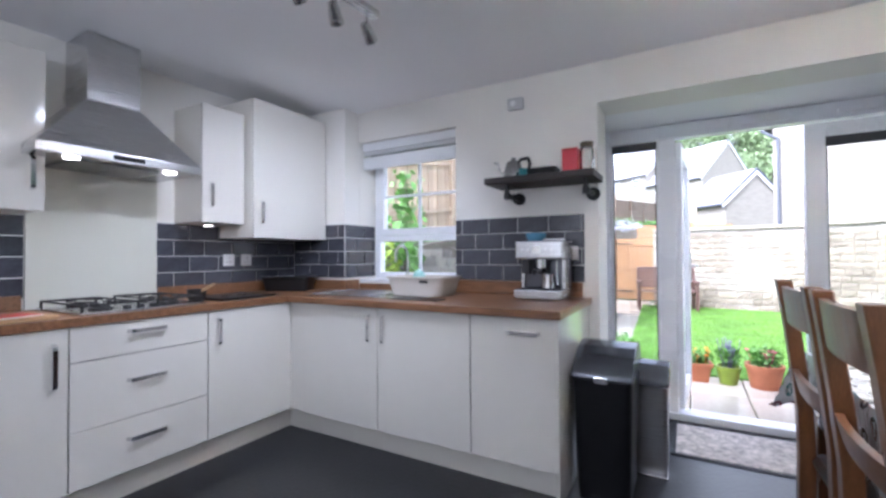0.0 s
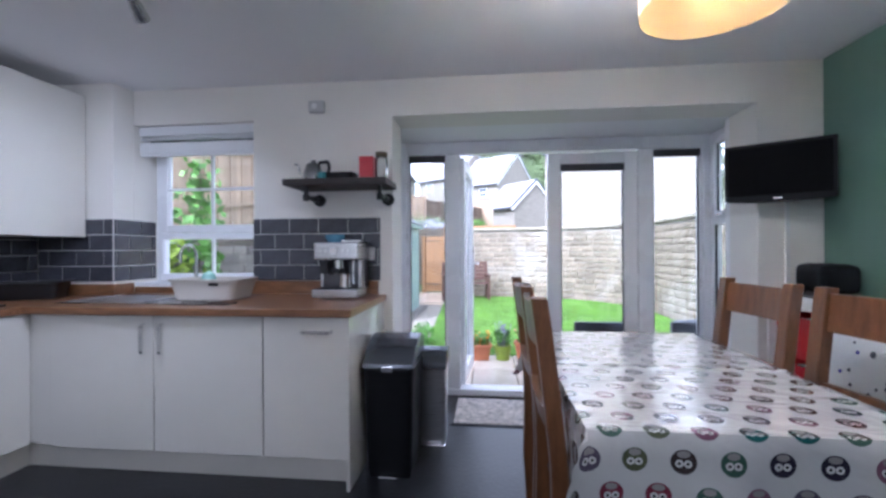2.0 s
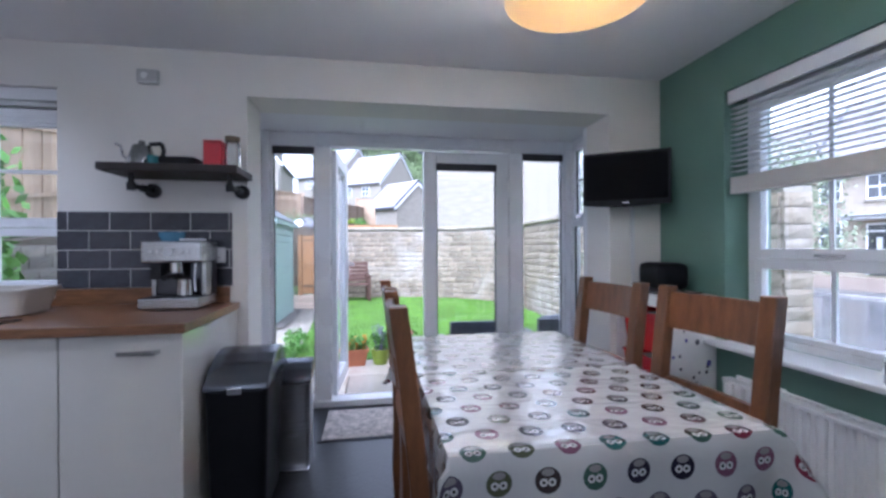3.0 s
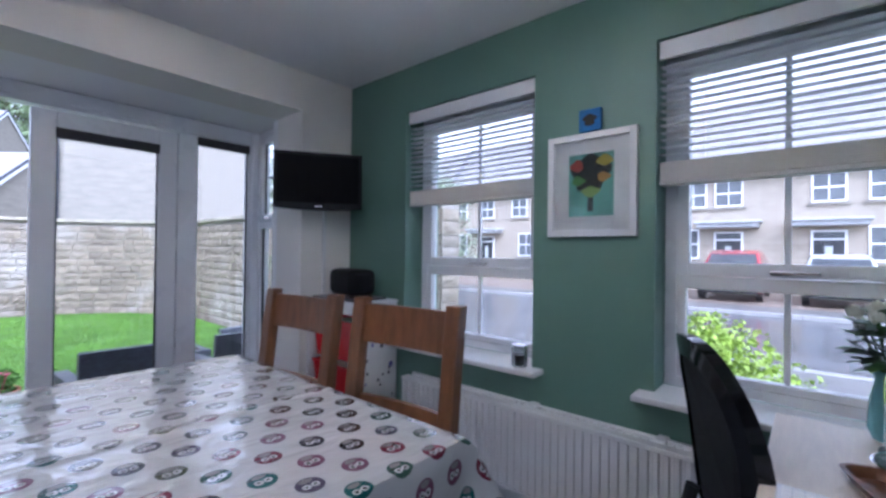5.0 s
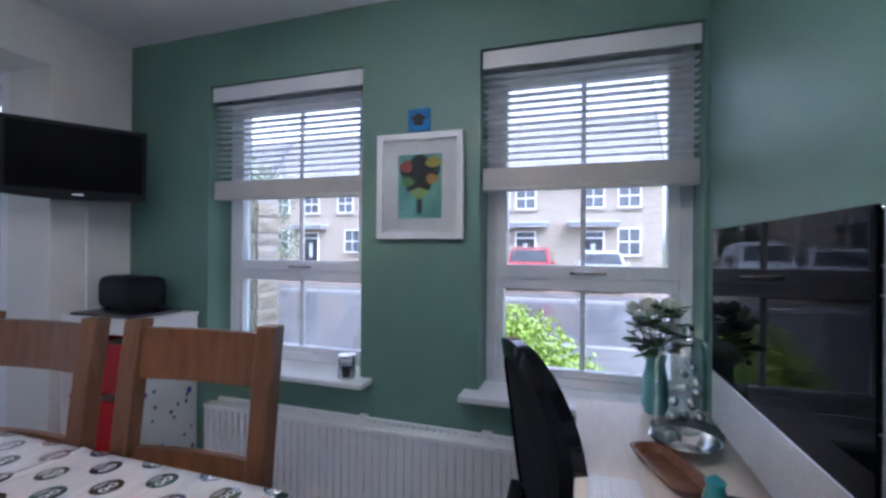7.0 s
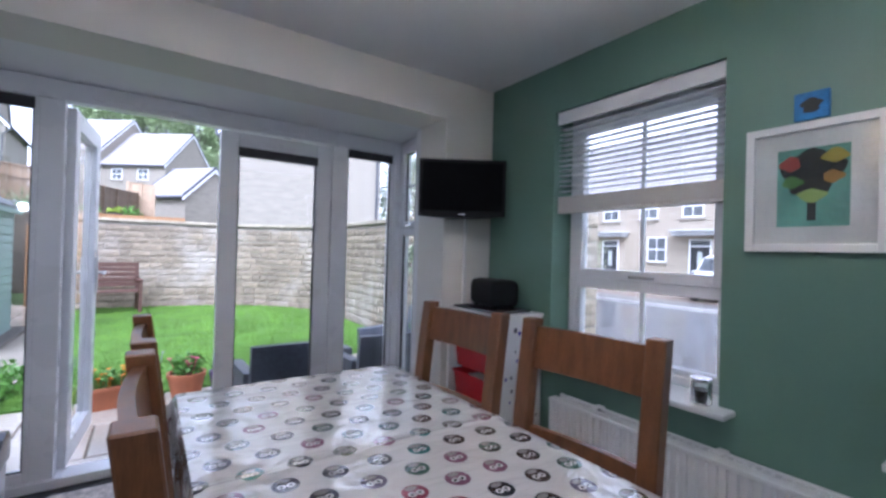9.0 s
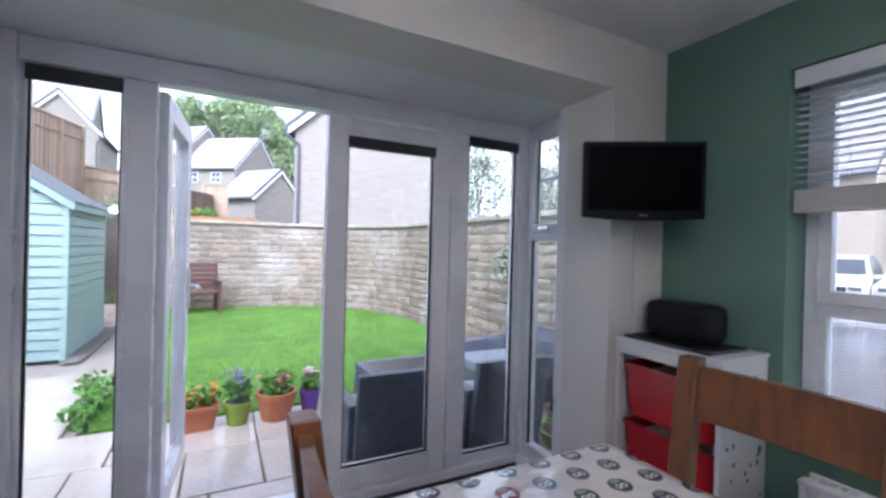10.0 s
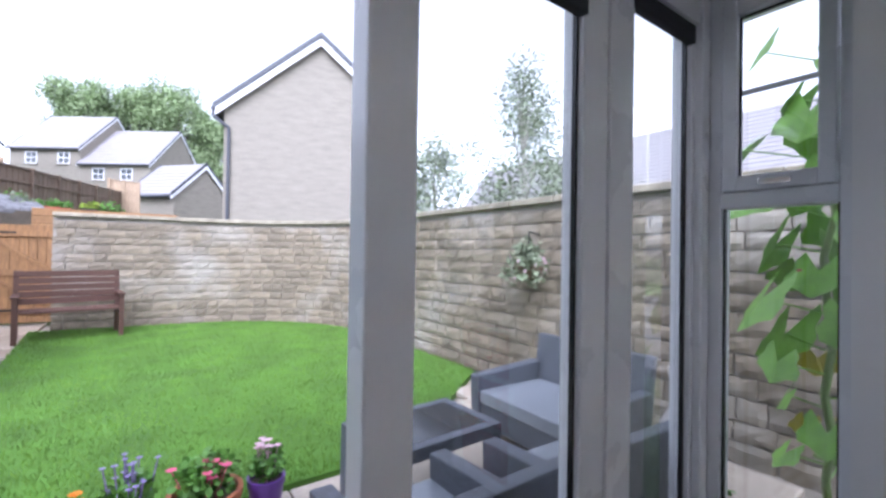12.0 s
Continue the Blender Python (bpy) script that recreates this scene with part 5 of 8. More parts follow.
for r in range(5):
    for c in range(13):
        part("key", boxes((-0.133 + c * 0.0206, -0.048 + r * 0.0195, 0.0082, -0.115 + c * 0.0206, -0.032 + r * 0.0195, 0.011)), WHITEP, kb)
wt = thing("wooden_pen_tray", (1.93, 0.56, 0.7405), 20, "curved brown wooden desk tray", "tray")
part("tray", loft(bmesh.new(), [rrect(0.10, 0.035, 0, 0.03), rrect(0.12, 0.05, 0.025, 0.035), rrect(0.11, 0.042, 0.026, 0.03), rrect(0.09, 0.028, 0.008, 0.02)]), OAK, wt, smooth=True)
tlb = thing("teal_trinket", (1.80, 0.50, 0.7405), 0, "small teal glazed trinket on the desk", "ornament")
part("trinket", lathe(bmesh.new(), [(0.018, 0), (0.026, 0.02), (0.016, 0.05), (0.02, 0.06), (0.0, 0.075)], 16), mat("teal_glaze", (0.03, 0.22, 0.24)), tlb, smooth=True)
cl_ = thing("glass_cloche", (2.21, 0.465, 0.7405), 0, "clear glass dome over a silver bauble stand", "ornament")
part("dome", lathe(bmesh.new(), [(0.0, 0.2735), (0.043, 0.2632), (0.0722, 0.2335), (0.083, 0.19), (0.083, 0.012), (0.085, 0.012), (0.085, 0.19), (0.074, 0.235), (0.045, 0.265), (0.012, 0.275), (0.012, 0.285), (0.018, 0.30), (0.0, 0.308)], 28), JAR, cl_, smooth=True)
part("base", lathe(bmesh.new(), [(0.095, 0.0), (0.095, 0.011), (0.0, 0.0115)], 28), BLACK, cl_, smooth=True)
random.seed(8)
for k in range(14):
    a, z = k * 1.9, 0.03 + k * 0.013
    r = 0.045 * (1 - k / 18)
    bm = bmesh.new()
    bmesh.ops.create_icosphere(bm, subdivisions=2, radius=0.017 - 0.0004 * k)
    bmesh.ops.translate(bm, verts=bm.verts, vec=(r * math.cos(a), r * math.sin(a), z))
    part("bauble", bm, CHROME, cl_, smooth=True)
sbx = thing("silver_dish", (2.07, 0.50, 0.7405), 0, "dark oval dish with silver trinkets", "dish")
part("dish", lathe(bmesh.new(), [(0.05, 0), (0.085, 0.035), (0.08, 0.036), (0.045, 0.006), (0.0, 0.006)], 24), CHROME, sbx, smooth=True)
va = thing("flower_vase", (2.345, 0.53, 0.7405), 0, "turquoise vase of white roses and dark leaves", "vase")
part("vase", lathe(bmesh.new(), [(0.03, 0), (0.042, 0.03), (0.036, 0.11), (0.026, 0.16), (0.034, 0.185), (0.03, 0.184), (0.022, 0.16), (0.0, 0.15)], 22), mat("turquoise_vase", (0.20, 0.46, 0.48), 0.15), va, smooth=True)
LEAFD = mat("dark_leaf", (0.05, 0.13, 0.035), 0.45, 0, 0.4, 30)
PETAL = mat("cream_petal", (0.82, 0.83, 0.72), 0.6, 0, 0.08, 20)
random.seed(12)
for k in range(13):
    a, r = k * 2.4, 0.015 + 0.058 * math.sqrt(k / 13)
    tip = Vector((r * math.cos(a), r * math.sin(a), 0.30 + 0.09 * random.random() - 0.5 * r))
    st = part("stem", rod(bmesh.new(), (0, 0, 0.15), tip, 0.0025, seg=6), LEAFD, va)
    bm = bmesh.new()
    for q in range(9):
        b = q * 2.399
        rr = 0.004 + 0.0019 * q
        c = tip + Vector((rr * math.cos(b), rr * math.sin(b), 0.012 - 0.0010 * q))
        t1 = Vector((-math.sin(b), math.cos(b), 0)) * 0.012
        up = Vector((math.cos(b) * 0.006, math.sin(b) * 0.006, 0.026))
        bm.faces.new([bm.verts.new(p) for p in (c - t1 * 0.5 - up * 0.4, c + t1 * 0.5 - up * 0.4, c + t1 + up * 0.3, c + up * 0.75, c - t1 + up * 0.3)])
    part("rose", bm, PETAL, st, "cream white rose bloom")
bm = bmesh.new()
for k in range(120):
    a, z = random.uniform(0, math.tau), random.uniform(0.19, 0.34)
    r = random.uniform(0.02, 0.065)
    c = Vector((r * math.cos(a), r * math.sin(a), z))
    d = Vector((math.cos(a), math.sin(a), random.uniform(-0.5, 0.6))).normalized() * 0.055
    s = Vector((-math.sin(a), math.cos(a), random.uniform(-0.3, 0.3))) * 0.024
    bm.faces.new([bm.verts.new(p) for p in (c, c + d * 0.4 + s, c + d, c + d * 0.4 - s)])
tagged(part("leaves", bm, LEAFD, va), kind="stuff")

oc = thing("office_chair", (2.015, 0.905, 0), 28, "black mesh-backed office chair pulled up to the desk", "chair")
part("seat", loft(bmesh.new(), [[(x, y - 0.20, z) for x, y, z in rrect(a, b, h, 0.08)] for a, b, h in ((0.22, 0.20, 0.40), (0.235, 0.215, 0.425), (0.225, 0.205, 0.455), (0.15, 0.14, 0.465))]), mat("black_fabric", (0.012, 0.012, 0.013), 0.9, 0, 0.2, 60, 0.3, 300), oc, smooth=True)
bm = bmesh.new()
loops = []
m = 36
for s_, dz in ((1.0, 0.0), (1.0, 0.034), (0.79, 0.034), (0.79, 0.0)):
    lp = []
    for k in range(m):
        a = k * math.tau / m
        zz = 0.27 * s_ * math.sin(a)
        xx = 0.215 * s_ * math.copysign(abs(math.cos(a)) ** 0.8, math.cos(a))
        lp.append((xx, -0.06 + 0.10 * (xx / 0.215) ** 2 * -0.5 + dz + 0.14 * (zz + 0.27), 0.745 + zz))
    loops.append(lp)
loops.append(loops[0])
loft(bm, loops, (False, False))
bmesh.ops.remove_doubles(bm, verts=bm.verts, dist=1e-5)
bmesh.ops.recalc_face_normals(bm, faces=bm.faces)
part("back_frame", bm, BLACKG, oc, "glossy black back ring", smooth=True)
bm = bmesh.new()
bm.faces.new([bm.verts.new((x * 0.99, y - 0.010, z)) for x, y, z in loops[2]])
part("back_mesh", bm, mat("black_fabric", (0.012, 0.012, 0.013)), oc)
part("spine", tube(bmesh.new(), [(0, 0.02, 0.62), (0, 0.05, 0.50), (0, -0.05, 0.385), (0, -0.18, 0.385)], 0.018), BLACK, oc, smooth=True)
part("gas_lift", rod(bmesh.new(), (0, -0.20, 0.07), (0, -0.20, 0.40), 0.026), BLACK, oc, smooth=True)
for k in range(5):
    a = k * math.tau / 5 + 0.3
    leg = part("star_leg", rod(bmesh.new(), (0, -0.20, 0.09), (0.28 * math.cos(a), -0.20 + 0.28 * math.sin(a), 0.06), 0.022, 0.015), BLACK, oc, smooth=True)
    cx, cy = 0.28 * math.cos(a), -0.20 + 0.28 * math.sin(a)
    part("castor", rod(bmesh.new(), (cx - 0.02, cy, 0.026), (cx + 0.02, cy, 0.026), 0.026, seg=14), BLACK, leg)

# ---- outdoors: ground ----
GZ = -0.10


def smooth01(a, b, v):
    t = min(max((v - a) / (b - a), 0), 1)
    return t * t * (3 - 2 * t)


def ground_h(x, y):
    """Height of the land: flat garden, a bank to the west, a hill to the north, a lower street to the east."""
    z = GZ - 0.05
    z -= 0.2 * smooth01(4.3, 5.0, x)
    west = smooth01(-2.95, -3.25, x) * (1.25 + 0.17 * min(max(y - 4, 0), 13) - 0.75 * smooth01(6.5, 7.5, y)) * smooth01(3.3, 4.2, y)
    hill = (max(y - 13.5, 0) * 0.15) * smooth01(9, 1, x) * smooth01(90, 60, y)
    return z + max(west, hill)


SOIL = mat("earth", (0.09, 0.075, 0.055), 0.95, 0, 0.4, 3, 0.5, 40)
VERGE = mat("rough_grass_ground", (0.05, 0.085, 0.022), 0.95, 0, 0.45, 1.2, 0.5, 30)
bm = bmesh.new()
xs = [-2500, -600, -200, -80, -40, -25, -15, -9, -6, -4.5, -3.8, -3.4, -3.25, -3.1, -2.95, -2.0, 0.0, 2.4, 4.3, 4.5, 4.7, 5.0, 7, 10, 16, 24, 34, 60, 150, 600, 2500]
ys = [-2500, -500, -120, -40, -15, -4, 0, 3.3, 3.6, 3.9, 4.2, 6, 8, 10, 12, 13.5, 15, 17, 20, 24, 30, 38, 46, 55, 64, 76, 90, 200, 700, 2500]
gv = {(i, j): bm.verts.new((x, y, ground_h(x, y))) for i, x in enumerate(xs) for j, y in enumerate(ys)}
for i in range(len(xs) - 1):
    for j in range(len(ys) - 1):
        if -9 < (xs[i] + xs[i + 1]) / 2 < 2.9 and -4 < (ys[j] + ys[j + 1]) / 2 < 3.5 and -2.95 <= xs[i] and xs[i + 1] <= 2.4 and ys[j] >= 0 and ys[j + 1] <= 3.3:
            continue
        bm.faces.new((gv[i, j], gv[i + 1, j], gv[i + 1, j + 1], gv[i, j + 1]))
structure("ground", bm, VERGE, "rough grassy ground sloping up to a hill", "ground")

# house shell outside
ROOFM = mat("grey_roof_tile", (0.17, 0.17, 0.19), 0.6, 0, 0.2, 3, 0.3, 30)
structure("house_slab", boxes((-3.0, -2.0, -0.35, 2.9, 3.42, -0.101)), SOIL, "dark foundation under the house", "foundation")
structure("roof_slab", boxes((-2.9, -1.95, 2.601, 2.85, 3.4, 2.75), (-0.47, 3.4, 2.601, 2.52, 4.02, 2.66)), ROOFM, "flat grey roof deck above the room", "roof")

# lawn
LAWN = mat("lawn_turf", (0.07, 0.165, 0.016), 0.9, 0, 0.35, 2.2, 0.5, 60)
ACX, ACY, AR = 1.25, 9.55, 2.66


def lawn_inside(x, y):
    left = -0.32 - 0.05 * (y - 5.6)
    if x < left or y < 5.67:
        return False
    if x > 2.2 and y < 5.67 + (x - 2.2) * 0.78:
        return False
    if y <= ACY:
        return x < ACX + AR - 0.05
    if x > ACX:
        return (x - ACX) ** 2 + (y - ACY) ** 2 < (AR - 0.1) ** 2
    return y < 12.15 + (ACX - x) * 0.12


pts = [(-0.32, 5.67), (2.2, 5.67), (3.8, 6.92), (3.86, ACY)]
pts += [(ACX + (AR - 0.1) * math.cos(radians(a)), ACY + (AR - 0.1) * math.sin(radians(a))) for a in range(10, 91, 10)]
pts += [(-0.65, 12.36)]
structure("lawn", prism(bmesh.new(), pts, "z", GZ - 0.06, GZ + 0.005), LAWN, "bright green mown lawn", "lawn")
random.seed(21)
verts, faces = [], []
while len(faces) < 70000:
    y = 5.6 + 6.9 * random.random() ** 1.35
    x = random.uniform(-0.75, 3.95)
    if not lawn_inside(x, y):
        continue
    a, h = random.uniform(0, math.tau), random.uniform(0.018, 0.042)
    w = 0.0032
    lx, ly = random.uniform(-0.015, 0.015), random.uniform(-0.015, 0.015)
    k = len(verts)
    verts += [(x - w * math.cos(a), y - w * math.sin(a), GZ + 0.003), (x + w * math.cos(a), y + w * math.sin(a), GZ + 0.003), (x + lx, y + ly, GZ + h)]
    faces.append((k, k + 1, k + 2))
me = bpy.data.meshes.new("grass_blades")
me.from_pydata(verts, [], faces)
BLADE = mat("grass_blade", (0.125, 0.235, 0.026), 0.6, 0, 0.5, 1.6, 0, 9)
me.materials.append(BLADE)
tagged(new("grass_blades", me), "short bright green grass blades of the lawn", "grass", kind="stuff")

# ---- foliage helper ----


def leaf_cloud(name, blobs, count, size, material, parent, seed, hang=0.3):
    """Many small leaves spread in a set of (x, y, z, radius) clumps, as one mesh."""
    rng = random.Random(seed)
    vs_, fs_ = [], []
    tot = sum(b[3] ** 2 for b in blobs)
    for b in blobs:
        for _ in range(int(count * b[3] ** 2 / tot)):
            d = Vector((rng.gauss(0, 1), rng.gauss(0, 1), rng.gauss(0, 1))).normalized()
            c = Vector(b[:3]) + d * b[3] * (0.25 + 0.95 * rng.random() ** 0.7)
            u = Vector((rng.gauss(0, 1), rng.gauss(0, 1), rng.gauss(0, 0.6) - hang)).normalized()
            s = u.cross(Vector((rng.gauss(0, 1), rng.gauss(0, 1), rng.gauss(0, 1)))).normalized()
            l, w = size * rng.uniform(0.6, 1.3), size * rng.uniform(0.25, 0.45)
            k = len(vs_)
            vs_ += [c - u * l * 0.5, c + s * w, c + u * l * 0.5, c - s * w]
            fs_.append((k, k + 1, k + 2, k + 3))
    me_ = bpy.data.meshes.new(name)
    me_.from_pydata([tuple(v) for v in vs_], [], fs_)
    me_.materials.append(material)
    ob = new(name, me_)
    ob.parent = parent
    ob["kind"] = "stuff"
    return ob


BARK = mat("bark", (0.10, 0.075, 0.055), 0.9, 0, 0.4, 8, 0.6, 30)
BIRCHBARK = mat("pale_bark", (0.42, 0.40, 0.36), 0.8, 0, 0.35, 9, 0.4, 30)
LEAFG = mat("tree_leaf", (0.25, 0.33, 0.16), 0.6, 0, 0.45, 0.35)
LEAFB = mat("birch_leaf", (0.19, 0.23, 0.14), 0.6, 0, 0.4, 1.2)
LIME = mat("lime_leaf", (0.31, 0.43, 0.05), 0.55, 0, 0.35, 6)
FRESH = mat("fresh_leaf", (0.10, 0.24, 0.035), 0.5, 0, 0.4, 7)


def tree(x, y, height, spread, seed, leaf, bark, n, size, label, slim=False):
    z = ground_h(x, y)
    t = thing("tree", (x, y, z - 0.05), 0, label, "tree", "trees behind the houses")
    rng = random.Random(seed)
    bm = bmesh.new()
    rod(bm, (0, 0, 0), (0.1, 0, height * 0.45), height * 0.022, height * 0.014, 9)
    rod(bm, (0.1, 0, height * 0.45), (0, 0.1, height * 0.95), height * 0.014, height * 0.002, 7)
    blobs = []
    for k in range(26 if slim else 54):
        f = 0.22 + 0.78 * (k + rng.random()) / (26 if slim else 54)
        a = k * 2.4 + rng.random()
        prof = math.sin(min(1, (1.05 - f) * 1.35) * math.pi / 2) if slim else math.sqrt(max(0.02, 1 - ((f - 0.55) / 0.5) ** 2))
        r = spread * prof * rng.uniform(0.35, 0.95)
        p = (r * math.cos(a), r * math.sin(a), height * f)
        rod(bm, (0, 0.05, max(0.1, height * f * 0.8 - 0.1 * height)), p, height * 0.006, height * 0.0015, 5)
        blobs.append((*p, spread * (rng.uniform(0.20, 0.36) if slim else rng.uniform(0.16, 0.36))))
    part("trunk", bm, bark, t)
    leaf_cloud("crown", blobs, n, size, leaf, t, seed + 1)
    return t


tree(-4.6, 72, 15.4, 4.8, 1, LEAFG, BARK, 18000, 0.36, "broad leafy green tree on the hill")
tree(0.6, 74, 16.9, 5.6, 2, LEAFG, BARK, 22000, 0.36, "broad leafy green tree on the hill")
tree(5.2, 71, 19.6, 5.8, 3, LEAFG, BARK, 22000, 0.36, "broad leafy green tree behind pale houses")
tree(9.8, 70, 18.8, 5.2, 9, LEAFG, BARK, 20000, 0.36, "broad leafy green tree behind pale houses")
tree(15.0, 70, 14.0, 4.2, 4, LEAFG, BARK, 9000, 0.42, "broad leafy green tree behind pale houses")
tree(12.1, 14.2, 8.4, 2.7, 5, LEAFB, BIRCHBARK, 8500, 0.12, "slender birch beyond the garden wall", True)
tree(9.3, 15.8, 5.4, 2.4, 6, LEAFB, BIRCHBARK, 7000, 0.12, "slender birch beyond the garden wall", True)
tree(13.0, 12.4, 4.4, 2.3, 7, LEAFB, BARK, 8000, 0.12, "low shrubby tree beyond the garden wall")
tree(30, 2.5 + 5, 6.0, 2.6, 8, LEAFG, BARK, 3000, 0.3, "green tree between the houses across the street")

# ---- shed ----
SHEDM = mat("pale_green_shed_paint", (0.26, 0.36, 0.33), 0.6, 0, 0.10, 3, 0.25, 60)
shd = thing("garden_shed", (-1.075, 8.12, GZ), 0, "pale mint painted shiplap garden shed with a felt roof", "shed")
EV, RIDGE, W2 = 1.88, 2.50, 0.95


def shed_top(x):
    return EV + (RIDGE - EV) * (1 - abs(-x - W2) / W2) if -2 * W2 <= x <= 0 else EV


part("core", prism(bmesh.new(), [(-0.02, 0.0), (-2 * W2 + 0.02, 0.0), (-2 * W2 + 0.02, EV), (-W2, RIDGE - 0.02), (-0.02, EV)], "y", 0.02, 1.86), SHEDM, shd)
z = 0.02
while z < RIDGE - 0.1:
    z1_ = z + 0.118
    reach = 0 if z1_ <= EV else W2 * (z1_ - EV) / (RIDGE - EV)
    bm = bmesh.new()
    prism(bm, [(0.019, z), (-0.020, z), (-0.004, z1_ - 0.008), (0.016, z1_ - 0.008)], "x", -reach, -2 * W2 + reach)
    part("board", bm, SHEDM, shd)
    if z1_ <= EV:
        bm = bmesh.new()
        prism(bm, [(-0.019, z), (0.020, z), (0.004, z1_ - 0.008), (-0.019, z1_ - 0.008)], "y", 0.02, 1.86)
        part("board", bm, SHEDM, shd)
    z += 0.12
part("corner_trim", sbox(-0.03, -0.032, 0, 0.032, 0.03, EV, 0.003), SHEDM, shd)
for s in (0, 1):
    x0, x1 = (0.09, -W2) if s == 0 else (-2 * W2 - 0.09, -W2)
    sl = (RIDGE - EV) / W2
    za = EV - 0.09 * sl
    bm = bmesh.new()
    prism(bm, [(x0, za + 0.01), (x1, RIDGE + 0.01), (x1, RIDGE + 0.04), (x0, za + 0.04)], "y", -0.08, 1.95)
    part("roof_felt", bm, mat("mineral_felt", (0.12, 0.13, 0.13), 0.9, 0, 0.2, 20, 0.4), shd)
    bm = bmesh.new()
    prism(bm, [(x0, za - 0.075), (x1, RIDGE - 0.075), (x1, RIDGE + 0.012), (x0, za + 0.012)], "y", -0.085, -0.065)
    part("bargeboard", bm, SHEDM, shd)
part("eave_board", sbox(0.075, -0.06, EV - 0.12, 0.092, 1.94, EV - 0.055, 0.003), SHEDM, shd)
dr_ = part("shed_door", sbox(-1.45, -0.05, 0.05, -0.62, -0.027, 1.78, 0.004), mat("teal_paint", (0.03, 0.30, 0.30), 0.5), shd, "teal painted plank door")
part("latch", sbox(-0.70, -0.062, 0.95, -0.64, -0.051, 1.0, 0.003), IRON, dr_)

# ---- fences ----


def rrect_(hx_, hy_, z_):
    return rrect(hx_, hy_, z_, 0.02, 3)


FENCEG = mat("weathered_fence_timber", (0.21, 0.15, 0.105), 0.85, 0, 0.35, 5, 0.4, 50, rnd=0.18, stretch=(6, 6, 1))
FENCEW = mat("fence_timber", (0.40, 0.295, 0.20), 0.8, 0, 0.3, 5, 0.4, 50, rnd=0.14, stretch=(6, 6, 1))
GATEW = mat("orange_timber", (0.27, 0.145, 0.06), 0.75, 0, 0.35, 6, 0.3, 50, rnd=0.10, stretch=(6, 6, 1))


def fence(a, b, za, zb, high, label, step=1.8, timber=FENCEW):
    """Close-boarded fence from a to b, its foot at heights za and zb."""
    a, b = Vector(a), Vector(b)
    length = (b - a).length
    an = math.degrees(math.atan2(b.y - a.y, b.x - a.x))
    f = thing("fence", (a.x, a.y, za), an, label, "fence", "garden fences")
    slope = (zb - za) / length
    n_ = max(1, round(length / step))
    for k in range(n_ + 1):
        u = length * k / n_
        part("post", sbox(u - 0.06, -0.075, slope * u - 0.3, u + 0.06, 0.045, slope * u + high + 0.05, 0.006), timber, f)
    w = 0.15
    board = {}
    k = 0
    while k * w < length:
        u = k * w
        if "b" not in board:
            board["b"] = part("board", boxes((0, 0, 0.02, w - 0.006, 0.018, high)), timber, f)
            board["b"].location = (u, 0, slope * u)
        else:
            o = board["b"].copy()
            scene.collection.objects.link(o)
            o.location = (u, 0.012 * (k % 2), slope * u)
        k += 1
    for zr in (0.35, high - 0.35, high):
        bm = bmesh.new()
        prism(bm, [(0, zr - 0.03), (length, zr - 0.03 + slope * length), (length, zr + 0.02 + slope * length), (0, zr + 0.02)], "y", -0.04, -0.002)
        part("rail", bm, timber, f)
    return f


fence((-3.35, 4.6), (-3.35, 7.15), 1.25, 1.67, 1.5, "tall close-boarded timber fence along the raised bank")
fence((-3.35, 7.2), (-3.35, 12.5), 0.98, 1.85, 2.2, "tall close-boarded timber fence along the raised bank")
fence((-3.35, 12.5), (-3.35, 18.6), 1.85, 2.55, 2.2, "tall close-boarded timber fence along the raised bank")
fence((-3.35, 18.7), (-2.2, 18.9), 1.2, 1.1, 2.4, "short return of timber fence, orange stained", 1.2)
fence((-1.95, 17.0), (0.4, 30.0), 0.55, 1.35, 2.6, "weathered timber fence running up the slope", 1.8, FENCEG)
fence((-0.35, 28.2), (0.75, 28.0), 1.9, 1.8, 2.5, "short return of timber fence, orange stained", 0.55)
structure("raised_bed", boxes((-2.3, 14.74, 0.0, 1.45, 16.9, 1.93)), SOIL, "raised bed of dark soil behind the garden wall", "raised bed")
bed = thing("sleeper_edging", (-0.97, 14.6, 0.20), 0, "long timber sleepers edging a raised bed", "sleepers")
for k in range(12):
    part("sleeper", sbox(0, 0, k * 0.15, 2.4, 0.12, k * 0.15 + 0.146, 0.006), GATEW, bed)
for x, y, r, m_ in ((-1.5, 15.6, 0.28, FRESH), (-1.25, 15.2, 0.2, LEAFB), (-2.0, 15.0, 0.35, LEAFG), (0.2, 15.5, 0.18, FRESH)):
    s_ = thing("bedding_shrub", (x, y, 1.92), 0, "small green shrub in the raised bed", "shrub", "raised bed shrubs")
    part("stem", rod(bmesh.new(), (0, 0, -0.6), (0, 0, 0.12), 0.02, seg=6), BARK, s_)
    leaf_cloud("foliage", [(0, 0, 0.2, r), (r * 0.7, 0, 0.14, r * 0.7), (-r * 0.7, 0.1, 0.12, r * 0.7)], 350, 0.07, m_, s_, int(x * 100) + 900)

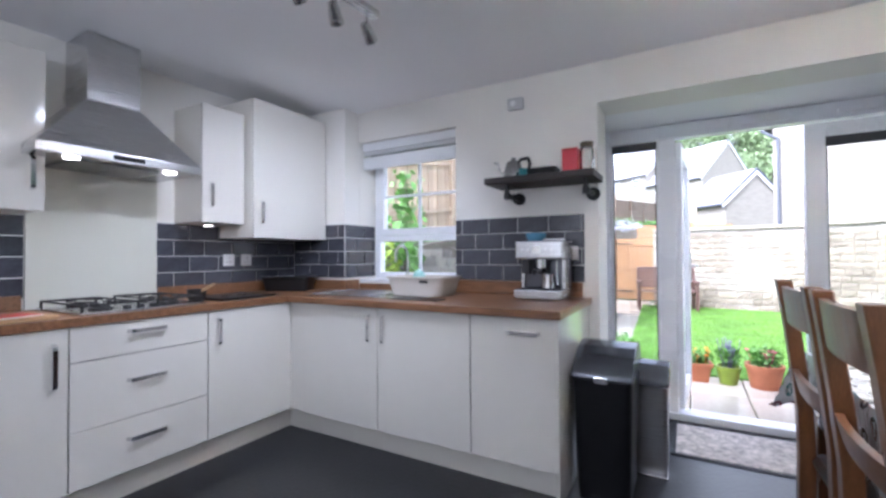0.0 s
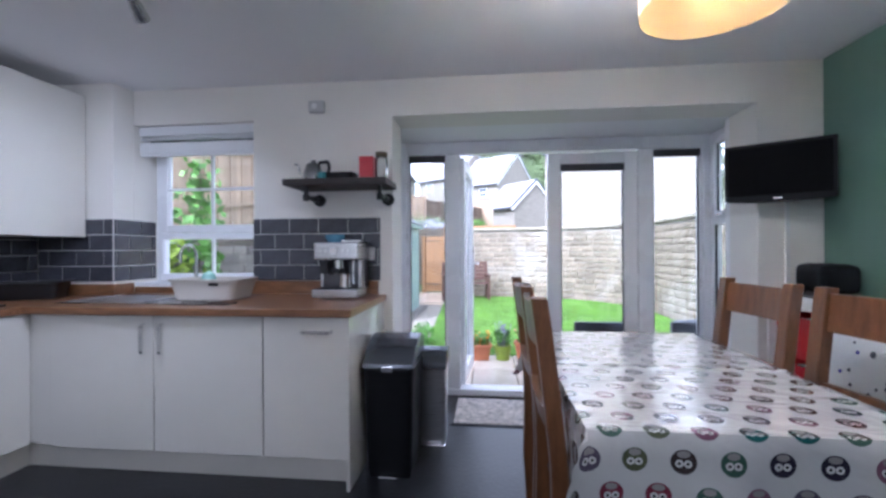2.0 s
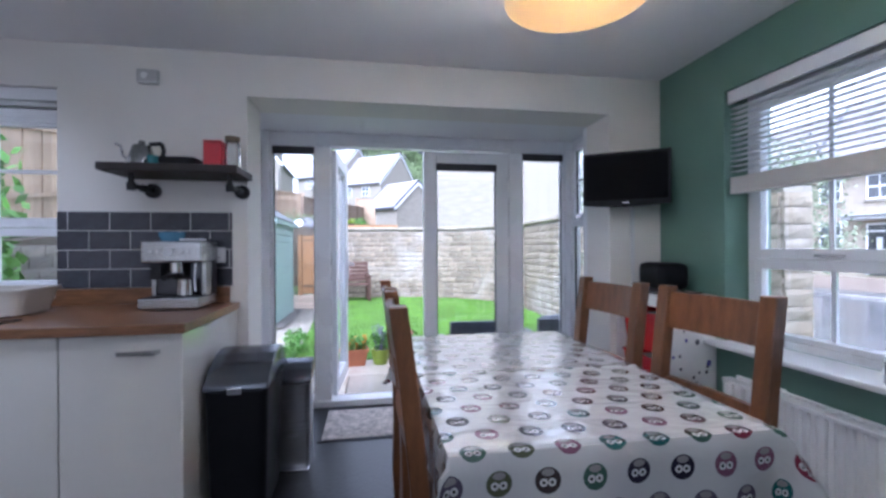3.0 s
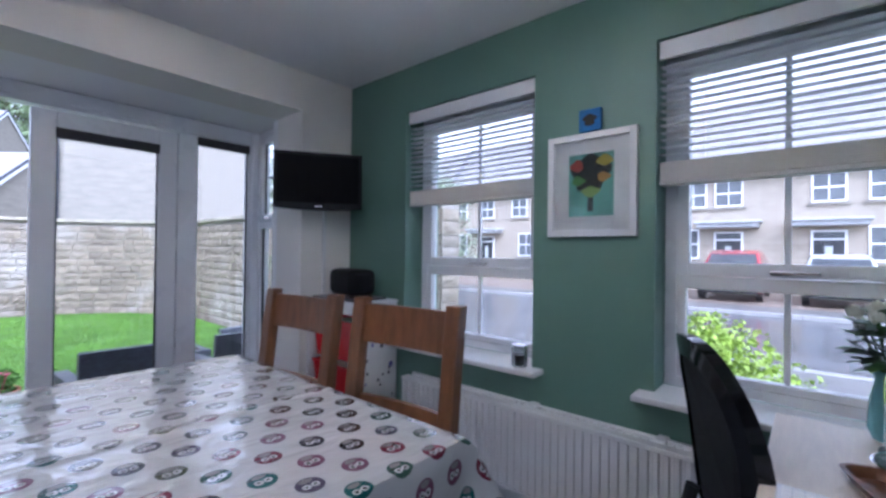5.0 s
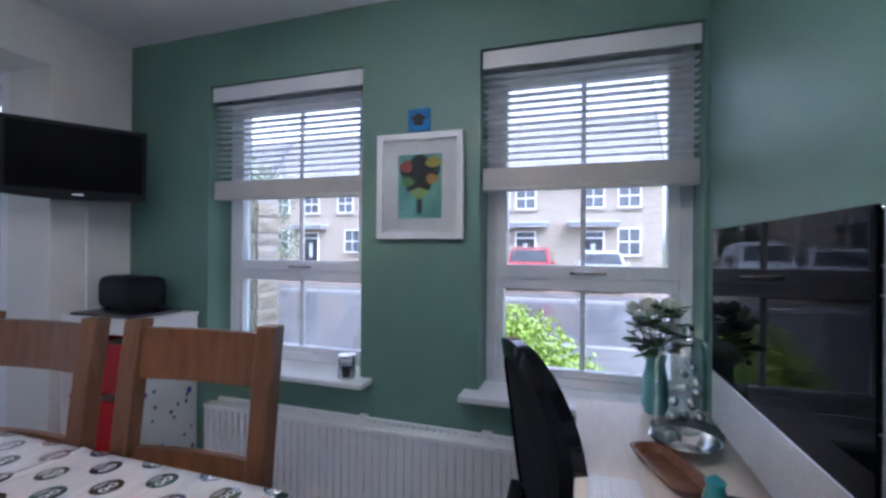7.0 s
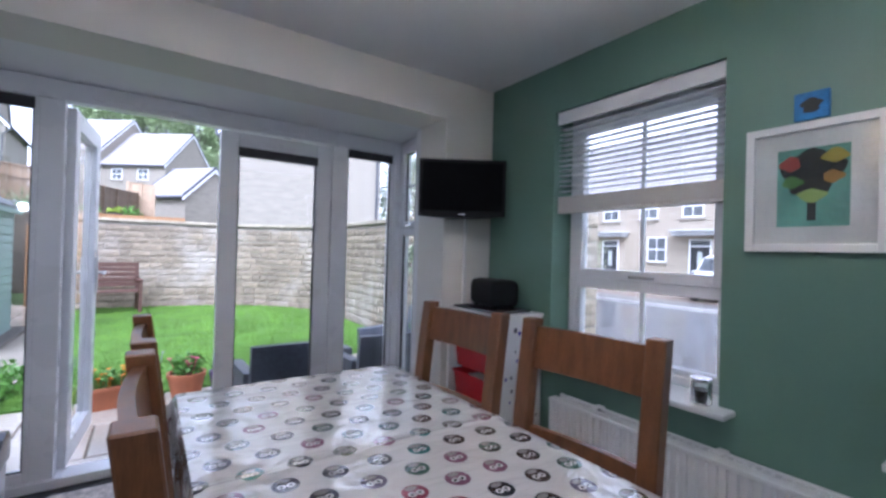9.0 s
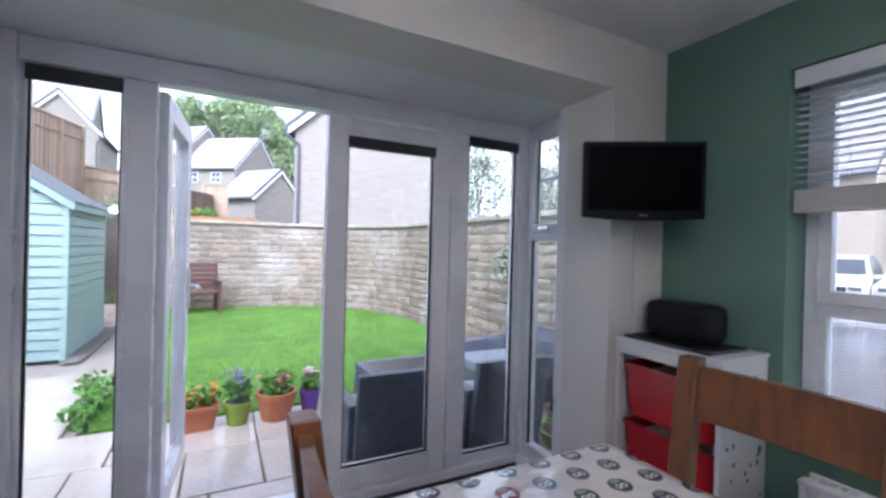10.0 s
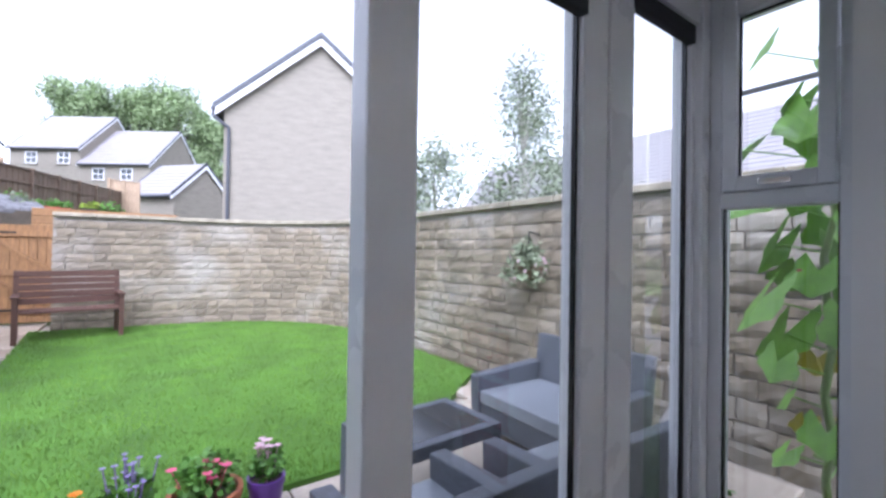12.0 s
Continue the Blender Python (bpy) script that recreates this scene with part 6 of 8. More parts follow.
for x, y, w_, m_ in ((-0.86, 15.4, 0.42, "terracotta_trough"), (-0.62, 15.55, 0.30, "terracotta_trough"), (-0.15, 15.4, 0.34, "black_planter")):
    p_ = thing("bed_planter", (x, y, 1.931), 4, "%s planter standing on the raised bed" % ("black plastic" if m_ == "black_planter" else "red terracotta"), "planter", "raised bed planters")
    part("trough", loft(bmesh.new(), [rrect_(w_ / 2 - 0.03, 0.08, 0.0), rrect_(w_ / 2, 0.10, 0.15), rrect_(w_ / 2 - 0.02, 0.08, 0.15), rrect_(w_ / 2 - 0.03, 0.07, 0.12)]), mat(m_, (0.02, 0.02, 0.02) if m_ == "black_planter" else (0.40, 0.11, 0.06), 0.6, 0, 0.15, 9), p_)
    leaf_cloud("plant", [(-w_ / 4, 0, 0.2, 0.09), (w_ / 5, 0, 0.22, 0.10)], 160, 0.06, LIME if m_ == "black_planter" else FRESH, p_, int(900 + x * 50))
rng_b = random.Random(33)
for k in range(14):
    bm = bmesh.new()
    bmesh.ops.create_icosphere(bm, subdivisions=2, radius=1)
    for v in bm.verts:
        v.co *= 1 + 0.22 * noise.noise(v.co * 1.7 + Vector((k, 0, 0)))
    rr_ = rng_b.uniform(0.10, 0.2)
    bmesh.ops.scale(bm, vec=(rr_ * 1.4, rr_, rr_ * 0.7), verts=bm.verts)
    ob = tagged(part("rock", bm, mat("grey_rock", (0.17, 0.17, 0.18), 0.9, 0, 0.35, 9, 0.6, 30)), "grey rockery stone on the raised bed", "rock", "rockery stones")
    ob.location = (-2.15 + 1.15 * (k % 5) / 4 + rng_b.uniform(-0.08, 0.08), 14.9 + 0.22 * (k // 5), 1.95 + 0.1 * (k // 5))

gate = thing("garden_gate", (-0.44, 13.12, GZ), 170, "orange stained timber gate with braces and black hinges", "gate")
for k in range(8):
    part("board", sbox(k * 0.118, 0, 0.05, k * 0.118 + 0.114, 0.02, 1.70, 0.003), GATEW, gate)
for zr in (0.2, 0.85, 1.5):
    part("ledge", sbox(0.0, 0.021, zr, 0.94, 0.05, zr + 0.10, 0.003), GATEW, gate)
for zr in (0.30, 0.95):
    bm = bmesh.new()
    prism(bm, [(0.02, zr), (0.12, zr), (0.92, zr + 0.55), (0.82, zr + 0.55)], "y", 0.021, 0.047)
    part("brace", bm, GATEW, gate)
for zr in (0.25, 1.55):
    part("strap_hinge", sbox(0.5, 0.051, zr, 0.95, 0.056, zr + 0.035, 0.001, 1), IRON, gate)
for x in (-0.11, 0.96):
    part("gate_post", sbox(x, -0.04, 0, x + 0.10, 0.06, 1.72, 0.006), GATEW, gate)

# ---- bench ----
BENCHW = mat("dark_brown_bench_stain", (0.085, 0.04, 0.028), 0.55, 0, 0.3, 8, 0.3, 50, stretch=(1, 6, 6))
be = thing("garden_bench", (-0.09, 11.55, GZ), 8, "dark brown slatted wooden garden bench", "bench")
for sx in (-0.58, 0.58):
    part("front_leg", sbox(sx - 0.03, -0.30, 0, sx + 0.03, -0.24, 0.62, 0.005), BENCHW, be)
    bm = bmesh.new()
    prism(bm, [(0.22, 0.0), (0.28, 0.0), (0.24, 0.45), (0.34, 0.98), (0.28, 0.98), (0.18, 0.45)], "x", sx - 0.03, sx + 0.03)
    part("back_leg", bm, BENCHW, be)
    part("arm", sbox(sx - 0.045, -0.33, 0.62, sx + 0.045, 0.24, 0.655, 0.006), BENCHW, be)
    part("side_rail", sbox(sx - 0.025, -0.24, 0.34, sx + 0.025, 0.20, 0.41, 0.004), BENCHW, be)
for k in range(5):
    part("seat_slat", sbox(-0.60, -0.30 + k * 0.10, 0.412, 0.60, -0.215 + k * 0.10, 0.437, 0.004), BENCHW, be)
for k in range(5):
    zz = 0.50 + k * 0.098
    yy = 0.185 + (zz - 0.45) * 0.17
    part("back_slat", sbox(-0.60, yy - 0.022, zz, 0.60, yy, zz + 0.085, 0.004), BENCHW, be)

# ---- pots ----
TERRA = mat("terracotta", (0.42, 0.15, 0.07), 0.75, 0, 0.15, 9, 0.2)


def pot(x, y, r, h, col, label, plant, seed, flowers=(), fcol=(1, 1, 1), dense=260, tall=0.16, leafm=None):
    p = thing("flower_pot", (x, y, GZ + 0.002), 0, label, "flower pot", "pots along the lawn")
    part("pot", lathe(bmesh.new(), [(r * 0.72, 0), (r * 0.95, h * 0.82), (r, h * 0.82), (r * 1.02, h), (r * 0.88, h), (r * 0.85, h * 0.86), (0, h * 0.86)], 24), col, p, smooth=True)
    part("soil", lathe(bmesh.new(), [(r * 0.84, h * 0.865), (0, h * 0.875)], 20), SOIL, p)
    leaf_cloud("plant", [(0, 0, h + tall * 0.35, r * 0.75), (r * 0.4, 0.02, h + tall * 0.6, r * 0.5), (-r * 0.4, -0.02, h + tall * 0.55, r * 0.5)], dense, 0.045, leafm or FRESH, p, seed)
    rng = random.Random(seed)
    for k in range(flowers[0] if flowers else 0):
        a, q = rng.uniform(0, math.tau), rng.uniform(0.1, 0.95) * r
        c = Vector((q * math.cos(a), q * math.sin(a), h + tall * rng.uniform(0.6, 1.15)))
        bm = bmesh.new()
        rod(bm, (c.x * 0.5, c.y * 0.5, h * 0.88), c, 0.003, seg=5)
        for m_ in range(9):
            b = m_ * math.tau / 9
            d = Vector((math.cos(b), math.sin(b), 0.35)) * flowers[1]
            s = Vector((-math.sin(b), math.cos(b), 0)) * flowers[1] * 0.45
            bm.faces.new([bm.verts.new(v) for v in (c, c + d * 0.6 + s, c + d, c + d * 0.6 - s)])
        part("flower", bm, fcol, p)
    return p


ORANGE = mat("marigold", (0.80, 0.24, 0.01), 0.6, 0, 0.2, 30)
PINK = mat("pink_petal", (0.62, 0.10, 0.20), 0.6, 0, 0.2, 30)
LAV = mat("lavender_petal", (0.26, 0.20, 0.42), 0.6, 0, 0.2, 30)
PALEP = mat("pale_pink_petal", (0.62, 0.42, 0.48), 0.6, 0, 0.2, 30)
tr2 = thing("flower_trough", (0.37, 5.42, GZ + 0.002), 8, "terracotta trough of orange marigolds", "flower pot", "pots along the lawn")
part("trough", loft(bmesh.new(), [rrect(0.13, 0.075, 0, 0.02), rrect(0.155, 0.095, 0.155, 0.02), rrect(0.17, 0.11, 0.157, 0.02), rrect(0.17, 0.11, 0.185, 0.02), rrect(0.15, 0.09, 0.184, 0.02), rrect(0.15, 0.09, 0.165, 0.02)]), TERRA, tr2, smooth=True)
leaf_cloud("plant", [(-0.09, 0, 0.21, 0.08), (0.0, 0, 0.22, 0.09), (0.09, 0, 0.21, 0.08)], 420, 0.045, FRESH, tr2, 77)
rng0 = random.Random(5)
for k in range(17):
    c = Vector((rng0.uniform(-0.15, 0.15), rng0.uniform(-0.08, 0.08), rng0.uniform(0.24, 0.32)))
    bm = bmesh.new()
    rod(bm, (c.x, c.y, 0.18), c, 0.003, seg=5)
    for ring, n_ in ((0.026, 10), (0.018, 8), (0.010, 6)):
        for m_ in range(n_):
            b = m_ * math.tau / n_ + ring * 40
            d = Vector((math.cos(b), math.sin(b), 0.9 - ring * 25)) * ring
            s = Vector((-math.sin(b), math.cos(b), 0)) * ring * 0.5
            bm.faces.new([bm.verts.new(v) for v in (c, c + d * 0.7 + s, c + d, c + d * 0.7 - s)])
    part("flower", bm, ORANGE, tr2)
pot(0.675, 5.43, 0.105, 0.17, mat("lime_glaze", (0.22, 0.30, 0.03), 0.35), "lime green pot of lavender", None, 31, (22, 0.014), LAV, 300, 0.24)
pot(0.96, 5.42, 0.155, 0.22, TERRA, "round terracotta pot of pink flowers", None, 32, (14, 0.024), PINK, 380, 0.12)
pot(1.235, 5.46, 0.09, 0.19, mat("purple_glaze", (0.13, 0.05, 0.28), 0.35), "purple pot of pale pink flowers", None, 33, (12, 0.02), PALEP, 240, 0.15)
pot(2.80, 4.05, 0.19, 0.12, mat("olive_glaze", (0.28, 0.36, 0.12), 0.35), "wide olive green planter by the bay", None, 34, (), None, 90, 0.10)
edge = thing("border_plant", (-0.42, 6.35, GZ), 0, "low green border plant at the lawn's edge", "plant")
part("stem", rod(bmesh.new(), (0, 0, 0), (0, 0, 0.15), 0.008, seg=6), BARK, edge)
leaf_cloud("foliage", [(0, 0, 0.14, 0.13), (0.05, -0.25, 0.1, 0.11), (0.0, -0.5, 0.08, 0.10)], 420, 0.06, FRESH, edge, 41)

# ---- rattan furniture ----
RATTAN = mat("grey_rattan", (0.11, 0.12, 0.145), 0.45, 0, 0.35, 30, 0.9, 120, stretch=(1, 1, 3))
SEATW = mat("grey_slat_seat", (0.26, 0.28, 0.31), 0.35, 0, 0.15, 20, 0.3, 90)


def rattan_seat(name, x, y, turn, w, label, group=""):
    """Low seat with arms, facing -y at turn 0, its origin in the middle of the seat."""
    c = thing(name, (x, y, GZ), turn, label, "garden seat", group)
    d = 0.31
    part("seat", sbox(-w / 2, -d, 0.27, w / 2, d - 0.02, 0.36, 0.012), SEATW, c, "pale grey woven seat")
    part("front_panel", sbox(-w / 2, -d + 0.01, 0.12, w / 2, -d + 0.05, 0.269, 0.008), RATTAN, c)
    bm = bmesh.new()
    prism(bm, [(d - 0.05, 0.12), (d, 0.12), (d + 0.08, 0.70), (d + 0.02, 0.70)], "x", -w / 2 - 0.06, w / 2 + 0.06)
    part("backrest", soft(bm, 0.012), RATTAN, c)
    for s in (-1, 1):
        a, b = sorted((s * w / 2, s * (w / 2 + 0.09)))
        bm = bmesh.new()
        prism(bm, [(-d, 0.10), (d - 0.06, 0.10), (d - 0.02, 0.50), (-d - 0.02, 0.46)], "x", a + 0.0005, b)
        part("arm", soft(bm, 0.012), RATTAN, c)
        for yy in (-d + 0.03, d - 0.06):
            part("leg", sbox((a + b) / 2 - 0.03, yy - 0.03, 0, (a + b) / 2 + 0.03, yy + 0.03, 0.0995, 0.004), RATTAN, c)
    return c


rattan_seat("garden_armchair", 1.52, 4.42, 180, 0.44, "grey rattan garden armchair with its back to the bay", "rattan garden set").scale = (1, 1, 0.98)
rattan_seat("garden_sofa", 2.98, 5.08, -92, 0.84, "grey rattan two-seat garden sofa by the wall", "rattan garden set")
rattan_seat("garden_armchair", 2.30, 4.36, 178, 0.44, "grey rattan garden armchair with its back to the bay", "rattan garden set")
ct = thing("garden_table", (1.97, 5.16, GZ), 2, "low grey rattan coffee table with a dark glass top", "table", "rattan garden set")
part("frame", soft(boxes((-0.36, -0.25, 0.33, -0.30, 0.25, 0.40), (0.30, -0.25, 0.33, 0.36, 0.25, 0.40), (-0.30, -0.25, 0.33, 0.30, -0.19, 0.40), (-0.30, 0.19, 0.33, 0.30, 0.25, 0.40)), 0.006), RATTAN, ct)
part("glass_top", sbox(-0.299, -0.189, 0.385, 0.299, 0.189, 0.398, 0.002), mat("wet_dark_glass", (0.03, 0.035, 0.045), 0.15, 0, 0.2, 20), ct)
for sx in (-0.33, 0.33):
    for sy in (-0.22, 0.22):
        part("leg", sbox(sx - 0.03, sy - 0.03, 0, sx + 0.03, sy + 0.03, 0.3295, 0.004), RATTAN, ct)

# ---- chiminea, tall plant, hanging basket ----
CLAY = mat("whitewashed_clay", (0.58, 0.55, 0.50), 0.8, 0, 0.15, 7, 0.3)
chm = thing("chiminea", (3.20, 4.36, GZ), 0, "whitewashed clay chiminea on an iron stand", "chiminea")
bm = lathe(bmesh.new(), [(0.06, 0.14), (0.13, 0.18), (0.165, 0.28), (0.15, 0.40), (0.085, 0.50), (0.07, 0.66), (0.095, 0.70), (0.095, 0.72), (0.06, 0.72), (0.055, 0.55), (0.0, 0.5)], 28)
part("bowl", bm, CLAY, chm, smooth=True)
part("mouth", rod(bmesh.new(), (-0.10, -0.06, 0.30), (-0.175, -0.105, 0.30), 0.075, 0.07, seg=20), BLACK, chm, "black fire opening")
ring = bmesh.new()
lathe(ring, [(0.070, 0.0), (0.085, 0.008), (0.10, 0.0), (0.085, -0.008), (0.070, 0.0)], 22)
bmesh.ops.transform(ring, matrix=look((-0.178, -0.107, 0.30), (-0.4, -0.24, 0.30)), verts=ring.verts)
part("mouth_rim", ring, CLAY, chm, smooth=True)
lid_ = lathe(bmesh.new(), [(0.10, 0.7205), (0.10, 0.735), (0.03, 0.755), (0.016, 0.758), (0.016, 0.775), (0.0, 0.778)], 24)
part("lid", lid_, CLAY, chm, smooth=True)
bm = bmesh.new()
for k in range(3):
    a = k * math.tau / 3 + 0.4
    rod(bm, (0.10 * math.cos(a), 0.10 * math.sin(a), 0.17), (0.15 * math.cos(a), 0.15 * math.sin(a), 0.0), 0.010, seg=8)
part("stand", bm, IRON, chm)
chm.scale = (0.82, 0.82, 0.95)

BIGLEAF = mat("broad_leaf", (0.20, 0.40, 0.06), 0.5, 0, 0.3, 14, 0.3, 60)
hp = thing("tall_plant", (3.05, 3.68, GZ), 0, "tall broad-leaved hollyhock with pink flowers and yellowing leaves", "plant")
stalk = bmesh.new()
spine = [Vector((0.05 * math.sin(k * 0.9), 0.02 * k % 0.05, k * 0.19)) for k in range(12)]
for a, b in zip(spine, spine[1:]):
    rod(stalk, a, b, 0.016 - 0.001 * a.z, 0.0155 - 0.001 * b.z, 8)
part("stalk", stalk, mat("green_stalk", (0.20, 0.28, 0.08), 0.6), hp, smooth=True)
rng1 = random.Random(14)
for k in range(36):
    z = 0.40 + k * 0.050
    a = k * 2.4
    c0 = Vector((0.05 * math.sin(z / 0.19 * 0.9), 0.02, z))
    reach = rng1.uniform(0.10, 0.36) * (1.1 - 0.2 * z / 2)
    out_ = Vector((math.cos(a), math.sin(a), 0.25))
    c = c0 + out_ * reach
    r = rng1.uniform(0.14, 0.23) * (1.1 - 0.20 * z) * (0.5 if z < 0.95 else 1)
    side_ = Vector((-math.sin(a), math.cos(a), rng1.uniform(-0.3, 0.3))).normalized()
    fwd = Vector((math.cos(a), math.sin(a), rng1.uniform(-2.4, -0.7))).normalized()
    up = side_.cross(fwd)
    bm = bmesh.new()
    mid = bm.verts.new(c)
    ringv = []
    for q in range(15):
        b = radians(-150 + q * 300 / 14)
        lob = r * (0.88 + 0.13 * math.cos(5 * b))
        ringv.append(bm.verts.new(c + fwd * lob * math.cos(b) + side_ * lob * math.sin(b) + up * 0.25 * lob * abs(math.sin(b)) * 0.6))
    for v1, v2 in zip(ringv, ringv[1:]):
        bm.faces.new((mid, v1, v2))
    rod(bm, c0, c, 0.004, 0.003, 5, False)
    part("leaf", bm, mat("yellowing_leaf", (0.42, 0.36, 0.04), 0.6) if k in (3, 5, 8) else BIGLEAF, hp)
for zz, a in ((1.05, 3.6), (1.25, 2.5), (0.95, 4.4)):
    c = Vector((0.13 * math.cos(a), 0.13 * math.sin(a), zz))
    bm = bmesh.new()
    for q in range(6):
        b = q * math.tau / 6
        d = Vector((-0.3, math.cos(b), math.sin(b))) * 0.04
        s = Vector((0, -math.sin(b), math.cos(b))) * 0.022
        bm.faces.new([bm.verts.new(v) for v in (c, c + d * 0.6 + s, c + d, c + d * 0.6 - s)])
    part("flower", bm, PINK, hp)
hb = thing("hanging_basket", (3.74, 6.05, 1.12), 0, "wall basket of trailing green and pink flowers", "basket")
part("basket", lathe(bmesh.new(), [(0.03, -0.16), (0.12, -0.10), (0.15, 0.0), (0.14, 0.0), (0.0, -0.05)], 18), mat("coir", (0.14, 0.09, 0.05), 0.95), hb, smooth=True)
leaf_cloud("foliage", [(0, 0, 0.05, 0.17), (-0.1, 0.12, -0.04, 0.13), (-0.1, -0.12, -0.05, 0.13), (0, 0, 0.16, 0.12)], 520, 0.055, LEAFB, hb, 61, 0.6)
for k in range(18):
    a = k * 2.4
    c = Vector((0.16 * math.cos(a), 0.18 * math.sin(a), 0.10 - 0.012 * k))
    bm = bmesh.new()
    for q in range(5):
        b = q * math.tau / 5
        d = Vector((-0.4, math.cos(b), math.sin(b))) * 0.022
        s = Vector((0, -math.sin(b), math.cos(b))) * 0.012
        bm.faces.new([bm.verts.new(v) for v in (c, c + d * 0.6 + s, c + d, c + d * 0.6 - s)])
    part("flower", bm, PALEP, hb)
part("bracket", tube(bmesh.new(), [(0.16, 0, 0.30), (0.0, 0, 0.33), (0.0, 0, 0.0)], 0.008), IRON, hb)

# ---- houses ----
HSTONE = mat("pale_house_stone", (0.255, 0.23, 0.19), 0.9, 0, 0.16, 2.5, 0.5, 16, stretch=(1, 1, 3.5))
# house stone again, warmer and paler, brightness of the street fronts put into colour
STONE_LIT = mat("brightened_buff_stone", (0.36, 0.31, 0.245), 0.9, 0, 0.2, 2.5, 0.5, 16, stretch=(1, 1, 3.5))
HTILE = mat("blue_grey_roof_tiles", (0.27, 0.255, 0.26), 0.6, 0, 0.12, 1.5, 0.2, 30)
VERGEM = mat("dark_verge", (0.07, 0.075, 0.09), 0.6, 0, 0.1, 5)
DARKGLASS = mat("dark_window_pane", (0.11, 0.12, 0.13), 0.06, 0, 0.3, 2)
DOORM = mat("charcoal_door", (0.03, 0.032, 0.036), 0.35)


def far_window(parent, x, z, w, h):
    """Two-over-two sash window on a front that faces -y at y = 0."""
    f = part("window", soft(boxes((x - w / 2, -0.05, z, x - w / 2 + 0.07, -0.005, z + h), (x + w / 2 - 0.07, -0.05, z, x + w / 2, -0.005, z + h), (x - w / 2 + 0.07, -0.05, z, x + w / 2 - 0.07, -0.005, z + 0.07), (x - w / 2 + 0.07, -0.05, z + h - 0.07, x + w / 2 - 0.07, -0.005, z + h), (x - w / 2 + 0.07, -0.045, z + h / 2 - 0.035, x + w / 2 - 0.07, -0.006, z + h / 2 + 0.035), (x - 0.02, -0.04, z + 0.07, x + 0.02, -0.007, z + h / 2 - 0.035), (x - 0.02, -0.04, z + h / 2 + 0.035, x + 0.02, -0.007, z + h - 0.07)), 0.004, 1), UPVC, parent)
    part("pane", boxes((x - w / 2 + 0.07, -0.02, z + 0.07, x + w / 2 - 0.07, -0.012, z + h - 0.07)), DARKGLASS, f)
    part("stone_sill", boxes((x - w / 2 - 0.1, -0.10, z - 0.12, x + w / 2 + 0.1, -0.003, z - 0.002)), HSTONE, f)


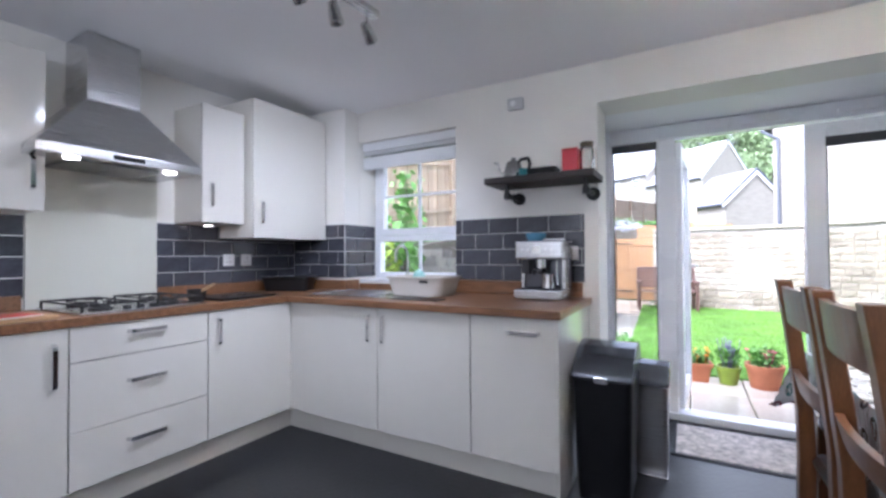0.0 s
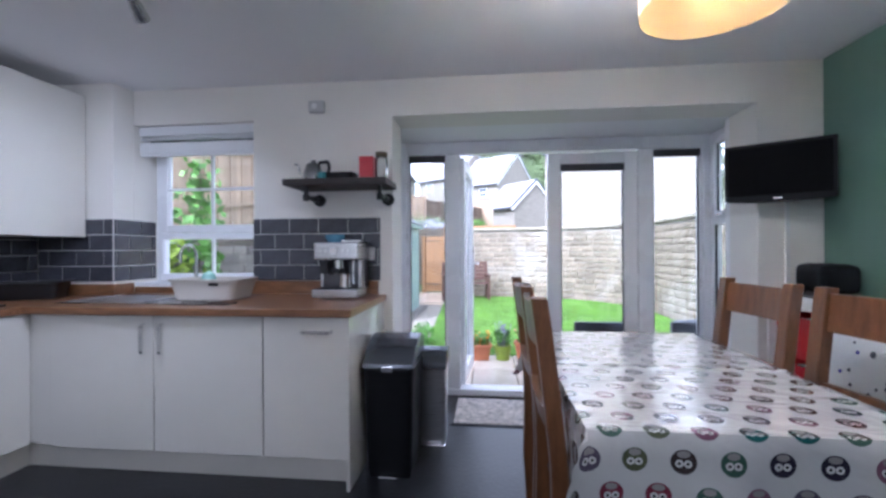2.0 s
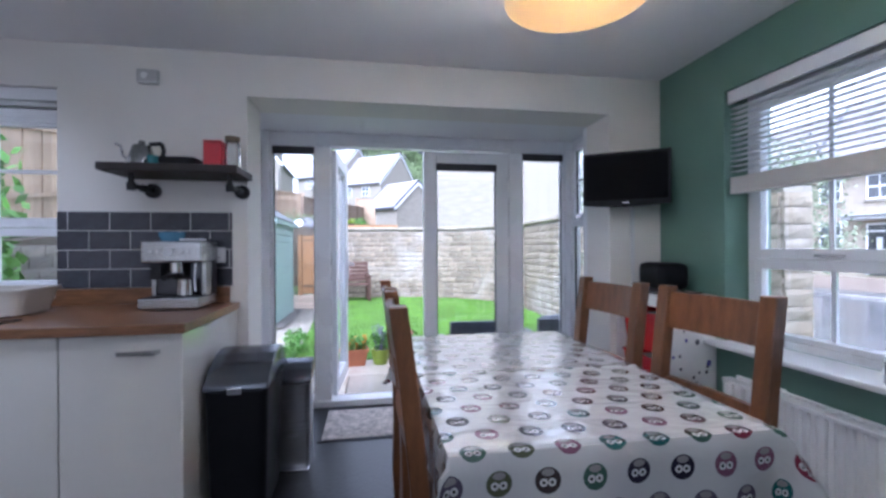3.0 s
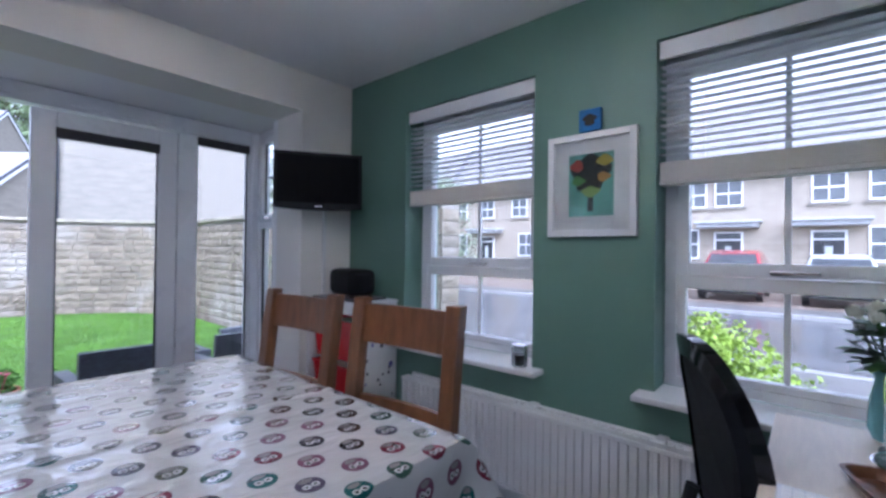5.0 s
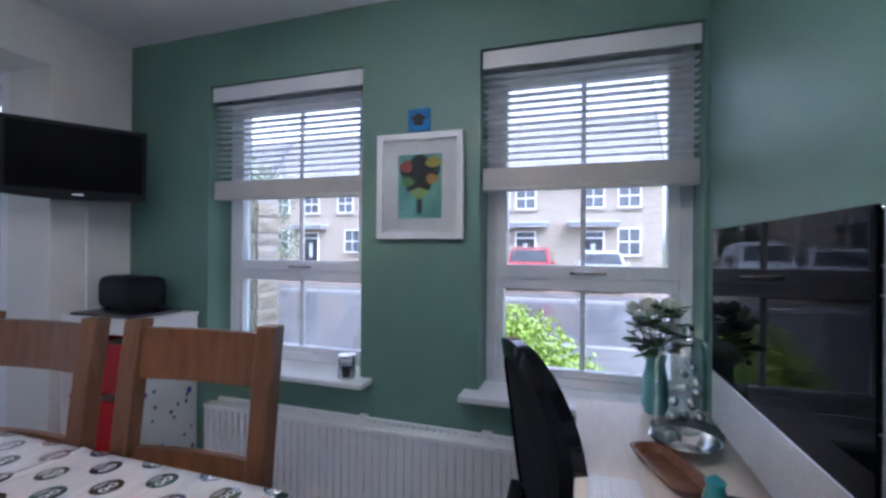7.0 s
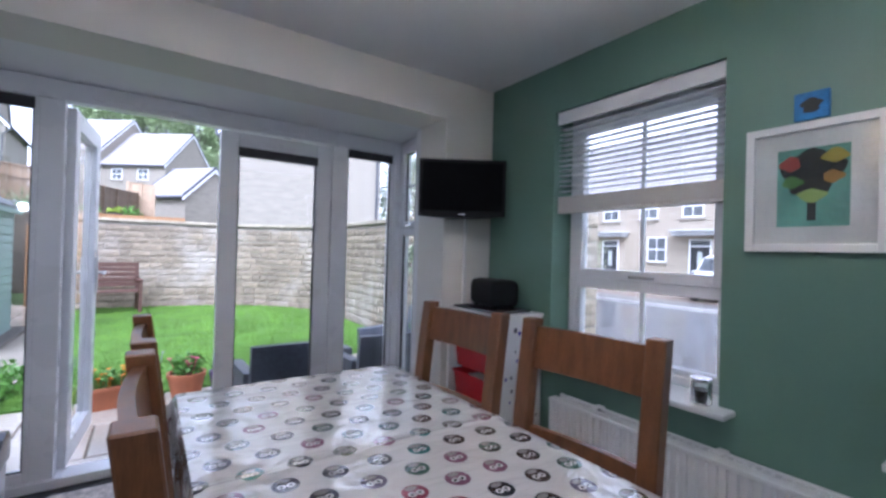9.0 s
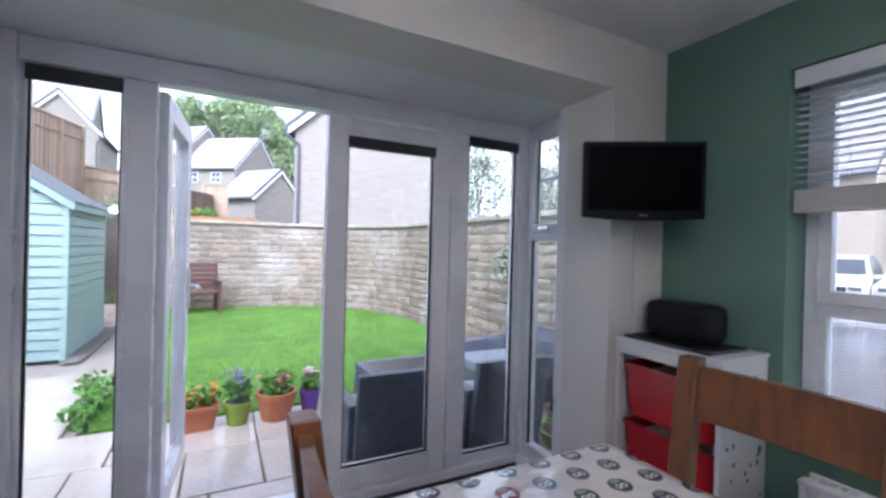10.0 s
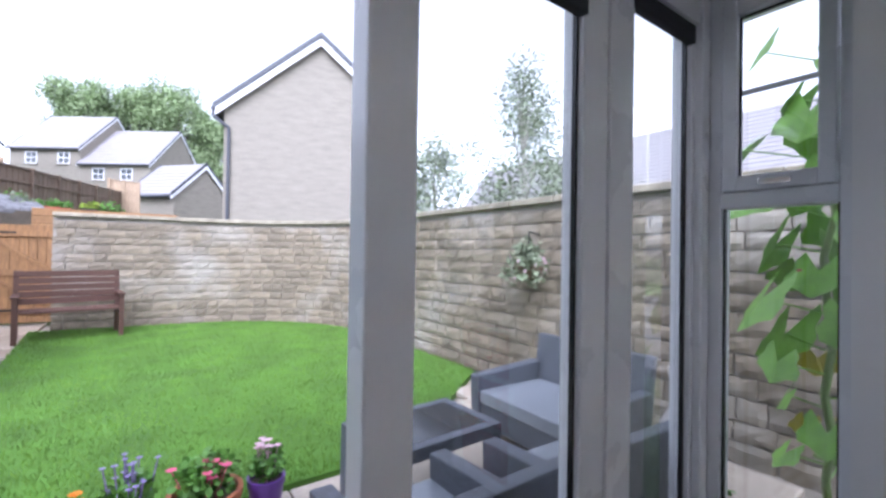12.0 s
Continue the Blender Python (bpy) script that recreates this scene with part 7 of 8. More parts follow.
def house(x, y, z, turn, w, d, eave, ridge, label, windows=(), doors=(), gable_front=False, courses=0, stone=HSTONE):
    """House with its front on -y from x = 0 to w. gable_front: the ridge runs back from the front."""
    h = thing("house", (x, y, z), turn, label, "house", "houses around")
    if gable_front:
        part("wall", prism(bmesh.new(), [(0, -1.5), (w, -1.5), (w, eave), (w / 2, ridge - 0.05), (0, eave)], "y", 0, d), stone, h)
        for s in (0, 1):
            sl = (ridge - eave) / (w / 2)
            x0, x1 = (-0.25, w / 2) if s == 0 else (w + 0.25, w / 2)
            ze = eave - 0.25 * sl
            r_ = part("roof", prism(bmesh.new(), [(x0, ze), (x1, ridge), (x1, ridge + 0.09), (x0, ze + 0.09)], "y", -0.12, d + 0.1), HTILE, h)
            for k in range(courses):
                f = k / courses
                xa, za = x0 + (x1 - x0) * f, ze + (ridge - ze) * f
                dx = (x1 - x0) / courses
                part("tile_course", prism(bmesh.new(), [(xa, za + 0.092), (xa + dx, za + 0.092 + dx * (ridge - ze) / (x1 - x0)), (xa, za + 0.125)], "y", -0.12, d + 0.1), HTILE, r_)
            part("verge", prism(bmesh.new(), [(x0, ze - 0.02), (x1, ridge - 0.02), (x1, ridge + 0.13), (x0, ze + 0.13)], "y", -0.18, -0.121), VERGEM, h)
            part("bargeboard", prism(bmesh.new(), [(x0, ze - 0.22), (x1, ridge - 0.22), (x1, ridge - 0.022), (x0, ze - 0.022)], "y", -0.15, -0.11), UPVC, h)
            xg = x0 + (0.02 if s == 0 else -0.02)
            g = bmesh.new()
            rod(g, (xg, -0.2, ze - 0.02), (xg, d + 0.1, ze - 0.02), 0.06, seg=10)
            part("gutter", g, VERGEM, h)
            xi_ = 0.12 if s == 0 else w - 0.12
            dp = bmesh.new()
            tube(dp, [(xg, -0.14, ze - 0.05), (xg, -0.14, ze - 0.2), (xi_, -0.07, ze - 0.45), (xi_, -0.07, -1.4)], 0.04, 8)
            part("downpipe", dp, VERGEM, h)
    else:
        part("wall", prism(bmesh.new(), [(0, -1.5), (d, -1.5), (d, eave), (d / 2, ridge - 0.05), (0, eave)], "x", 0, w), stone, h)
        sl = (ridge - eave) / (d / 2)
        for s in (0, 1):
            y0, y1 = (-0.3, d / 2) if s == 0 else (d + 0.3, d / 2)
            ze = eave - 0.3 * sl
            r_ = part("roof", prism(bmesh.new(), [(y0, ze), (y1, ridge), (y1, ridge + 0.1), (y0, ze + 0.1)], "x", -0.12, w + 0.12), HTILE, h)
            if s == 0:
                for k in range(courses):
                    f = k / courses
                    ya, za = y0 + (y1 - y0) * f, ze + (ridge - ze) * f
                    dy = (y1 - y0) / courses
                    part("tile_course", prism(bmesh.new(), [(ya, za + 0.102), (ya + dy, za + 0.102 + dy * (ridge - ze) / (y1 - y0)), (ya, za + 0.14)], "x", -0.12, w + 0.12), HTILE, r_)
                part("gutter", rod(bmesh.new(), (-0.1, y0, ze), (w + 0.1, y0, ze), 0.07, seg=8), VERGEM, h)
        for xx in (-0.13, w + 0.10):
            part("bargeboard", prism(bmesh.new(), [(-0.3, eave - 0.3 * sl - 0.2), (d / 2, ridge - 0.2), (d + 0.3, eave - 0.3 * sl - 0.2), (d + 0.3, eave - 0.3 * sl), (d / 2, ridge), (-0.3, eave - 0.3 * sl)], "x", xx, xx + 0.03), UPVC, h)
            part("verge", prism(bmesh.new(), [(-0.3, eave - 0.3 * sl + 0.002), (d / 2, ridge + 0.002), (d + 0.3, eave - 0.3 * sl + 0.002), (d + 0.3, eave - 0.3 * sl + 0.16), (d / 2, ridge + 0.16), (-0.3, eave - 0.3 * sl + 0.16)], "x", xx - 0.02, xx + 0.05), VERGEM, h)
    for wx, wz, ww, wh in windows:
        far_window(h, wx, wz, ww, wh)
    for dx in doors:
        dd = part("door", sbox(dx - 0.47, -0.05, 0, dx + 0.47, -0.005, 2.05, 0.01), DOORM, h)
        part("door_frame", boxes((dx - 0.56, -0.06, 0, dx - 0.472, -0.006, 2.45), (dx + 0.472, -0.06, 0, dx + 0.56, -0.006, 2.45), (dx - 0.472, -0.06, 2.38, dx + 0.472, -0.006, 2.45), (dx - 0.472, -0.06, 2.052, dx + 0.472, -0.006, 2.12)), UPVC, dd)
        part("fanlight", boxes((dx - 0.472, -0.03, 2.12, dx + 0.472, -0.01, 2.38)), DARKGLASS, dd)
        part("door_glass", boxes((dx - 0.12, -0.056, 0.9, dx + 0.12, -0.0505, 1.8)), mat("frosted_glass", (0.5, 0.53, 0.53), 0.4), dd)
        part("canopy", soft(boxes((dx - 1.15, -0.75, 2.62, dx + 1.15, -0.005, 2.80), (dx - 1.25, -0.85, 2.801, dx + 1.25, -0.005, 2.92)), 0.02, 1), mat("lead_canopy", (0.40, 0.41, 0.42), 0.6), dd)
    return h


# gabled neighbour beyond the wall, its garage, and the houses uphill
house(2.473, 15.415, 0.0, -18.5, 4.7, 8.0, 5.02, 7.02, "pale stone gabled house with black downpipes beyond the wall", gable_front=True, courses=0)
house(0.34, 31.77, 1.9, -50.2, 3.0, 4.0, 2.34, 4.07, "pale stone garage with a grey tiled roof", courses=9)
house(-8.88, 58.64, 6.5, -35.6, 6.5, 8.48, 4.06, 8.01, "pale house on the hill with a grey tiled roof", ((2.0, 2.45, 1.1, 1.1), (5.0, 2.45, 1.1, 1.1)), courses=12)
house(-3.58, 54.84, 5.1, -35.6, 6.5, 8.48, 4.06, 8.01, "pale house on the hill with a grey tiled roof", ((1.7, 2.4, 1.1, 1.1), (4.3, 2.4, 1.1, 1.1)), courses=12)
house(-15.5, 45, 7.0, 6, 6.6, 8, 4.0, 7.1, "pale house on the hill with a grey tiled roof", ((1.6, 2.4, 1.0, 0.95), (4.2, 2.4, 1.0, 0.95)), courses=10)
house(-10.5, 36, 4.2, 2, 4.0, 7, 4.0, 6.2, "pale gabled house uphill behind the fence", gable_front=True)
house(24.0, 6.2, -0.15, -90, 9.2, 6.0, 5.35, 9.1, "pale stone terraced house with porch canopies across the street", ((1.2, 3.6, 1.1, 1.2), (2.6, 3.6, 1.1, 1.2), (6.0, 3.6, 1.1, 1.2), (7.7, 3.6, 1.1, 1.2), (7.7, 1.2, 1.1, 1.4), (0.9, 1.2, 1.1, 1.4)), (2.6, 6.0), courses=16, stone=STONE_LIT)
house(24.0, 20.3, -0.15, -90, 11.2, 6.0, 5.35, 9.1, "pale stone terraced house with porch canopies across the street", ((1.2, 3.6, 1.1, 1.2), (3.4, 3.6, 1.1, 1.2), (5.8, 3.6, 1.1, 1.2), (8.2, 3.6, 1.1, 1.2), (6.3, 1.2, 1.1, 1.4), (1.2, 1.2, 1.1, 1.4)), (3.4, 8.6), courses=16, stone=STONE_LIT)
house(24.6, 33.4, -0.15, -90, 12.2, 6.0, 5.35, 9.1, "pale stone terraced house with porch canopies across the street", ((1.4, 3.6, 1.1, 1.2), (4.2, 3.6, 1.1, 1.2), (7.6, 3.6, 1.1, 1.2), (10.4, 3.6, 1.1, 1.2), (7.6, 1.2, 1.1, 1.4), (1.4, 1.2, 1.1, 1.4)), (4.2, 10.4), courses=16, stone=STONE_LIT)
house(34, 44.5, -0.15, -78, 9.0, 6.0, 5.35, 9.1, "pale stone terraced house further up the street", ((1.4, 3.6, 1.1, 1.2), (4.4, 3.6, 1.1, 1.2), (7.2, 3.6, 1.1, 1.2), (7.2, 1.2, 1.1, 1.4)), (4.4,), courses=14, stone=STONE_LIT)

# ---- street ----
ASPH = mat("wet_asphalt", (0.075, 0.076, 0.08), 0.2, 0, 0.5, 0.9, 0.7, 5)
PAVE = mat("pale_pavement", (0.13, 0.125, 0.118), 0.35, 0, 0.2, 2, 0.3, 40)
KERB = mat("kerb_stone", (0.30, 0.29, 0.28), 0.6, 0, 0.15, 4, 0.2)
SZ = GZ - 0.25
structure("road", boxes((8.0, -60, SZ - 0.03, 14.5, 80, SZ + 0.02), (5.4, 3.1, SZ - 0.03, 7.99, 26, SZ + 0.02)), ASPH, "wet dark asphalt road", "road")
structure("pavement", boxes((14.62, -60, SZ, 16.2, 80, SZ + 0.11), (6.2, -60, SZ, 7.88, 3.0, SZ + 0.11)), PAVE, "pale pavement beside the road", "pavement")
structure("driveway", boxes((16.21, -4, SZ, 23.0, 22, SZ + 0.115)), mat("buff_block_paving", (0.20, 0.155, 0.12), 0.5, 0, 0.3, 3, 0.3, 30), "buff block-paved driveways", "driveway")
kerb = tagged(new("kerb"), "pale kerb stones along the road", "kerb", kind="structure")
km = None
for k in range(40):
    for x in (14.5, 7.885):
        if x < 8 and -12 + k * 0.92 > 2.0:
            continue
        if km is None:
            o = part("kerb_stone", sbox(0, 0.004, SZ, 0.115, 0.912, SZ + 0.125, 0.012, 1), KERB, kerb)
            km = o.data
        else:
            o = new("kerb_stone", km)
            o.parent = kerb
        o.location = (x, -12 + k * 0.92, 0)
hedge = thing("green_hedge", (22.3, 11.5, SZ + 0.1), 0, "low clipped green hedge before a house", "hedge")
leaf_cloud("foliage", [(0, -1.2 + k * 0.4, 0.3, 0.42) for k in range(7)], 1800, 0.12, FRESH, hedge, 71)
grassp = tagged(part("front_lawn", boxes((17.0, -12, SZ + 0.02, 23.0, -4.1, SZ + 0.14)), LAWN), "bright green front lawn across the street", "lawn", kind="structure")
bush = thing("lime_bush", (4.75, 1.28, SZ), 0, "rounded lime green bush under the window", "bush")
part("stem", rod(bmesh.new(), (0, 0, 0), (0, 0, 0.6), 0.04, 0.02, 8), BARK, bush)
leaf_cloud("foliage", [(0, 0, 0.62, 0.42), (0.1, 0.3, 0.5, 0.34), (0.0, -0.35, 0.42, 0.36), (-0.2, 0.05, 0.5, 0.36), (0.05, 0.1, 0.82, 0.24), (0, -0.6, 0.3, 0.26)], 7500, 0.05, LIME, bush, 72)
sap = thing("sapling", (-2.72, 4.75, GZ - 0.03), 0, "young bright green sapling outside the kitchen window", "plant")
part("stem", rod(bmesh.new(), (0, 0, 0), (0.06, 0, 2.2), 0.02, 0.008, 8), BARK, sap)
leaf_cloud("foliage", [(0.05, 0, 2.15, 0.2), (-0.05, 0.05, 1.85, 0.24), (0.12, -0.03, 1.6, 0.2), (0.02, 0.04, 1.35, 0.2), (0.15, 0, 1.15, 0.16)], 240, 0.13, FRESH, sap, 75, 0.8)
west_bush = thing("garden_shrub", (-3.05, 5.1, ground_h(-3.05, 5.1)), 0, "leafy bright green shrub beside the bank", "shrub")
part("stem", rod(bmesh.new(), (0, 0, 0), (0, 0, 0.7), 0.03, 0.015, 8), BARK, west_bush)
leaf_cloud("foliage", [(0.1, -0.5, 0.55, 0.36), (0.25, -0.3, 0.2, 0.4), (0.45, -0.4, -0.2, 0.36), (0.5, 0.1, -0.6, 0.4), (0.2, -0.7, 0.9, 0.24), (-0.05, -0.8, 1.25, 0.28), (0.0, -0.95, 0.9, 0.34)], 3600, 0.09, LIME, west_bush, 73)


def car(x, y, turn, col, label, tall=0.0):
    """Car with its front on -x at turn 0."""
    c = thing("parked_car", (x, y, SZ + 0.116), turn, label, "car", "parked cars")
    t = tall
    out_ = [(-2.1, 0.32), (-2.15, 0.55), (-2.08, 0.82), (-1.25, 0.98), (-0.65, 1.42 + t), (-0.1, 1.54 + t), (1.3, 1.52 + t), (1.85, 1.25 + t), (2.1, 0.95), (2.1, 0.35), (1.7, 0.25), (-1.8, 0.25)]
    bm = prism(bmesh.new(), out_, "y", -0.86, 0.86)
    for v in bm.verts:
        if v.co.z > 1.0:
            v.co.y *= 1 - 0.22 * (v.co.z - 1.0) / (0.54 + t)
    part("body", soft(bm, 0.06, 3), col, c, smooth=True)
    bm = bmesh.new()
    yy = 0.74
    bm.faces.new([bm.verts.new(p) for p in ((-1.22, -yy, 1.005), (-1.22, yy, 1.005), (-0.70, yy * 0.86, 1.40 + t), (-0.70, -yy * 0.86, 1.40 + t))])
    bmesh.ops.solidify(bm, geom=bm.faces, thickness=0.03)
    part("windscreen", bm, DARKGLASS, c)
    for s in (-1, 1):
        bm = bmesh.new()
        prism(bm, [(-0.95, 1.02), (-0.5, 1.38 + t), (1.2, 1.40 + t), (1.55, 1.04)], "y", -0.01, 0.01)
        for v in bm.verts:
            v.co.y += s * (0.862 - 0.18 * max(0, v.co.z - 1.0) / 0.5)
        part("side_window", bm, DARKGLASS, c)
        part("headlight", sbox(-2.16, s * 0.62 - 0.16, 0.62, -2.02, s * 0.62 + 0.16, 0.78, 0.03), CHROME, c)
        part("mirror", sbox(-0.95, s * 0.93 - 0.06, 0.98, -0.82, s * 0.93 + 0.06, 1.10, 0.02), col, c)
        for wx in (-1.35, 1.3):
            wh = part("wheel", rod(bmesh.new(), (wx, s * 0.70, 0.31), (wx, s * 0.88, 0.31), 0.31, seg=22), BLACK, c)
            part("rim", rod(bmesh.new(), (wx, s * 0.881, 0.31), (wx, s * 0.89, 0.31), 0.19, seg=16), STEEL, wh)
    part("grille", sbox(-2.175, -0.42, 0.55, -2.10, 0.42, 0.74, 0.01), BLACK, c)
    part("bumper", sbox(-2.20, -0.80, 0.28, -2.06, 0.80, 0.46, 0.03), BLACK, c)
    part("number_plate", boxes((-2.215, -0.26, 0.36, -2.201, 0.26, 0.46)), WHITEP, c)
    return c


REDC = mat("red_car_paint", (0.30, 0.02, 0.025), 0.2, 0, 0.05, 3, coat=0.8)
WHITEC = mat("white_car_paint", (0.45, 0.46, 0.47), 0.22, 0, 0.03, 3, coat=0.8)
car(19.0, 2.75, 0, REDC, "red parked car in front of a house", 0.12)
car(19.0, 0.05, 0, WHITEC, "white parked car in front of a house")
car(18.6, 8.2, 12, WHITEC, "white parked off-road car on a driveway", 0.15)
car(19.4, 6.3, 4, WHITEC, "white parked van on a driveway", 0.35)

# ---- paving flags ----
FLAG = mat("wet_sandstone_flag", (0.50, 0.435, 0.36), 0.18, 0, 0.16, 2.5, 0.15, 40, rnd=0.10)
pav = structure("patio", boxes((-2.9, 3.43, GZ - 0.12, 4.0, 5.66, GZ - 0.035), (-2.9, 5.66, GZ - 0.12, -0.40, 13.2, GZ - 0.035), (2.2, 5.66, GZ - 0.12, 3.9, 6.95, GZ - 0.045)), mat("mortar_bed", (0.26, 0.23, 0.19), 0.85, 0, 0.2, 10), "sandstone paved patio and path", "patio")
FM = {}


def flag(x0, y0, x1, y1):
    w, d = round(x1 - x0, 2), round(y1 - y0, 2)
    if (w, d) not in FM:
        bm = bmesh.new()
        e = 0.008
        lo = [bm.verts.new((a, b, 0)) for a, b in ((0, 0), (w, 0), (w, d), (0, d))]
        md = [bm.verts.new((a, b, 0.03)) for a, b in ((0, 0), (w, 0), (w, d), (0, d))]
        hi = [bm.verts.new((a, b, 0.036)) for a, b in ((e, e), (w - e, e), (w - e, d - e), (e, d - e))]
        for p, q in ((lo, md), (md, hi)):
            for k in range(4):
                bm.faces.new((p[k], p[(k + 1) % 4], q[(k + 1) % 4], q[k]))
        bm.faces.new(hi)
        me_ = bpy.data.meshes.new("flagstone")
        bm.to_mesh(me_)
        bm.free()
        me_.materials.append(FLAG)
        FM[w, d] = me_
    ob = new("flagstone", FM[w, d])
    ob.parent = pav
    ob.location = (x0, y0, GZ - 0.0355 + random.uniform(-0.001, 0.001))


random.seed(3)
yy = 3.98
for r, dep in enumerate((0.45, 0.60, 0.60)):
    xx = -2.8 + (0.3 if r % 2 else 0.0)
    while xx < 3.8:
        w = random.choice((0.60, 0.90, 0.60, 0.45))
        flag(xx, yy, min(xx + w, 3.85) - 0.012, yy + dep - 0.012)
        xx += w
    yy += dep
r = 0
while yy < 13.0:
    xx = -2.8
    for w in ((0.6, 0.9, 0.85) if r % 2 else (0.9, 0.6, 0.85)):
        if not (yy + 0.6 > 8.0 and xx < -1.0 and yy < 10.1):
            flag(xx, yy, min(xx + w, -0.47 if yy < 9 else -0.55) - 0.012, yy + 0.6 - 0.012)
        xx += w
    yy += 0.6
    r += 1
for xx, yy in ((2.2, 5.66), (2.8, 5.66), (3.2, 5.66)):
    flag(xx, yy, xx + 0.588, yy + 0.588 if xx < 3 else yy + 0.9)
gravel = random.Random(9)
vs_, fs_ = [], []
for _ in range(1500):
    x, y = gravel.uniform(-1.06, -0.90), gravel.uniform(8.0, 10.2)
    s = gravel.uniform(0.012, 0.03)
    k = len(vs_)
    vs_ += [(x - s, y, GZ), (x + s * 0.5, y - s, GZ), (x + s * 0.6, y + s, GZ), (x, y, GZ + s * 1.1)]
    fs_ += [(k, k + 1, k + 3), (k + 1, k + 2, k + 3), (k + 2, k, k + 3)]
me = bpy.data.meshes.new("gravel")
me.from_pydata(vs_, [], fs_)
me.materials.append(mat("grey_pebble", (0.20, 0.185, 0.17), 0.7, 0, 0.3, 40))
tagged(new("gravel", me), "grey pebbles along the shed", "gravel", kind="stuff")

# ---- stone garden wall ----
STONE = mat("weathered_sandstone", (0.215, 0.178, 0.128), 0.9, 0, 0.36, 5, 0.6, 30, rnd=0.20)
sn_, sl_ = STONE.node_tree.nodes, STONE.node_tree.links
geo, blot, cr, mixc = sn_.new("ShaderNodeNewGeometry"), sn_.new("ShaderNodeTexNoise"), sn_.new("ShaderNodeValToRGB"), sn_.new("ShaderNodeMix")
blot.inputs["Scale"].default_value, blot.inputs["Detail"].default_value = 0.9, 5
cr.color_ramp.elements[0].position, cr.color_ramp.elements[1].position = 0.50, 0.66
mixc.data_type = "RGBA"
mixc.inputs[7].default_value = (0.50, 0.47, 0.42, 1)
stone_in = sn_["Principled BSDF"].inputs["Base Color"]
sl_.new(geo.outputs["Position"], blot.inputs["Vector"])
sl_.new(blot.outputs["Fac"], cr.inputs["Fac"])
lime = sn_.new("ShaderNodeMath")
lime.operation = "MULTIPLY"
lime.inputs[1].default_value = 0.5
sl_.new(cr.outputs["Color"], lime.inputs[0])
sl_.new(lime.outputs[0], mixc.inputs["Factor"])
sl_.new(stone_in.links[0].from_socket, mixc.inputs[6])
sl_.new(mixc.outputs[2], stone_in)
MORTAR = mat("lime_mortar", (0.30, 0.275, 0.235), 0.95, 0, 0.25, 9, 0.5, 60)
S0, S1 = 6.25, AR + 0.04
ARC = math.radians(95) * S1


def wall_at(s):
    """Place and heading along the inner face: north along x, round the bend, then west."""
    if s < S0:
        return ACX + S1, ACY - S0 + s, 90.0
    if s < S0 + ARC:
        a = (s - S0) / S1
        return ACX + S1 * math.cos(a), ACY + S1 * math.sin(a), 90 + math.degrees(a)
    a = ARC / S1
    h = 90 + math.degrees(a) - 12
    q = s - S0 - ARC
    return ACX + S1 * math.cos(a) + q * math.cos(radians(h)), ACY + S1 * math.sin(a) + q * math.sin(radians(h)), h


SEND = S0 + ARC + 1.43
gw = tagged(new("garden_wall"), "curved coursed sandstone garden wall with flat copings", "wall", kind="structure")
bm = bmesh.new()
prev = None
k = 0
while True:
    s = min(0.22 + k * 0.25, SEND)
    x, y, hd = wall_at(s)
    nx, ny = math.sin(radians(hd)), -math.cos(radians(hd))
    cur = [bm.verts.new((x + nx * o, y + ny * o, z)) for o, z in ((0.022, GZ - 0.2), (0.30, GZ - 0.2), (0.30, 1.73), (0.022, 1.73))]
    if prev:
        for q in range(4):
            bm.faces.new((prev[q], prev[(q + 1) % 4], cur[(q + 1) % 4], cur[q]))
    else:
        bm.faces.new(cur[::-1])
    prev = cur
    if s >= SEND:
        bm.faces.new(cur)
        break
    k += 1
bmesh.ops.recalc_face_normals(bm, faces=bm.faces)
part("wall_core", bm, MORTAR, gw)
SM = {}


def stone_mesh(w, h, v):
    """Rough-faced block: front on -y, slightly pillowed and uneven."""
    key = (w, h, v)
    if key not in SM:
        rng = random.Random(hash((int(w * 100), int(h * 100), v)) % 10000)
        bm = bmesh.new()
        nx_, nz_ = 4, 3
        g_ = {}
        for i in range(nx_ + 1):
            for j in range(nz_ + 1):
                e = i in (0, nx_) or j in (0, nz_)
                jx = 0 if i in (0, nx_) else rng.uniform(-0.015, 0.015)
                wob = rng.uniform(-0.007, 0.007)
                g_[i, j] = bm.verts.new((w * i / nx_ + jx + (wob if e else 0), -(rng.uniform(-0.003, 0.004) if e else rng.uniform(0.002, 0.015)), h * j / nz_ + (wob if e else 0)))
        for i in range(nx_):
            for j in range(nz_):
                bm.faces.new((g_[i, j], g_[i + 1, j], g_[i + 1, j + 1], g_[i, j + 1]))
        rim = [e for e in bm.edges if e.is_boundary]
        ext = bmesh.ops.extrude_edge_only(bm, edges=rim)
        for v_ in [q for q in ext["geom"] if isinstance(q, bmesh.types.BMVert)]:
            v_.co.y = 0.03
        bmesh.ops.recalc_face_normals(bm, faces=bm.faces)
        me_ = bpy.data.meshes.new("stone")
        bm.to_mesh(me_)
        bm.free()
        me_.materials.append(STONE)
        SM[key] = me_
    return SM[key]


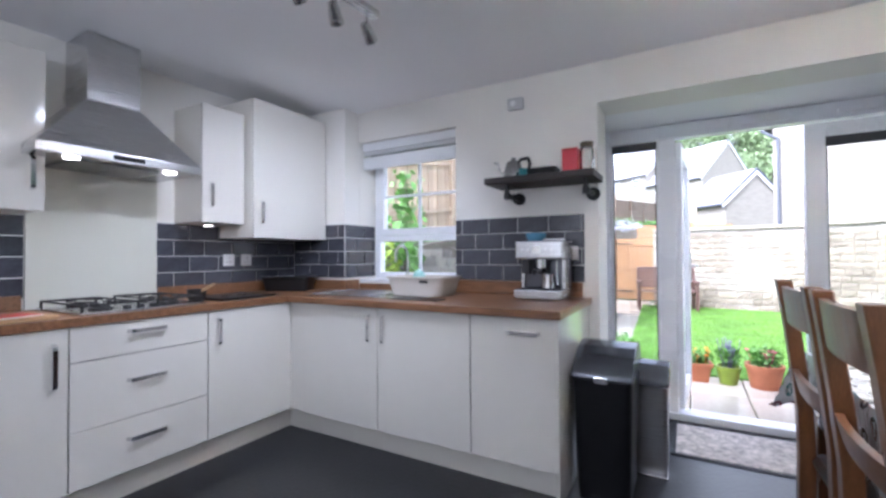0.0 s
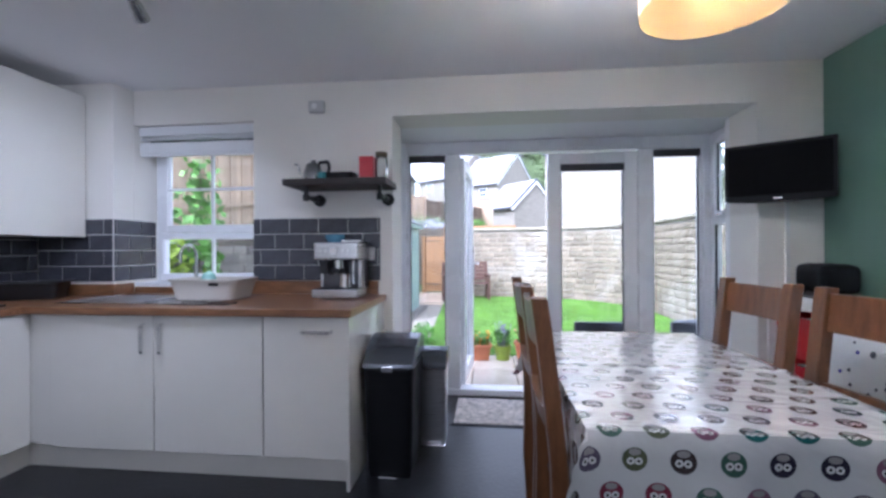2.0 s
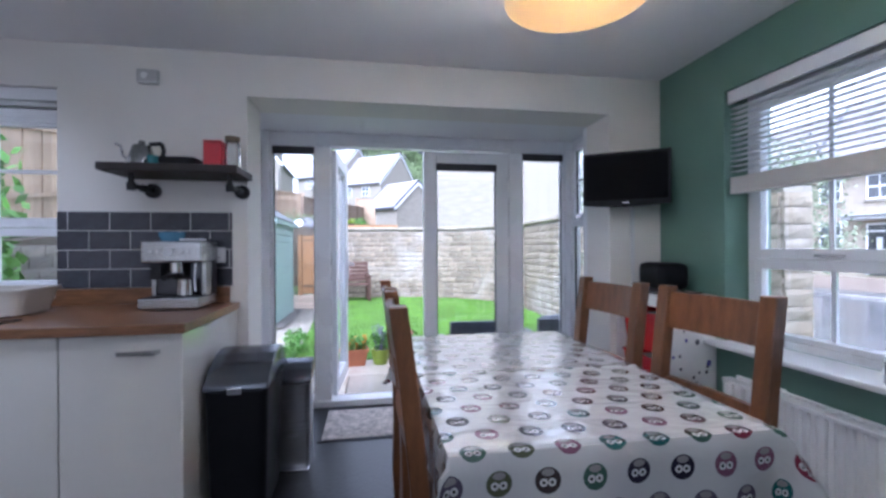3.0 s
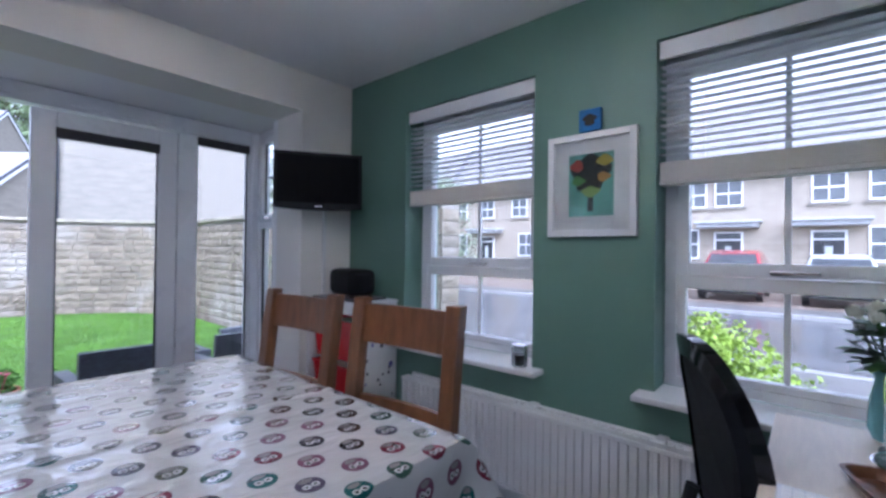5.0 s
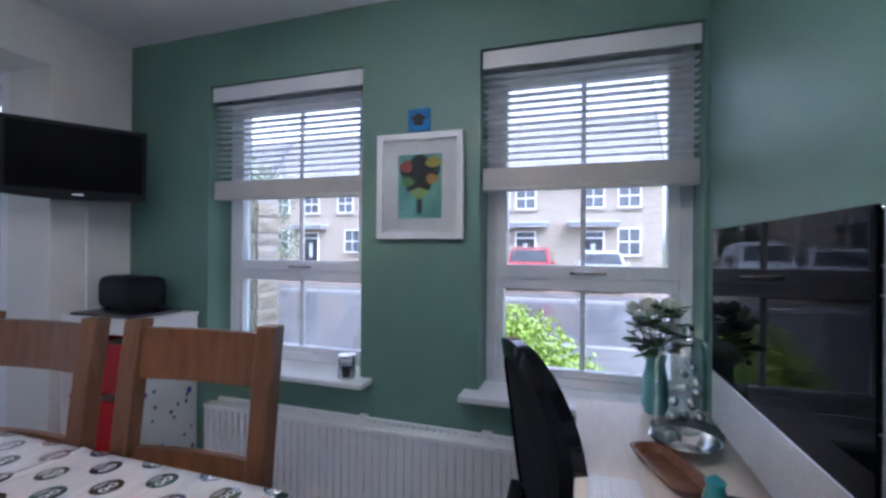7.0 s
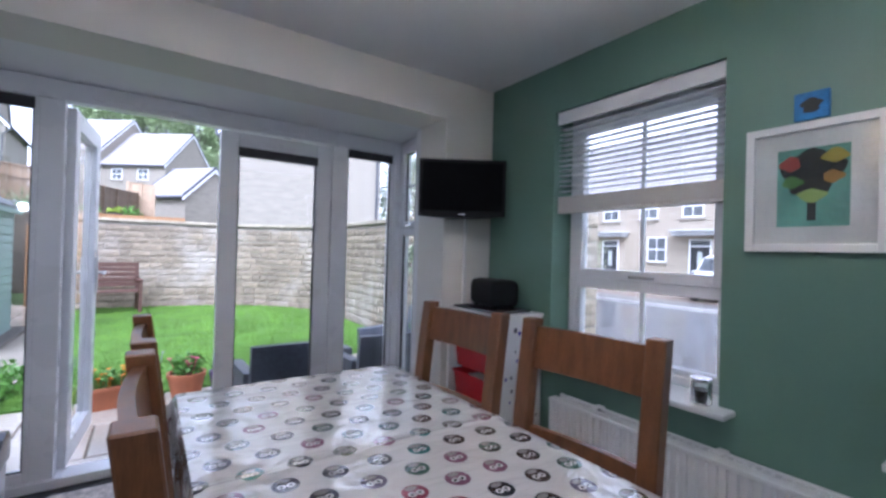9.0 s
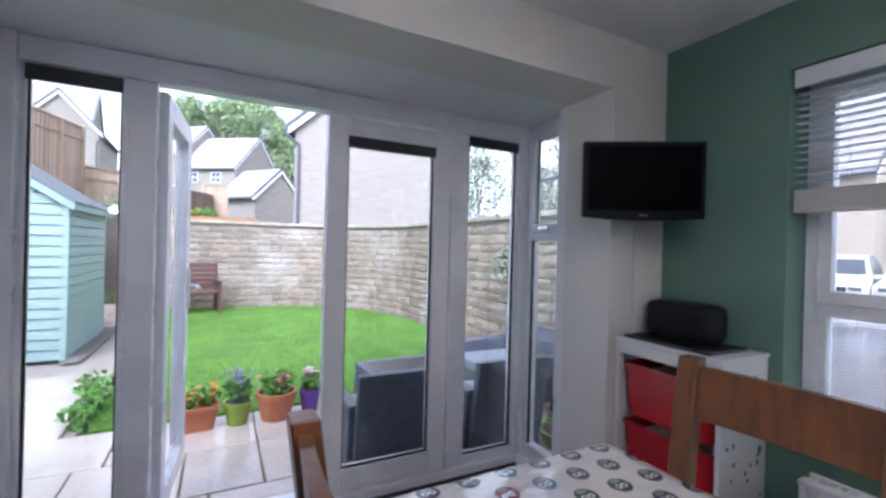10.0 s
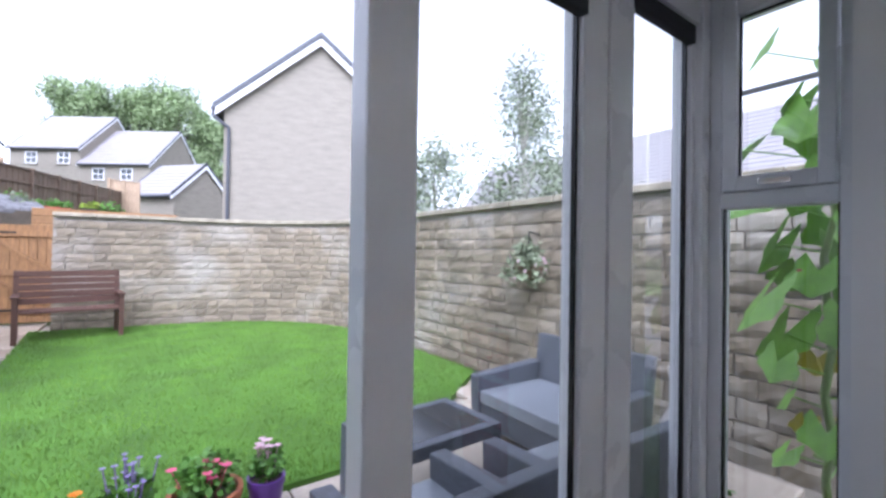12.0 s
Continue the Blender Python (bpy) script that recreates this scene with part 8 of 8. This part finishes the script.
random.seed(17)
spare = bmesh.new()
z = GZ - 0.03
heights = (0.15, 0.13, 0.16, 0.14, 0.15, 0.12, 0.15, 0.13, 0.14, 0.15, 0.12, 0.14, 0.13)
for r, h in enumerate(heights):
    cap = new("stone", stone_mesh(0.28, round(h - 0.014, 3), r % 3))
    cap.parent = gw
    cap.matrix_basis = pose(ACX + S1 + 0.012, ACY - S0 + 0.205, z, 0, 0, 0)
    s = 0.22 + random.uniform(0.0, 0.02)
    while s < SEND - 0.12:
        w = random.choice((0.18, 0.24, 0.30, 0.36))
        w = min(w, SEND - s)
        if w < 0.12:
            break
        x, y, hd = wall_at(s)
        near = s > 4.4
        m_ = stone_mesh(round(w - 0.014, 2), round(h - 0.014, 3), random.randrange(3))
        x2, y2, _ = wall_at(s + w)
        ang = math.degrees(math.atan2(y2 - y, x2 - x))
        if near:
            ob = new("stone", m_)
            ob.parent = gw
            ob.matrix_basis = pose(x, y, z, 0, 0, ang + 180) @ Matrix.Translation((-w, 0, 0))
        else:
            tmp = bmesh.new()
            tmp.from_mesh(m_)
            bmesh.ops.transform(tmp, matrix=pose(x, y, z, 0, 0, ang + 180) @ Matrix.Translation((-w, 0, 0)), verts=tmp.verts)
            tme = bpy.data.meshes.new("tmp")
            tmp.to_mesh(tme)
            tmp.free()
            spare.from_mesh(tme)
            bpy.data.meshes.remove(tme)
        s += w
    z += h
STONEJ = STONE.copy()
jn = STONEJ.node_tree
isl = jn.nodes.new("ShaderNodeNewGeometry")
oi = [q for q in jn.nodes if q.bl_idname == "ShaderNodeObjectInfo"][0]
jn.links.new(isl.outputs["Random Per Island"], oi.outputs["Random"].links[0].to_socket)
tagged(part("stonework", spare, STONEJ, gw), kind="stuff")
s = 0.2
COPE = mat("coping_stone", (0.30, 0.265, 0.20), 0.9, 0, 0.3, 6, 0.6, 30, rnd=0.15)
while s < SEND:
    w = min(0.6, SEND - s)
    x, y, hd = wall_at(s)
    x2, y2, _ = wall_at(s + w)
    ang = math.degrees(math.atan2(y2 - y, x2 - x))
    ob = part("coping", sbox(0.004, -0.35, 0, w - 0.004, 0.05, 0.065, 0.008, 1), COPE, gw)
    ob.matrix_basis = pose(x, y, 1.732, 0, 0, ang)
    s += w

# rough retaining wall of the west bank
rw = tagged(new("bank_wall"), "dark dry-stone retaining wall of the raised bank", "wall", kind="structure")
DRY = mat("dark_dry_stone", (0.15, 0.135, 0.115), 0.95, 0, 0.4, 7, 0.9, 26, rnd=0.3)
part("wall_core", prism(bmesh.new(), [(4.0, GZ - 0.2), (13.2, GZ - 0.2), (13.2, 1.85), (7.5, 0.95), (6.7, 1.45), (4.0, 1.15)], "x", -3.2, -2.965), SOIL, rw)
for r in range(11):
    s = 4.0 + random.uniform(0, 0.2)
    while s < 7.6:
        w = random.choice((0.26, 0.34, 0.44))
        zt = GZ + r * 0.125
        if zt + 0.12 < (1.2 + (s - 4.0) * 0.13 if s < 6.4 else 0.9):
            ob = new("stone", stone_mesh(round(w - 0.01, 2), 0.117, random.randrange(3) + 5))
            ob.data.materials[0] = DRY
            ob.parent = rw
            ob.matrix_basis = pose(-2.955, s, zt, 0, 0, 90)
        s += w
